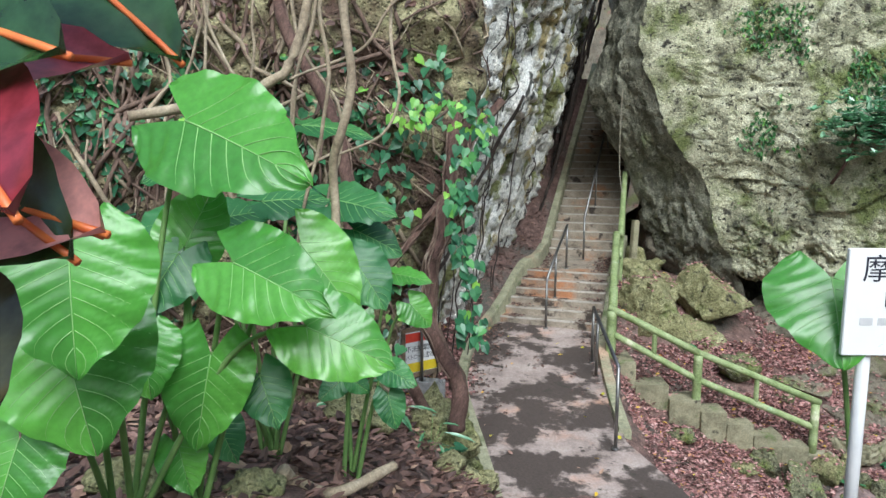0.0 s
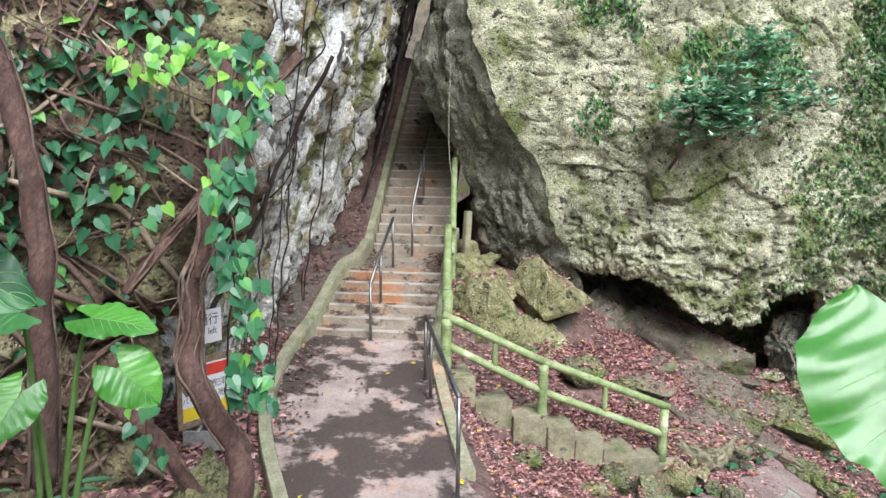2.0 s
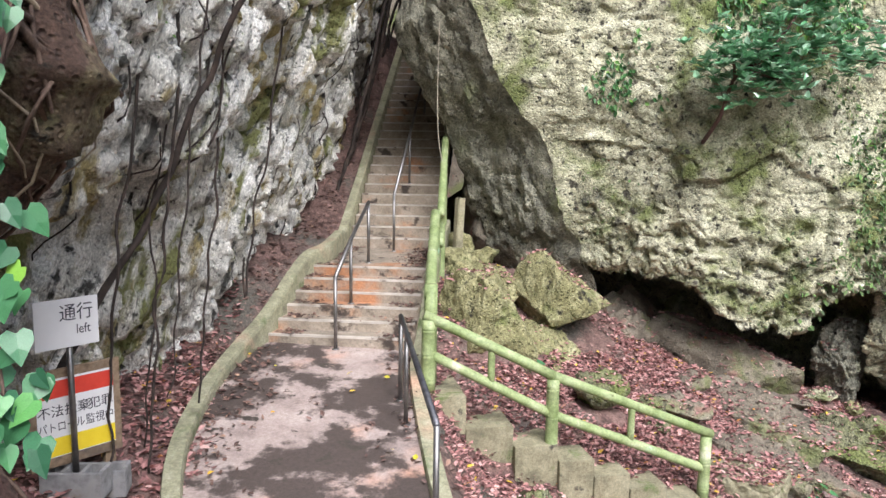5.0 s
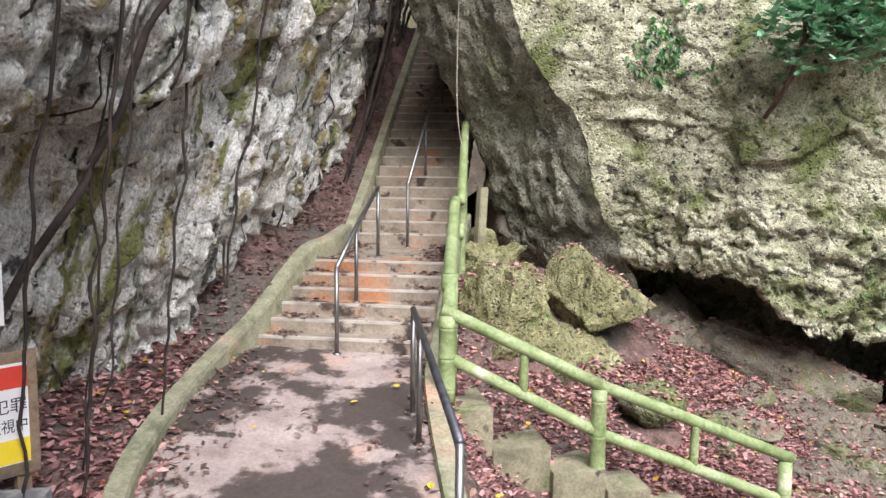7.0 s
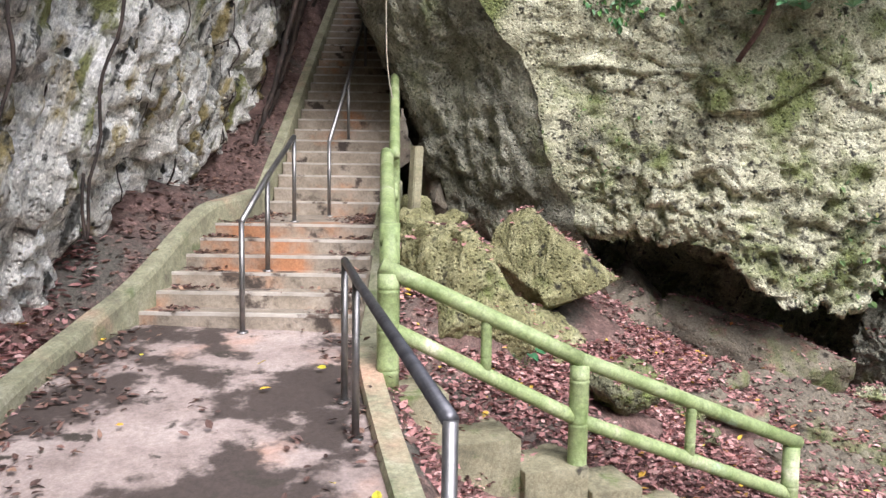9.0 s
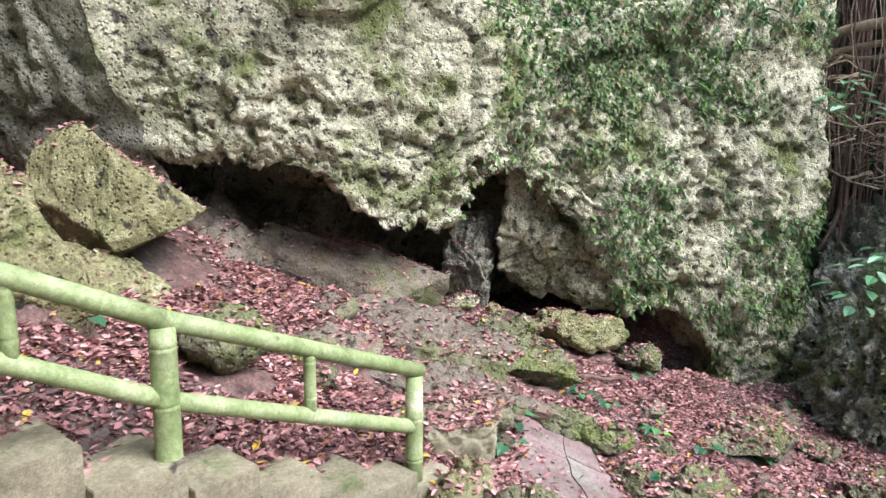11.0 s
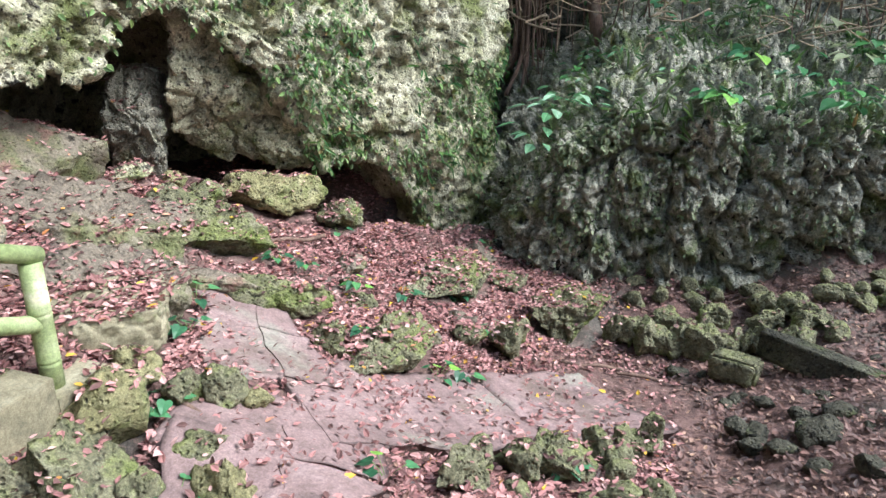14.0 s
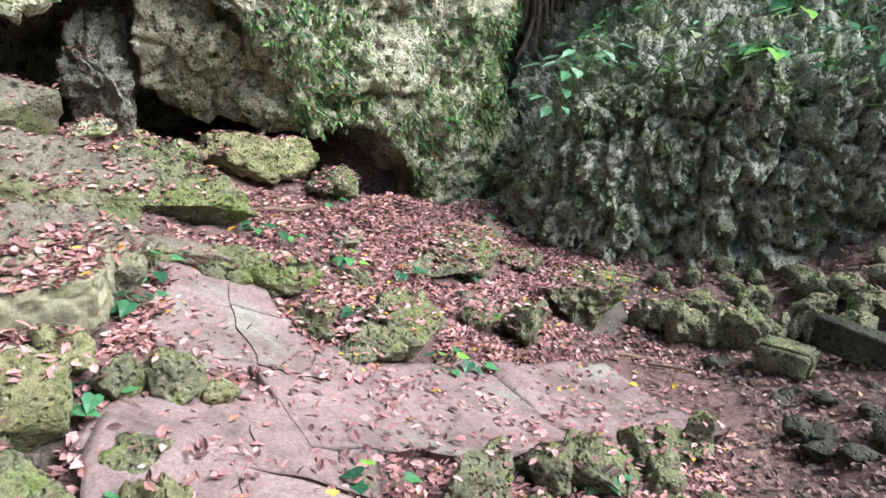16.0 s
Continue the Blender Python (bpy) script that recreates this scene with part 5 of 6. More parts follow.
M_ROOT_PALE = material("pale dry liana", [(0.28, (0.2, 0.15, 0.1)), (0.5, (0.36, 0.29, 0.2)), (0.75, (0.5, 0.42, 0.31))], 6.0, speck=0.25, rough=0.85, bump=0.4, bump_scale=50)
M_ROOT_DARK = material("dark wet root", [(0.28, (0.015, 0.012, 0.01)), (0.5, (0.04, 0.03, 0.025)), (0.75, (0.1, 0.07, 0.055))], 6.0, rough=0.8, bump=0.4, bump_scale=50)
M_BARK_RED = material("reddish root bark", [(0.28, (0.06, 0.032, 0.026)), (0.5, (0.13, 0.075, 0.06)), (0.75, (0.22, 0.135, 0.105))], 4.0, [((0.25, 0.22, 0.16), 2.0, 0.6, 0.72, ONE)], speck=0.35, rough=0.9, bump=1.0, depth=0.03, bump_scale=30, stretch=(1, 1, 0.4))

SIMPLE = (np.array([(0, 0, 0), (0.26, 0.3, 0.07), (0.2, 0.68, 0.05), (0, 1.0, -0.06), (-0.2, 0.68, 0.05), (-0.26, 0.3, 0.07)]), [(0, 1, 2, 3), (0, 3, 4, 5)])
CURLED = (np.array([(0, 0, 0.02), (0.24, 0.3, 0.16), (0.17, 0.7, 0.2), (0, 1.0, 0.1), (-0.2, 0.68, 0.1), (-0.28, 0.3, 0.05)]), [(0, 1, 2, 3), (0, 3, 4, 5)])
HEART = (np.array([(0, 0.0, 0), (0.2, -0.14, 0.03), (0.42, 0.02, 0.06), (0.43, 0.3, 0.04), (0.25, 0.62, 0.0), (0, 1.0, -0.12), (-0.25, 0.62, 0.0), (-0.43, 0.3, 0.04), (-0.42, 0.02, 0.06), (-0.2, -0.14, 0.03), (0, 0.45, -0.02)]),
         [(0, 1, 2, 3), (0, 3, 4, 10), (10, 4, 5), (0, 7, 8, 9), (0, 10, 6, 7), (10, 5, 6)])
NEEDLE = (np.array([(0, 0, 0), (0.07, 0.35, 0.03), (0.05, 0.75, 0.0), (0, 1.0, -0.1), (-0.05, 0.75, 0.0), (-0.07, 0.35, 0.03)]), [(0, 1, 2, 3), (0, 3, 4, 5)])


def leaf_mesh(name, places, tips, normals, sizes, mat, shape=SIMPLE, parent=None):
    """Many leaves in one mesh: each with its stalk end, the way of its tip, its upper side and its length."""
    tv, tf = shape
    n = len(places)
    y = tips / np.maximum(np.linalg.norm(tips, axis=1, keepdims=True), 1e-6)
    x = np.cross(y, normals)
    x = x / np.maximum(np.linalg.norm(x, axis=1, keepdims=True), 1e-6)
    z = np.cross(x, y)
    v = places[:, None] + sizes[:, None, None] * (tv[None, :, 0:1] * x[:, None] + tv[None, :, 1:2] * y[:, None] + tv[None, :, 2:3] * z[:, None])
    k = len(tv)
    faces = [[i + b for i in f] for b in range(0, n * k, k) for f in tf]
    me = bpy.data.meshes.new(name)
    me.from_pydata(v.reshape(-1, 3), [], faces)
    me.materials.append(mat)
    ob = new(name, me)
    ob.parent = parent
    return ob


def spread_on(key, count, keep, rng, lift=0.01):
    """Random places on a rock surface where keep(points) is greater than a random number; with their normals."""
    pts, nrm = SURF[key]
    p, n = pts.reshape(-1, 3), nrm.reshape(-1, 3)
    idx = rng.integers(0, len(p), count)
    ok = keep(p[idx]) > rng.random(count)
    idx = idx[ok]
    return p[idx] + n[idx] * lift + rng.normal(0, 0.01, (len(idx), 3)), n[idx]


def cover(name, key, count, keep, sizes, mat, seed, label, droop=0.8, shape=SIMPLE, out=0.5):
    rng = np.random.default_rng(seed)
    p, n = spread_on(key, count, keep, rng)
    m = len(p)
    tips = rng.normal(0, 0.6, (m, 3)) + n * out + np.array((0, 0, -droop))
    up = n + rng.normal(0, 0.35, (m, 3)) + np.array((0, 0, 0.5))
    ob = leaf_mesh(name, p, tips, up, rng.uniform(*sizes, m), mat, shape)
    return tagged(ob, label, "foliage", kind="stuff")


def strands(name, lines, mat, label="", kind="stuff", sides=5, category="roots", parent=None):
    verts, faces = [], []
    for pts, rad in lines:
        v, f = tube(pts, rad, sides)
        o = len(verts)
        verts += v
        faces += [tuple(i + o for i in q) for q in f]
    return tagged(obj(name, verts, faces, mat, parent), label, category, kind=kind)


# ---- cover on the rocks ----
def patchy(p, scale, seed, lo, hi):
    return smooth(lo, hi, fbm(p * scale, 3, seed))


cover("ivy_on_cliff", "right", 130000, lambda p: smooth(7.6, 10.5, p[:, 0]) * patchy(p, 0.9, 5, -0.3, 0.5) * 0.75 * smooth(-4.2, -2.5, p[:, 2] + 0.25 * (p[:, 0] - 11)) * (p[:, 2] < 4.5), (0.035, 0.1), M_MOSSLEAF, 11, "small ferns and creeping leaves covering the cliff")
cover("ivy_on_cliff", "right", 80000, lambda p: smooth(4.8, 5.6, p[:, 0]) * patchy(p, 1.1, 25, 0.1, 0.6) * smooth(0.3, 1.2, p[:, 2]) * 0.8 * (p[:, 2] < 5), (0.04, 0.12), M_IVY, 12, "dark hanging creeper on the cliff face", 1.2)
cover("ivy_on_cliff", "right", 26000, lambda p: patchy(p, 1.6, 45, 0.3, 0.7) * 0.45 * (p[:, 2] < 4), (0.02, 0.05), M_MOSSLEAF, 13, "tufts of moss and tiny leaves on limestone", 0.2)
cover("fern_tufts", "right", 7000, lambda p: smooth(7.5, 9.5, p[:, 0]) * patchy(p, 1.3, 85, 0.1, 0.5) * (p[:, 2] < 4), (0.12, 0.26), M_IVY, 14, "small ferns rooted in the cliff", 0.6, NEEDLE, 0.9)
cover("ivy_on_wall", "low", 60000, lambda p: 0.04 + 0.5 * patchy(p, 1.4, 55, 0.1, 0.6) + 0.5 * smooth(-2.4, -1.9, p[:, 2]), (0.03, 0.085), M_WALLLEAF, 15, "ragged creepers and ferns over the low wall", 0.7)
cover("fern_tufts", "low", 3500, lambda p: smooth(-2.7, -2.1, p[:, 2]) * (0.3 + patchy(p, 1.0, 65, 0, 0.4)), (0.15, 0.34), M_MOSSLEAF, 16, "fern tufts along the top of the low wall", 0.1, NEEDLE, 0.6)
cover("ivy_on_back_wall", "back", 16000, lambda p: smooth(1.5, -1.5, p[:, 2]) * (0.2 + 0.8 * patchy(p, 0.6, 75, -0.2, 0.4)), (0.08, 0.22), M_IVY, 17, "dim undergrowth on the shaded rock behind")
cover("ivy_on_bank", "bank", 60000, lambda p: smooth(-0.4, 0.6, p[:, 2]) * patchy(p, 1.0, 35, -0.05, 0.45) * (p[:, 0] > -4.5) * (p[:, 2] < 4.5) * smooth(0.15, -0.6, p[:, 0]) * 0.45, (0.06, 0.13), M_HEART, 18, "heart-leaved creeper climbing the bank", 1.0, HEART)
cover("dead_leaves_on_bank", "bank", 70000, lambda p: patchy(p, 1.4, 95, -0.2, 0.4) * (p[:, 0] > -4) * smooth(0.3, -0.5, p[:, 0]) * 0.5 * (p[:, 2] < 4), (0.05, 0.12), M_LITTER_DARK, 19, "dead brown leaves caught on the bank", 0.5, CURLED)
cover("moss_on_left_cliff", "left", 16000, lambda p: patchy(p, 1.3, 105, 0.25, 0.7) * 0.35 * (p[:, 2] < 3), (0.015, 0.04), M_MOSSLEAF, 20, "moss in the seams of the white cliff", 0.1)


# ---- fallen leaves ----
def stone_tree():
    verts, polys = [], []
    for ob in STONES:
        o, m = len(verts), ob.matrix_basis
        verts += [m @ v.co for v in ob.data.vertices]
        polys += [[o + i for i in f.vertices] for f in ob.data.polygons]
    return BVHTree.FromPolygons(verts, polys)


STONE_TREE = stone_tree()


def fallen_on_stones(p, rng, keep=0.6):
    """Heights of leaves dropped on the stones (z of p where they meet none); False where the stone is too steep to hold one."""
    ok = np.ones(len(p), dtype=bool)
    for k in range(len(p)):
        hit, n, _, _ = STONE_TREE.ray_cast(Vector((p[k, 0], p[k, 1], p[k, 2] + 1.3)), Vector((0, 0, -1)), 1.3)
        if hit is not None:
            p[k, 2] = hit.z + 0.01
            ok[k] = n.z > 0.72 and rng.random() < keep * (0.25 + 0.75 * (n.z > 0.9))
    return ok


def litter(name, count, region, density, sizes, mat, seed, label, lift=0.012, height=None):
    rng = np.random.default_rng(seed)
    (x0, x1), (y0, y1) = region
    p = np.stack([rng.uniform(x0, x1, count), rng.uniform(y0, y1, count), np.zeros(count)], 1)
    p = p[density(p) > rng.random(count)]
    z0 = bare(p) if height is None else height(p)
    p[:, 2] = z0 + lift + rng.uniform(0, 0.02, len(p))
    if p[:, 0].max() > 3.0:
        p = p[fallen_on_stones(p, rng)]
    m = len(p)
    ang = rng.uniform(0, 6.283, m)
    tips = np.stack([np.cos(ang), np.sin(ang), rng.normal(0, 0.25, m)], 1)
    up = np.stack([rng.normal(0, 0.35, m), rng.normal(0, 0.35, m), np.ones(m)], 1)
    return tagged(leaf_mesh(name, p, tips, up, rng.uniform(*sizes, m), mat, CURLED), label, "fallen leaves", kind="stuff")


litter("leaf_litter", 150000, ((2.5, 12.6), (7.2, 14.2)), lambda p: (0.35 + 0.65 * smooth(-0.45, 0.15, fbm(p * 1.1, 3, 12))) * (1 - 0.85 * smooth(8.0, 9.5, p[:, 0]) * smooth(9.0, 7.6, p[:, 1])) * smooth(14.6, 13.4, p[:, 1]) * (1 - 0.8 * on_walk(p, 0.1)) * (1 - np.exp(-((p[:, 0] - 11.6) / 0.55) ** 2 - ((p[:, 1] - 12.25) / 0.6) ** 2)), (0.035, 0.085), M_LITTER, 31, "pinkish brown fallen leaves thick on the slope")
litter("leaf_litter", 32000, ((3.0, 12.8), (4.0, 9.2)), lambda p: 0.7 * (1 - 0.85 * on_walk(p, 0.1)), (0.03, 0.08), M_LITTER_DARK, 32, "dark wet leaves scattered over the mud")
litter("leaf_litter", 9000, ((-1.2, 0.55), (6.8, 13.8)), lambda p: smooth(0.62, 0.3, p[:, 0] - 0.25 * np.maximum(p[:, 1] - 11.5, 0)), (0.04, 0.1), M_LITTER, 33, "brown leaves drifted between kerb and cliff")
litter("leaf_litter", 9000, ((-3.0, 0.9), (1.5, 7.0)), lambda p: 0.9 + 0 * p[:, 0], (0.05, 0.12), M_LITTER_DARK, 34, "brown leaves under the broad-leaved plants")
litter("leaf_litter", 3200, ((0.3, 2.5), (7.0, 12.3)), lambda p: np.clip(smooth(0.95, 0.4, p[:, 0] - 0.22 * np.maximum(p[:, 1] - 11.0, 0)) * smooth(8.2, 11.0, p[:, 1]) + 0.6 * smooth(0.25, 0.5, fbm(p * 1.5, 2, 8)) * 0.3 + 0.7 * smooth(2.05, 2.25, p[:, 0]) * smooth(8.5, 10.5, p[:, 1]), 0, 1), (0.035, 0.08), M_LITTER_DARK, 35,
       "dark leaves gathered along the edges of the walk", 0.012, lambda p: path_z(p[:, 1]))
litter("leaf_litter", 140, ((0.5, 9.5), (7.0, 12.0)), lambda p: 0.5 + 0 * p[:, 0], (0.05, 0.09), M_YELLOWLEAF, 36, "single yellow leaves freshly fallen", 0.03, lambda p: np.where(p[:, 0] < 2.2, path_z(p[:, 1]), bare(p)))


litter("leaf_litter", 5000, ((0.4, 3.2), (12.3, 19.5)), lambda p: smooth(0.0, -0.15, p[:, 0] - np.interp(p[:, 1], [12.3, 13.5, 14.0, 15.4, 19.5], [0.75, 1.2, 1.55, 1.9, 3.2])), (0.04, 0.09), M_LITTER_DARK, 38, "dark leaves on the soil between kerb and cliff")


def step_litter():
    rng = np.random.default_rng(41)
    pl = []
    for _ in range(1500):
        d = rng.uniform(0.0, 3.2)
        a = rng.choice([-1, 1]) * (1 - abs(rng.normal(0, 0.25)))
        q = on_stairs(d, 0.75 * a)
        pl.append((q[0], q[1], q[2] + 0.012))
    p = np.array(pl)
    m = len(p)
    ang = rng.uniform(0, 6.283, m)
    ob = leaf_mesh("leaf_litter", p, np.stack([np.cos(ang), np.sin(ang), rng.normal(0, 0.2, m)], 1), np.stack([rng.normal(0, 0.3, m), rng.normal(0, 0.3, m), np.ones(m)], 1), rng.uniform(0.03, 0.07, m), M_LITTER_DARK, CURLED)
    tagged(ob, "dark leaves in the corners of the steps", "fallen leaves", kind="stuff")


step_litter()
litter("leaf_litter", 1500, ((5.4, 9.6), (7.2, 10.6)), lambda p: 0.25 + 0.75 * smooth(-0.1, 0.35, fbm(p * 1.7, 3, 91)), (0.04, 0.09), M_LITTER, 37, "brown leaves scattered over the broken walk", 0.06, lambda p: land(p[:, 0], p[:, 1]))


# ---- broad-leaved plants ----
def blade(name, length, width, mat, parent, m, seed=0, wave=1.0, droop=0.22):
    """A heart-shaped blade: stalk at the origin, tip along +y, upper side +z, with raised pale veins."""
    rng = random.Random(seed)
    nu, nv = 34, 12
    verts, faces = [], []
    ph = rng.uniform(0, 6)
    ribs = 7

    def at(t, v, side):
        half = 0.5 * width * (math.sin(min(t / 0.34, 1.0) * 1.2 + 0.37) ** 0.8 if t < 0.34 else max(0.0, 1 - ((t - 0.34) / 0.66) ** 2.2))
        inner = 0.0 if t > 0.27 else 0.2 * width * (1 - t / 0.27) ** 1.2
        inner = min(inner, half * 0.9)
        x = inner + (half - inner) * v
        y = (-0.27 + 1.05 * t) * length
        fold = (t - 0.24 - 0.2 * v) / 0.76 * ribs
        pleat = -0.016 * length * abs(math.cos(fold * math.pi)) * min(v * 3, 1.0)
        edge = wave * 0.022 * length * v ** 2 * math.sin(t * 17 + ph + side) + wave * 0.012 * length * v ** 4 * math.sin(t * 43 + ph)
        z = 0.16 * x - droop * length * max(t - 0.25, 0) ** 2 - 0.35 * x * x / max(width, 0.01) + pleat + edge
        return Vector((side * (x + 0.001), y + 0.012 * length * math.sin(t * 40 + ph) * v ** 3, z))

    for side in (-1, 1):
        o = len(verts)
        for i in range(nu):
            for k in range(nv):
                verts.append(at(i / (nu - 1), k / (nv - 1), side))
        for i in range(nu - 1):
            for k in range(nv - 1):
                a = o + i * nv + k
                q = (a, a + 1, a + nv + 1, a + nv)
                faces.append(q if side > 0 else q[::-1])
    ob = obj(name, verts, faces, mat, parent)
    ob.matrix_basis = m
    r = 0.006 * length
    vv, ff = tube([at(0.26 + 0.72 * k / 9, 0, 1) + Vector((0, 0, r * 0.3)) for k in range(10)], [r * (1.1 - 0.9 * k / 9) for k in range(10)], 5)
    for side in (-1, 1):
        for k in range(ribs):
            t0 = 0.26 + 0.66 * k / ribs
            line = [at(min(t0 + 0.2 * q / 5, 0.99), 0.02 + 0.9 * q / 5, side) + Vector((0, 0, r * 0.2)) for q in range(6)]
            v2, f2 = tube(line, [r * 0.6 * (1 - 0.75 * q / 5) for q in range(6)], 4)
            n0 = len(vv)
            vv += v2
            ff += [tuple(a + n0 for a in q) for q in f2]
    obj("vein", vv, ff, M_VEIN, ob, "pale green veins")
    return ob


M_VEIN = material("pale leaf vein", [(0.3, (0.2, 0.42, 0.12)), (0.7, (0.32, 0.55, 0.2))], 8.0, rough=0.45, bump=0.05)


def leaf_pose(p, ang, lie, turn=0.0):
    """Stalk end at p, tip at the angle ang in the upright plane that faces south, tipped back by lie (0 upright to 90 flat), then turned about z."""
    a = radians(ang)
    tip = Vector((math.cos(a), 0, math.sin(a)))
    nrm = Vector((0, -1, 0))
    x = tip.cross(nrm)
    r = Matrix((x, tip, nrm)).transposed().to_4x4()
    return Matrix.Translation(p) @ pose(0, 0, 0, 0, 0, turn) @ pose(0, 0, 0, -lie, 0, 0) @ r


def broad_plant(base, leaves, label, mats, seed=0, name="taro_plant"):
    holder = tagged(empty(name, base), label, "plant")
    b = Vector(base)
    for i, (x, y, z, ln, w, ang, lie) in enumerate(leaves):
        p = Vector((x, y, z)) - b
        a = radians(ang)
        p = p - Vector((math.cos(a), 0, math.sin(a))) * ln * 0.22
        blade("leaf", ln, w, mats[i % len(mats)], holder, leaf_pose(p, ang, lie, (i * 37) % 40 - 20), seed + i)
        start = Vector((0.04 * math.sin(i * 2.1), 0.04 * math.cos(i * 2.1), 0))
        mid = start.lerp(p, 0.55) + Vector((0, 0.05, 0.12 + 0.1 * (p - start).length))
        v, f = tube(bend([start, mid, p + Vector((0, 0.015, 0.0))], 7), [0.014 - 0.0004 * k for k in range(15)], 7)
        obj("stem", v, f, M_STEM, holder)
    return holder


M_STEM = material("green stalk", [(0.3, (0.1, 0.2, 0.05)), (0.7, (0.2, 0.32, 0.1))], 8.0, rough=0.5, bump=0.1)
g = lambda x, y: gz(x, y) - 0.03
broad_plant((-1.0, 2.8, g(-1.0, 2.8)), [(-0.61, 2.97, 1.61, 0.76, 0.52, -20, 35), (-0.76, 2.12, 1.21, 0.44, 0.44, -88, 20), (-0.90, 2.33, 0.94, 0.53, 0.53, -75, 25), (-0.68, 2.84, 0.70, 0.47, 0.34, -100, 15), (-0.20, 2.80, 0.88, 0.46, 0.33, -25, 30), (-1.06, 2.28, 0.63, 0.36, 0.31, -100, 30)],
            "large glossy green taro plant with heart-shaped leaves", [M_TARO], 1)
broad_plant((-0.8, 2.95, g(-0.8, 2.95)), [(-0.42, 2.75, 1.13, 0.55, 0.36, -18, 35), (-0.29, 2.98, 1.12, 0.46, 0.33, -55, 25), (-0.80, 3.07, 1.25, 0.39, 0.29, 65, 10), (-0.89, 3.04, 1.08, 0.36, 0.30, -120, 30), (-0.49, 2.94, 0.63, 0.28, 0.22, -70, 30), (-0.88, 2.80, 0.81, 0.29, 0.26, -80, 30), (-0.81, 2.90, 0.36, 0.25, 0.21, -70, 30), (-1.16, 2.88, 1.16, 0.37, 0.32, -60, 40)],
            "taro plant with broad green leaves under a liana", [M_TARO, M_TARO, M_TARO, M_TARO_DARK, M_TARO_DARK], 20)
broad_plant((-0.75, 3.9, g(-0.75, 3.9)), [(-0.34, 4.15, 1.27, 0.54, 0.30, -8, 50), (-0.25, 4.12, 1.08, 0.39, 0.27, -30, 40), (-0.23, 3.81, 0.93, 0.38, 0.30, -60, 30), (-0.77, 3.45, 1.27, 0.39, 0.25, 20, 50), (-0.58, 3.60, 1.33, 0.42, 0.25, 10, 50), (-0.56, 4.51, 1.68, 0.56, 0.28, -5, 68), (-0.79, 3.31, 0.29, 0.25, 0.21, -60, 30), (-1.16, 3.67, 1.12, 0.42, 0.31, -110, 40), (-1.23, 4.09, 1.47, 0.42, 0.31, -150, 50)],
            "taro plant coloured darker for the shade of the bank", [M_TARO_DARK], 40)
broad_plant((-0.45, 5.3, g(-0.45, 5.3)), [(-0.13, 5.2, 0.68, 0.36, 0.2, -2, 62), (-0.06, 5.13, 0.44, 0.28, 0.25, -50, 25), (-0.5, 5.1, 0.75, 0.3, 0.22, 170, 60), (-0.45, 5.0, 0.4, 0.28, 0.2, -120, 40)],
            "young taro plant with light green leaves on the bank", [M_TARO, M_TARO, M_TARO_DARK], 60)
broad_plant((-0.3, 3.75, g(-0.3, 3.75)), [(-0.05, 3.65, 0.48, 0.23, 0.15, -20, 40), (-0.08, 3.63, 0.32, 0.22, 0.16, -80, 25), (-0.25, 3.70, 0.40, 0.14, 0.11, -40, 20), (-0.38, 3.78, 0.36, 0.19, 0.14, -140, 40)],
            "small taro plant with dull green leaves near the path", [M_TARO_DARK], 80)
broad_plant((2.15, 3.42, g(2.15, 3.42)), [(1.84, 3.3, 0.92, 0.5, 0.55, -84, 40)], "single huge bright green taro leaf behind the sign", [M_TARO], 90)

# red-leaved croton, close to the start of the walk
M_CROTON = leaf_material("dark croton leaf", [(0.0, (0.02, 0.06, 0.02)), (0.45, (0.04, 0.1, 0.03)), (0.7, (0.1, 0.03, 0.03)), (1.0, (0.3, 0.03, 0.05))], 0.25, 0.2, 0.5, 0.8)
M_CROTON_RED = leaf_material("pink croton leaf", [(0.0, (0.5, 0.06, 0.1)), (0.5, (0.6, 0.2, 0.25)), (1.0, (0.75, 0.4, 0.35))], 0.3, 0.2, 0.5, 0.6)
M_RIB = material("orange leaf rib", [(0.3, (0.7, 0.12, 0.05)), (0.7, (0.8, 0.3, 0.06))], 9.0, rough=0.4, bump=0.05)


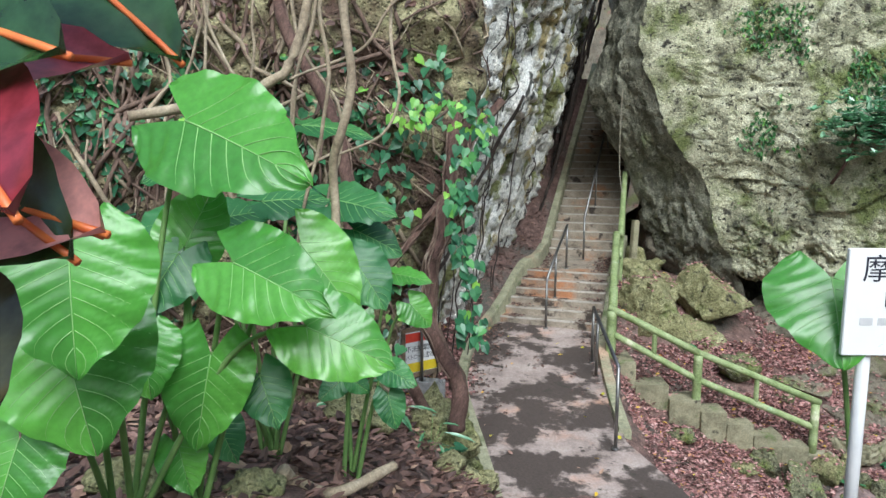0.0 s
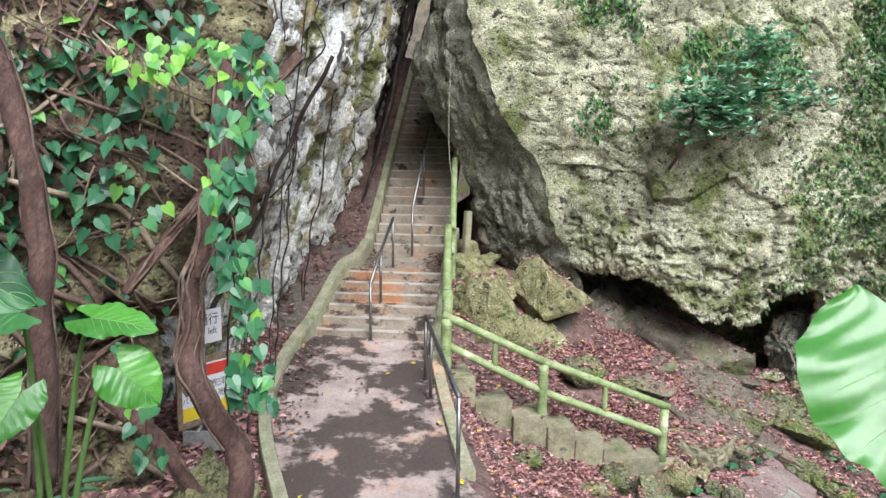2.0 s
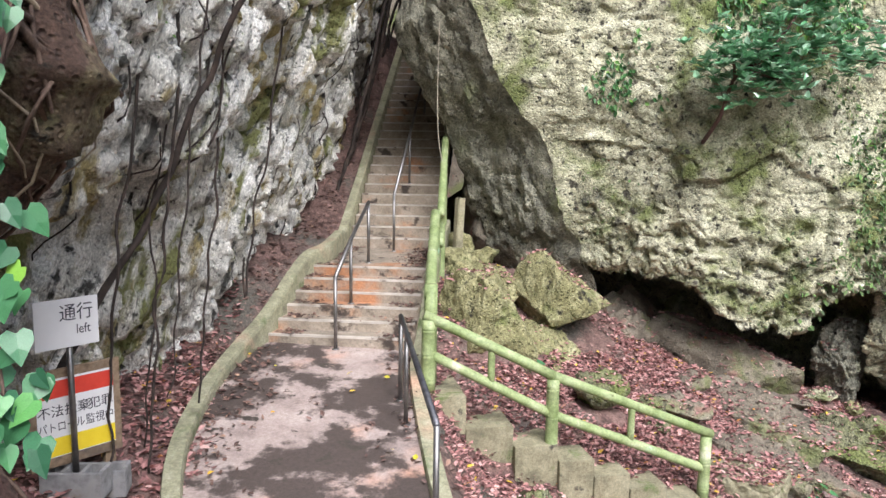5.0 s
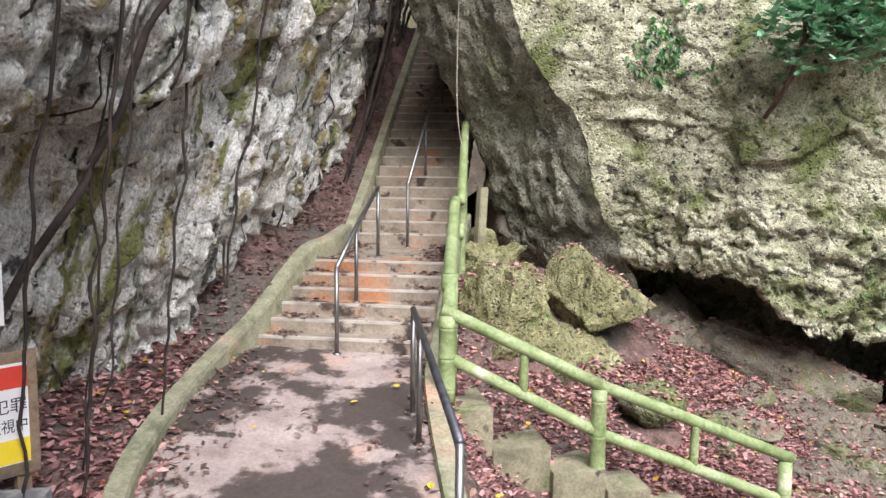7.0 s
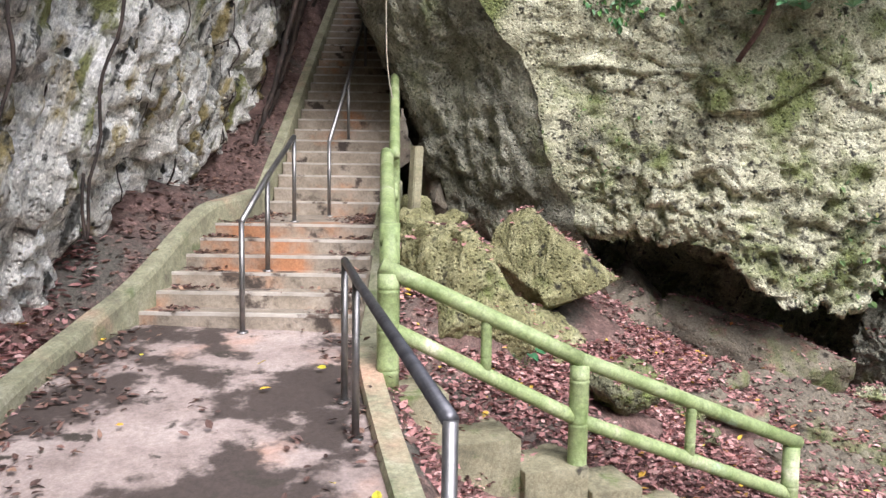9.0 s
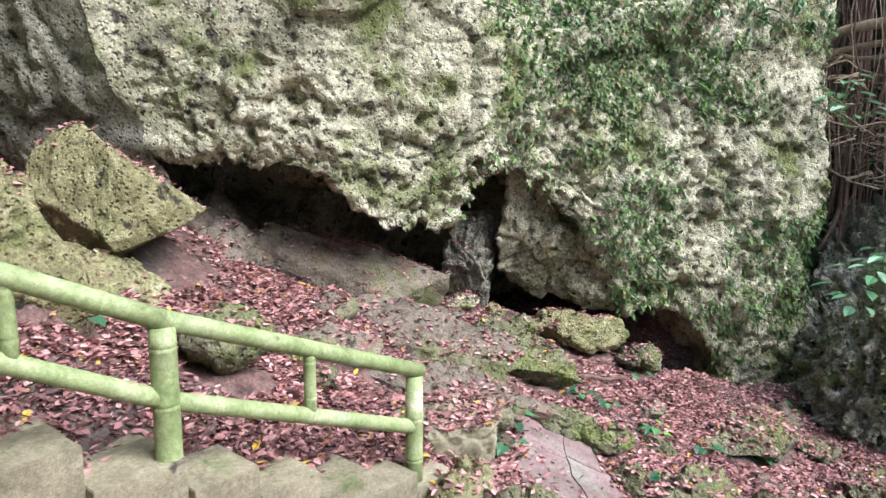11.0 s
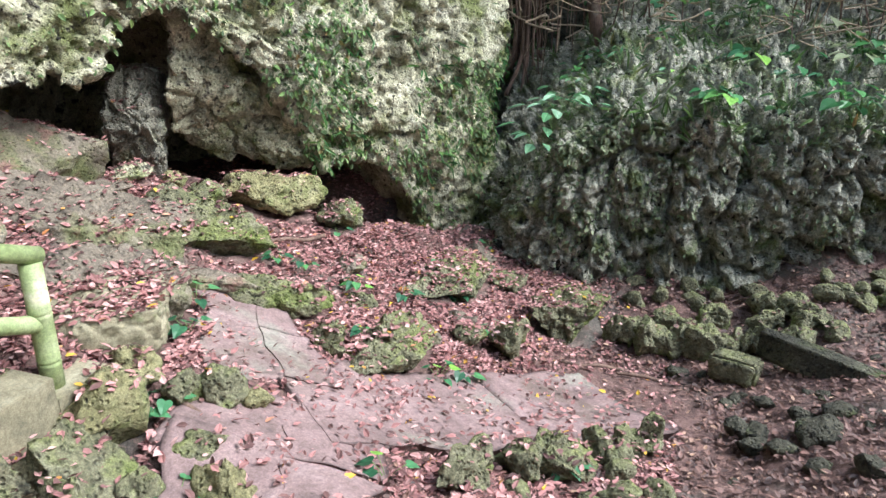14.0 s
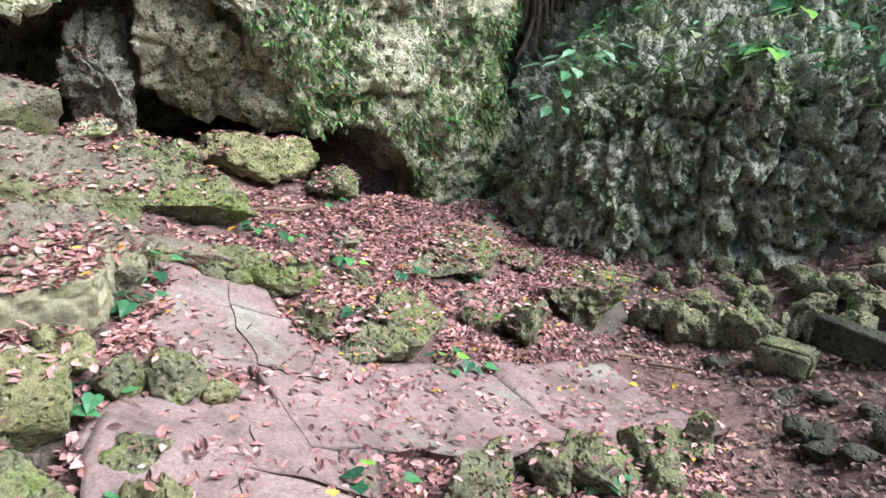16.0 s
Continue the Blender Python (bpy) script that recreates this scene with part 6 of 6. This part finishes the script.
def build_croton():
    base = (-0.52, 0.98, gz(-0.52, 0.98) - 0.03)
    holder = tagged(empty("croton", base), "croton bush with dark leaves ribbed red and orange", "plant")
    b = Vector(base)
    v, f = tube(bend([(0, 0, 0), (0.03, 0.02, 0.8), (0.06, 0.02, 1.5), (0.1, 0, 1.85)], 6), 0.016, 8)
    obj("stem", v, f, M_ROOT, holder)
    rows = [(-0.3, 1.0, 1.72, 0.3, -12, 0), (-0.22, 1.05, 1.82, 0.26, -20, 1), (-0.26, 0.98, 1.66, 0.34, -32, 0), (-0.3, 1.0, 1.6, 0.3, -25, 0), (-0.28, 0.96, 1.545, 0.26, -8, 1), (-0.32, 1.04, 1.44, 0.26, -40, 0), (-0.36, 1.06, 1.56, 0.28, -15, 0), (-0.3, 1.25, 1.86, 0.36, -40, 0), (-0.34, 0.98, 1.66, 0.28, 10, 1)]
    for i, (x, y, z, ln, ang, red) in enumerate(rows):
        p = Vector((x, y, z)) - b
        m = leaf_pose(p, ang, 35 + 10 * (i % 3), (i * 53) % 50 - 25)
        verts, faces = [], []
        n = 12
        for k in range(n):
            t = k / (n - 1)
            w = 0.075 * math.sin(math.pi * min(0.06 + t * 0.94, 1.0)) ** 0.8
            z = -0.12 * ln * t * t
            for xx, dz in ((-w, 0.012), (-w * 0.5, 0.004), (0, 0), (w * 0.5, 0.004), (w, 0.012)):
                verts.append((xx, t * ln, z + dz + 0.004 * math.sin(t * 20 + xx * 40)))
            if k:
                o = (k - 1) * 5
                faces += [(o + j, o + j + 1, o + j + 6, o + j + 5) for j in range(4)]
        leaf = obj("leaf", verts, faces, M_CROTON_RED if red else M_CROTON, holder)
        leaf.matrix_basis = m
        v, f = tube([(0, t * ln / 8, -0.12 * ln * (t / 8) ** 2 + 0.003) for t in range(9)], 0.004, 6)
        obj("rib", v, f, M_RIB, leaf, "orange-red rib")
        joint = Vector((0.08, 0, p.z * 0.93))
        v, f = tube(bend([joint, p.lerp(joint, 0.5), p], 3), 0.004, 5)
        obj("leaf_stalk", v, f, M_STEM, holder)


build_croton()


# ---- vines with heart-shaped leaves ----
def vine(line, count, size, seed, label, spread_r=0.14, mat=None):
    rng = random.Random(seed)
    pts = bend(line, 8)
    base = pts[-1]
    holder = tagged(empty("vine", base), label, "vine", "vines on the bank")
    v, f = tube([p - base for p in pts], 0.006, 5)
    obj("stem", v, f, M_ROOT, holder)
    proto = None
    for k in range(count):
        i = rng.randrange(len(pts) - 1)
        p = pts[i].lerp(pts[i + 1], rng.random()) - base
        off = Vector((rng.uniform(-1, 1), rng.uniform(-1.0, 0.1), rng.uniform(-0.6, 0.6))) * spread_r
        s = size * rng.uniform(0.7, 1.25)
        m = leaf_pose(p + off, -90 + rng.uniform(-50, 50), rng.uniform(5, 45), rng.uniform(-45, 45)) @ Matrix.Diagonal((s, s, s, 1))
        if proto is None:
            proto = leaf_mesh("leaf", np.zeros((1, 3)), np.array([(0, 1.0, 0)]), np.array([(0, 0, 1.0)]), np.ones(1), mat or M_HEART, HEART, holder)
            ob = proto
        else:
            ob = new("leaf", proto.data)
            ob.parent = holder
        ob.matrix_basis = m


M_YOUNG = leaf_material("young vine leaf", [(0.0, (0.1, 0.32, 0.08)), (0.5, (0.2, 0.5, 0.09)), (1.0, (0.36, 0.65, 0.1))], 0.4, 0.35)
HV = "climbing vine with heart-shaped green leaves hanging on the bank"
vine([(0.39, 6.57, 1.92), (0.31, 6.52, 1.51), (0.24, 6.5, 1.25), (0.24, 6.46, 1.02), (0.28, 6.4, 0.68), (0.29, 6.35, 0.36), (0.33, 6.3, 0.08), (0.35, 6.27, -0.09)], 150, 0.088, 1, HV, 0.12)
vine([(-0.05, 7.22, 2.45), (-0.15, 7.05, 1.9), (-0.3, 6.97, 1.19), (-0.45, 6.93, 0.77)], 60, 0.095, 3, HV, 0.28)
vine([(-0.58, 7.33, 2.44), (-0.6, 7.14, 1.89), (-0.75, 7.08, 1.33), (-0.86, 7.04, 0.91)], 50, 0.095, 4, HV, 0.3)
vine([(0.14, 7.54, 2.31), (0.11, 7.39, 1.95), (-0.04, 7.34, 1.47), (-0.21, 7.33, 1.12)], 50, 0.105, 5, HV, 0.22)
vine([(-0.33, 6.75, 1.98), (-0.12, 6.75, 1.80), (0.08, 6.75, 1.96), (0.27, 6.75, 1.82), (0.40, 6.75, 1.72)], 44, 0.085, 7, "vine with bright yellow-green young leaves high on the bank", 0.16, M_YOUNG)
vine([(-0.45, 6.9, 0.2), (-0.35, 6.8, -0.2), (-0.35, 6.7, -0.6)], 14, 0.09, 6, "short vine with bright green leaves on the trunk", 0.15)


# ---- roots and lianas ----
def root(line, r0, r1, mat, label, name="root", steps=8, sides=9, seed=0, rootlets=0):
    pts = bend(line, steps)
    n = len(pts)
    rng = random.Random(seed)
    rad = [(r0 + (r1 - r0) * i / (n - 1)) * (1 + 0.14 * noise.noise(Vector((i * 0.5, seed, 0)))) for i in range(n)]
    pts = [p + Vector((noise.noise(p * 3 + Vector((seed, 0, 0))), noise.noise(p * 3 + Vector((0, seed, 0))), 0)) * (max(0.06, r0) if name in ("hanging_root", "liana") else r0 * 0.9) for p in pts]
    v, f = tube(pts, rad, sides)
    ob = tagged(obj(name, v, f, mat), label, "root")
    for k in range(rootlets):
        a, line = rng.uniform(0, 6.28), []
        lo = rng.randrange(0, n // 3)
        for i in range(lo, n, 2):
            a += rng.uniform(-0.5, 0.5)
            line.append(pts[i] + Vector((math.cos(a), math.sin(a), 0)) * rad[i] * rng.uniform(0.95, 1.25))
        v, f = tube(bend(line, 3), rng.uniform(0.006, 0.012), 6)
        obj("rootlet", v, f, M_ROOT, ob)
    return ob


root([(0.24, 6.48, -0.99), (0.18, 6.56, -0.52), (-0.02, 6.67, -0.13), (-0.06, 6.73, 0.23), (0.02, 6.83, 0.68), (0.12, 6.99, 1.2), (0.18, 7.2, 1.65), (0.17, 7.64, 2.42)], 0.080, 0.052, M_BARK_RED, "thick reddish root running down the bank", "tree_root", seed=1, rootlets=9)
root([(-0.44, 6.84, 0.43), (-0.19, 6.89, 0.76), (0.02, 6.99, 1.03), (0.34, 7.9, 1.67), (0.65, 8.3, 2.05)], 0.035, 0.05, M_BARK_RED, "reddish root slanting across the bank", "tree_root", seed=2, rootlets=4)
root([(-0.6, 7.0, -0.3), (-0.37, 6.95, -0.54), (-0.18, 6.9, -0.75), (-0.05, 6.9, -1.2)], 0.06, 0.05, M_BARK_RED, "stubby root at the foot of the bank", "tree_root", seed=3, rootlets=4)
root([(-1.3, 6.4, 2.9), (-1.16, 6.2, 2.42), (-0.83, 6.1, 1.94), (-0.67, 6.0, 1.33), (-0.65, 6.0, 0.6), (-0.7, 6.0, -0.4)], 0.05, 0.062, M_BARK_RED, "leaning young tree trunk in front of the bank", "young_tree", seed=4, rootlets=4)
root([(-0.2, 3.14, 3.2), (-0.2, 3.14, 2.2), (-0.2, 3.11, 1.71), (-0.25, 3.16, 1.4), (-0.22, 3.15, 0.7)], 0.016, 0.02, M_ROOT_PALE, "pale liana hanging straight down", "liana", seed=5)
root([(0.0, 4.1, 2.9), (-0.13, 3.98, 2.12), (-0.08, 3.93, 1.82), (-0.13, 3.9, 1.63), (-0.34, 3.89, 1.53)], 0.01, 0.006, M_ROOT_PALE, "pale curling liana tip", "liana", seed=6)
root([(-0.3, 3.6, 2.6), (-0.51, 3.57, 1.98), (-0.61, 3.55, 1.86), (-0.81, 3.55, 1.78), (-1.2, 3.5, 1.7)], 0.022, 0.025, M_ROOT_PALE, "pale bent branch among the leaves", "liana", seed=7)
root([(0.1, 4.0, 2.5), (-0.2, 3.98, 2.12), (-0.34, 3.97, 2.01), (-0.6, 3.95, 1.9)], 0.008, 0.007, M_ROOT_PALE, "thin pale liana slanting down", "liana", seed=8)
root([(-0.55, 3.35, 0.1), (-0.5, 3.4, 0.02), (-0.3, 3.35, 0.0), (-0.05, 3.6, 0.02)], 0.035, 0.025, M_ROOT_PALE, "crooked root lying on the ground", "tree_root", seed=9)
for k in range(9):
    rg = random.Random(70 + k)
    x, y = rg.uniform(-1.6, -0.3), rg.uniform(3.4, 5.6)
    root([(x, y, 3.4), (x + rg.uniform(-0.2, 0.2), y, 2.4), (x + rg.uniform(-0.3, 0.3), y, 1.6), (x + rg.uniform(-0.2, 0.2), y, rg.uniform(0.2, 1.2))], 0.012, 0.008, M_ROOT_PALE, "thin grey liana hanging over the plants", "liana", seed=70 + k, sides=6)


def bank_roots():
    rng = random.Random(5)
    pts, nrm = SURF["bank"]
    lines = []
    nu, nv = pts.shape[:2]
    for k in range(230):
        i = int(rng.uniform(0.5, 0.96) * nu)
        j = int(rng.uniform(0.35, 0.72) * nv)
        ln = rng.randrange(20, 90)
        line = []
        drift = rng.uniform(-0.6, 0.6)
        for q in range(0, ln, 6):
            a, b = int(min(max(i + drift * q, 0), nu - 1)), max(j - q, 0)
            p = Vector(pts[a, b]) + Vector(nrm[a, b]) * 0.03
            line.append(p)
            drift += rng.uniform(-0.25, 0.25)
        r = rng.choice((0.005, 0.007, 0.01, 0.014, 0.022))
        if len(line) > 2:
            lines.append((bend(line, 2), r))
    strands("bank_roots", lines[::3], M_ROOT_PALE, "tangle of pale dry stems over the bank")
    strands("bank_roots", [q for i, q in enumerate(lines) if i % 3], M_ROOT, "tangle of brown roots and dry stems over the bank")
    lines = []
    pts, nrm = SURF["left"]
    nu, nv = pts.shape[:2]
    for k in range(20):
        i = int(rng.uniform(0.03, 0.72) * nu)
        j = int(rng.uniform(0.45, 0.8) * nv)
        line, drift = [], rng.uniform(-0.25, 0.05)
        stop = rng.randrange(60, 190)
        for q in range(0, stop, 7):
            a, b = int(min(max(i + drift * q * 0.6, 0), nu - 1)), max(j - q, 0)
            line.append(Vector(pts[a, b]) + Vector(nrm[a, b]) * 0.035)
            drift += rng.uniform(-0.08, 0.08)
        if len(line) > 2:
            lines.append((bend(line, 3), rng.uniform(0.004, 0.011)))
    strands("cliff_roots", lines, M_ROOT_DARK, "dark thin roots creeping down the white cliff")


bank_roots()
for k, (x, y, zt, zb, r) in enumerate([(0.12, 9.6, 3.5, -1.7, 0.013), (0.05, 9.9, 3.2, -1.6, 0.009), (0.35, 10.6, 3.0, -1.55, 0.012), (-0.05, 9.2, 3.0, -1.6, 0.012), (0.75, 11.4, 3.2, -0.3, 0.012), (0.3, 9.3, 3.2, -1.0, 0.008)]):
    rg = random.Random(k)
    root([(x + 0.5, y - 0.1, zt), (x + 0.25, y, 1.2), (x + 0.1 + rg.uniform(-0.06, 0.06), y, 0.2), (x + rg.uniform(-0.06, 0.06), y, -0.7), (x - 0.05, y, zb)], r, r * 0.8, M_ROOT_DARK, "dark aerial root hanging before the white cliff", "hanging_root", seed=20 + k, sides=6)
root([(1.0, 9.6, 2.2), (0.55, 9.9, 1.3), (0.2, 9.9, 0.5), (-0.15, 9.75, -0.2), (-0.5, 9.5, -0.9)], 0.022, 0.03, M_ROOT_DARK, "dark root slanting across the white cliff", "hanging_root", seed=31)
for k in range(8):
    rg = random.Random(90 + k)
    d = 4 + k * 0.7
    q = FOOT + AX * d - RT * rg.uniform(1.0, 1.3)
    z = -0.7 + max(d - 3.2, 0) * 0.667
    root([(q.x + 0.9, q.y, z + 4), (q.x + 0.55, q.y, z + 2.2), (q.x + 0.2, q.y, z + 0.9), (q.x - 0.1, q.y - 0.2, z - 0.1)], 0.03, 0.035, M_ROOT_DARK, "dark root hanging beside the stairs", "hanging_root", seed=90 + k, sides=7)


# ---- shrub on the cliff ----
def build_shrub():
    base = Vector((6.5, 12.62, 1.0))
    holder = tagged(empty("shrub", base), "leathery green shrub growing out of the cliff", "shrub")
    limbs = [[(6.5, 12.75, 0.95), (6.55, 12.45, 1.3), (6.62, 12.3, 1.75), (6.9, 12.2, 1.95), (7.4, 12.1, 2.1), (8.1, 12.05, 2.25)],
             [(6.62, 12.3, 1.75), (6.5, 12.2, 1.95), (6.3, 12.2, 2.0)], [(6.9, 12.2, 1.95), (7.2, 12.15, 2.35), (7.5, 12.15, 2.75), (7.7, 12.1, 2.9)],
             [(7.4, 12.1, 2.1), (7.9, 11.95, 2.0), (8.5, 11.9, 1.95)], [(6.75, 12.25, 1.85), (7.0, 12.1, 1.75), (7.3, 12.05, 1.7)]]
    rng = np.random.default_rng(3)
    pl, tp, up = [], [], []
    for k, ln in enumerate(limbs):
        pts = bend(ln, 7)
        v, f = tube([p - base for p in pts], [0.03 * (1 - 0.6 * i / len(pts)) * (1 if k == 0 else 0.7) for i in range(len(pts))], 7)
        obj("trunk" if k == 0 else "branch", v, f, M_BARK_RED, holder)
        for p in pts[9 if k == 0 else 3:]:
            for _ in range(4):
                c = np.array(p) + rng.normal(0, (0.22, 0.16, 0.16))
                d0 = rng.normal(0, 1, 3) * np.array((1, 1, 0.4)) + np.array((0, -0.4, 0.5))
                for q in range(7):
                    a = q * 0.9 + rng.uniform(0, 0.4)
                    pl.append(c - np.array(base))
                    tp.append(np.array((math.cos(a), math.sin(a), 0.25 + rng.normal(0, 0.2))) + 0.4 * d0)
                    up.append((rng.normal(0, 0.2), -0.3, 1))
    leaf_mesh("foliage", np.array(pl), np.array(tp), np.array(up), rng.uniform(0.1, 0.17, len(pl)), M_SHRUB, SIMPLE, holder)


build_shrub()


# ---- seedlings and small plants ----
def seedling(x, y, n, size, seed, label, z=None, mat=None, shape=HEART, height=0.14):
    rng = random.Random(seed)
    b = Vector((x, y, (gz(x, y) if z is None else z) - 0.01))
    holder = tagged(empty("seedling", b), label, "plant", "small plants")
    for k in range(n):
        a = k * 2.4 + rng.uniform(0, 1)
        tip = Vector((math.cos(a) * rng.uniform(0.4, 1) * height, math.sin(a) * rng.uniform(0.4, 1) * height, height * rng.uniform(0.5, 1.2)))
        v, f = tube([(0, 0, 0), tip * 0.5 + Vector((0, 0, 0.02)), tip], 0.0025, 5)
        obj("stem", v, f, M_STEM, holder)
        leaf_mesh("leaf", np.array([tuple(tip)]), np.array([(math.cos(a), math.sin(a), -0.25)]), np.array([(0.1, -0.3, 1.0)]), np.array([size * rng.uniform(0.7, 1.2)]), mat or M_HEART, shape, holder)


for i, (x, y) in enumerate([(5.75, 10.4), (5.95, 10.3), (9.7, 10.22), (8.85, 11.28), (10.38, 11.35), (9.05, 11.1), (11.9, 10.0), (10.43, 9.79), (9.83, 9.19), (8.6, 9.2), (8.35, 9.35), (8.4, 10.1), (5.4, 9.85), (8.3, 10.8), (7.4, 11.2), (6.9, 10.9), (4.0, 12.2), (-0.2, 7.0), (0.1, 6.3), (-0.8, 6.3), (6.3, 9.0), (7.3, 8.0), (12.1, 9.9), (9.3, 10.6), (10.9, 10.2)]):
    seedling(x, y, 4 + i % 4, 0.11, 700 + i, "small seedling with light green leaves in the litter")
def wall_top(x, y):
    """Height of the upper side of the low wall at x, y."""
    p = SURF["low"][0][:, 132:].reshape(-1, 3)
    return float(p[np.argmin((p[:, 0] - x) ** 2 + (p[:, 1] - y) ** 2), 2])


for i in range(60):
    rg = random.Random(800 + i)
    wx, wy = rg.uniform(12.4, 15.5), rg.uniform(3.5, 9.2)
    seedling(wx, wy, 7, rg.uniform(0.08, 0.28), 800 + i, "broad-leaved plant on top of the low wall", z=wall_top(wx, wy) - 0.02, mat=(M_HEART, M_TARO_DARK, M_WALLLEAF, M_IVY)[i % 4], height=rg.uniform(0.2, 0.4), shape=(HEART, SIMPLE, NEEDLE)[i % 3])
for i, (x, y, z) in enumerate([(12.5, 9.15, -2.65), (12.6, 8.95, -2.5), (12.4, 9.3, -3.0), (13.55, 9.9, -0.6), (13.45, 10.0, -0.3)]):
    seedling(x, y, 12, 0.24, 840 + i, "leafy green plant rooted in the rock", z=z, mat=M_SHRUB, height=0.4, shape=SIMPLE)


for i, (x, y) in enumerate([(-0.35, 6.2), (-0.6, 5.6), (0.0, 5.9)]):
    seedling(x, y, 8, 0.24, 860 + i, "tuft of long narrow pale green leaves on the bank", mat=M_SHRUB, shape=NEEDLE, height=0.22)


# ---- banyans behind the low wall ----
def banyan(x, y, z, r, seed, label):
    rng = random.Random(seed)
    holder = tagged(empty("banyan_tree", (x, y, z)), label, "tree")
    pts = bend([(0, 0, -0.3), (0.1, 0.05, 1.5), (0.0, -0.1, 3.2), (0.4, 0.1, 6.0), (0.6, 0.1, 9.0)], 7)
    v, f = tube(pts, [r * (1.5 - 0.6 * min(i / 6, 1)) for i in range(len(pts))], 10)
    obj("trunk", v, f, M_ROOT, holder)
    for k in range(10):
        a = rng.uniform(0, 6.28)
        line = [(0.1 * math.cos(a), 0.1 * math.sin(a), rng.uniform(2, 6)), (0.22 * math.cos(a), 0.22 * math.sin(a), 1.0), (0.3 * math.cos(a), 0.3 * math.sin(a), 0.3), (0.9 * math.cos(a), 0.9 * math.sin(a), -0.25)]
        v, f = tube(bend(line, 5), rng.uniform(0.015, 0.04), 6)
        obj("root", v, f, M_ROOT, holder)


banyan(17.0, 8.3, -2.25, 0.1, 1, "banyan trunk wrapped in aerial roots")
banyan(16.6, 6.0, -2.1, 0.12, 2, "banyan trunk with a tangle of reddish roots")
banyan(16.4, 10.4, -2.4, 0.05, 3, "slender banyan stem behind the cliff edge")
banyan(17.6, 3.0, -2.0, 0.14, 4, "banyan trunk in the shade beyond the wall")


# thick pale limbs of the fig beyond the end of the cliff
fig = tagged(empty("fig_tree", (15.30, 10.17, -1.35)), "pale thick fig limbs spreading out of the shade", "tree")
for limb, r in (([(15.30, 9.84, 1.05), (15.30, 10.52, 0.94), (15.30, 11.17, 0.55)], 0.090),
               ([(15.30, 9.81, 0.75), (15.30, 10.41, 0.67), (15.30, 10.99, 0.51)], 0.060),
               ([(15.30, 9.79, 0.54), (15.30, 10.32, 0.54), (15.30, 10.93, 0.85)], 0.040),
               ([(15.30, 11.17, 0.55), (15.30, 11.03, 1.03), (15.30, 10.64, 1.52)], 0.050)):
    v, f = tube(bend([Vector(p) - fig.location for p in limb], 6), [r * (1 - 0.03 * k) for k in range(13)], 9)
    obj("limb", v, f, M_ROOT_PALE, fig)
trunk = [Vector((15.40, 8.86, -2.35)), Vector((15.40, 9.26, -0.46)), Vector((15.30, 9.84, 1.05))]
v, f = tube(bend([p - fig.location for p in trunk], 6), 0.11, 10)
obj("trunk", v, f, M_ROOT, fig)


def root_curtain():
    rng = random.Random(12)
    lines = []
    for k in range(260):
        x, y = rng.uniform(14.6, 17.4), rng.uniform(2.5, 11.8)
        top, low = rng.uniform(1.5, 7.0), rng.uniform(-2.6, -0.5)
        n = 9
        pts, px, py = [], x, y
        for i in range(n):
            px += rng.uniform(-0.12, 0.12)
            py += rng.uniform(-0.16, 0.16)
            pts.append((px, py, top + (low - top) * i / (n - 1)))
        lines.append((bend(pts, 3), rng.uniform(0.004, 0.016)))
    strands("root_curtain", lines[:90], M_ROOT_PALE, "pale thin aerial roots hanging in the shade")
    strands("root_curtain", lines[90:], M_ROOT, "curtain of thin brown aerial roots hanging in the shade")
    lines = []
    for k in range(160):
        x, y, z = rng.uniform(14.2, 16.8), rng.uniform(3.0, 11.0), rng.uniform(-1.6, 0.6)
        pts = [(x, y, z)]
        for i in range(6):
            q = pts[-1]
            pts.append((q[0] + rng.uniform(-0.25, 0.25), q[1] + rng.uniform(-0.45, 0.45), q[2] + rng.uniform(-0.18, 0.2)))
        lines.append((bend(pts, 3), rng.uniform(0.006, 0.016)))
    strands("dry_stems", lines, M_ROOT_PALE, "dry tangled stems on the shaded slope")


root_curtain()


def sticks():
    rng = random.Random(44)
    for k, (x, y, ln, a, r) in enumerate([(9.4, 11.6, 1.3, -20, 0.025), (6.0, 10.2, 0.22, 80, 0.02), (10.0, 8.1, 0.7, 120, 0.02), (9.9, 7.6, 0.5, 100, 0.018), (11.6, 7.6, 0.8, 60, 0.012), (11.4, 8.3, 0.7, 140, 0.012), (7.3, 10.6, 0.5, 10, 0.01), (12.0, 9.4, 0.6, 30, 0.012), (5.2, 10.25, 0.5, 15, 0.012), (11.9, 6.8, 0.9, 100, 0.014)]):
        c, s = math.cos(radians(a)), math.sin(radians(a))
        pts = []
        for i in range(6):
            t = (i / 5 - 0.5) * ln
            px, py = x + c * t, y + s * t + rng.uniform(-0.02, 0.02)
            pts.append((px, py, gz(px, py) + r + 0.02))
        v, f = tube(bend(pts, 3), r, 7)
        tagged(obj("stick", v, f, M_ROOT), "dead brown stick lying on the leaves", "stick", "dead sticks")


sticks()
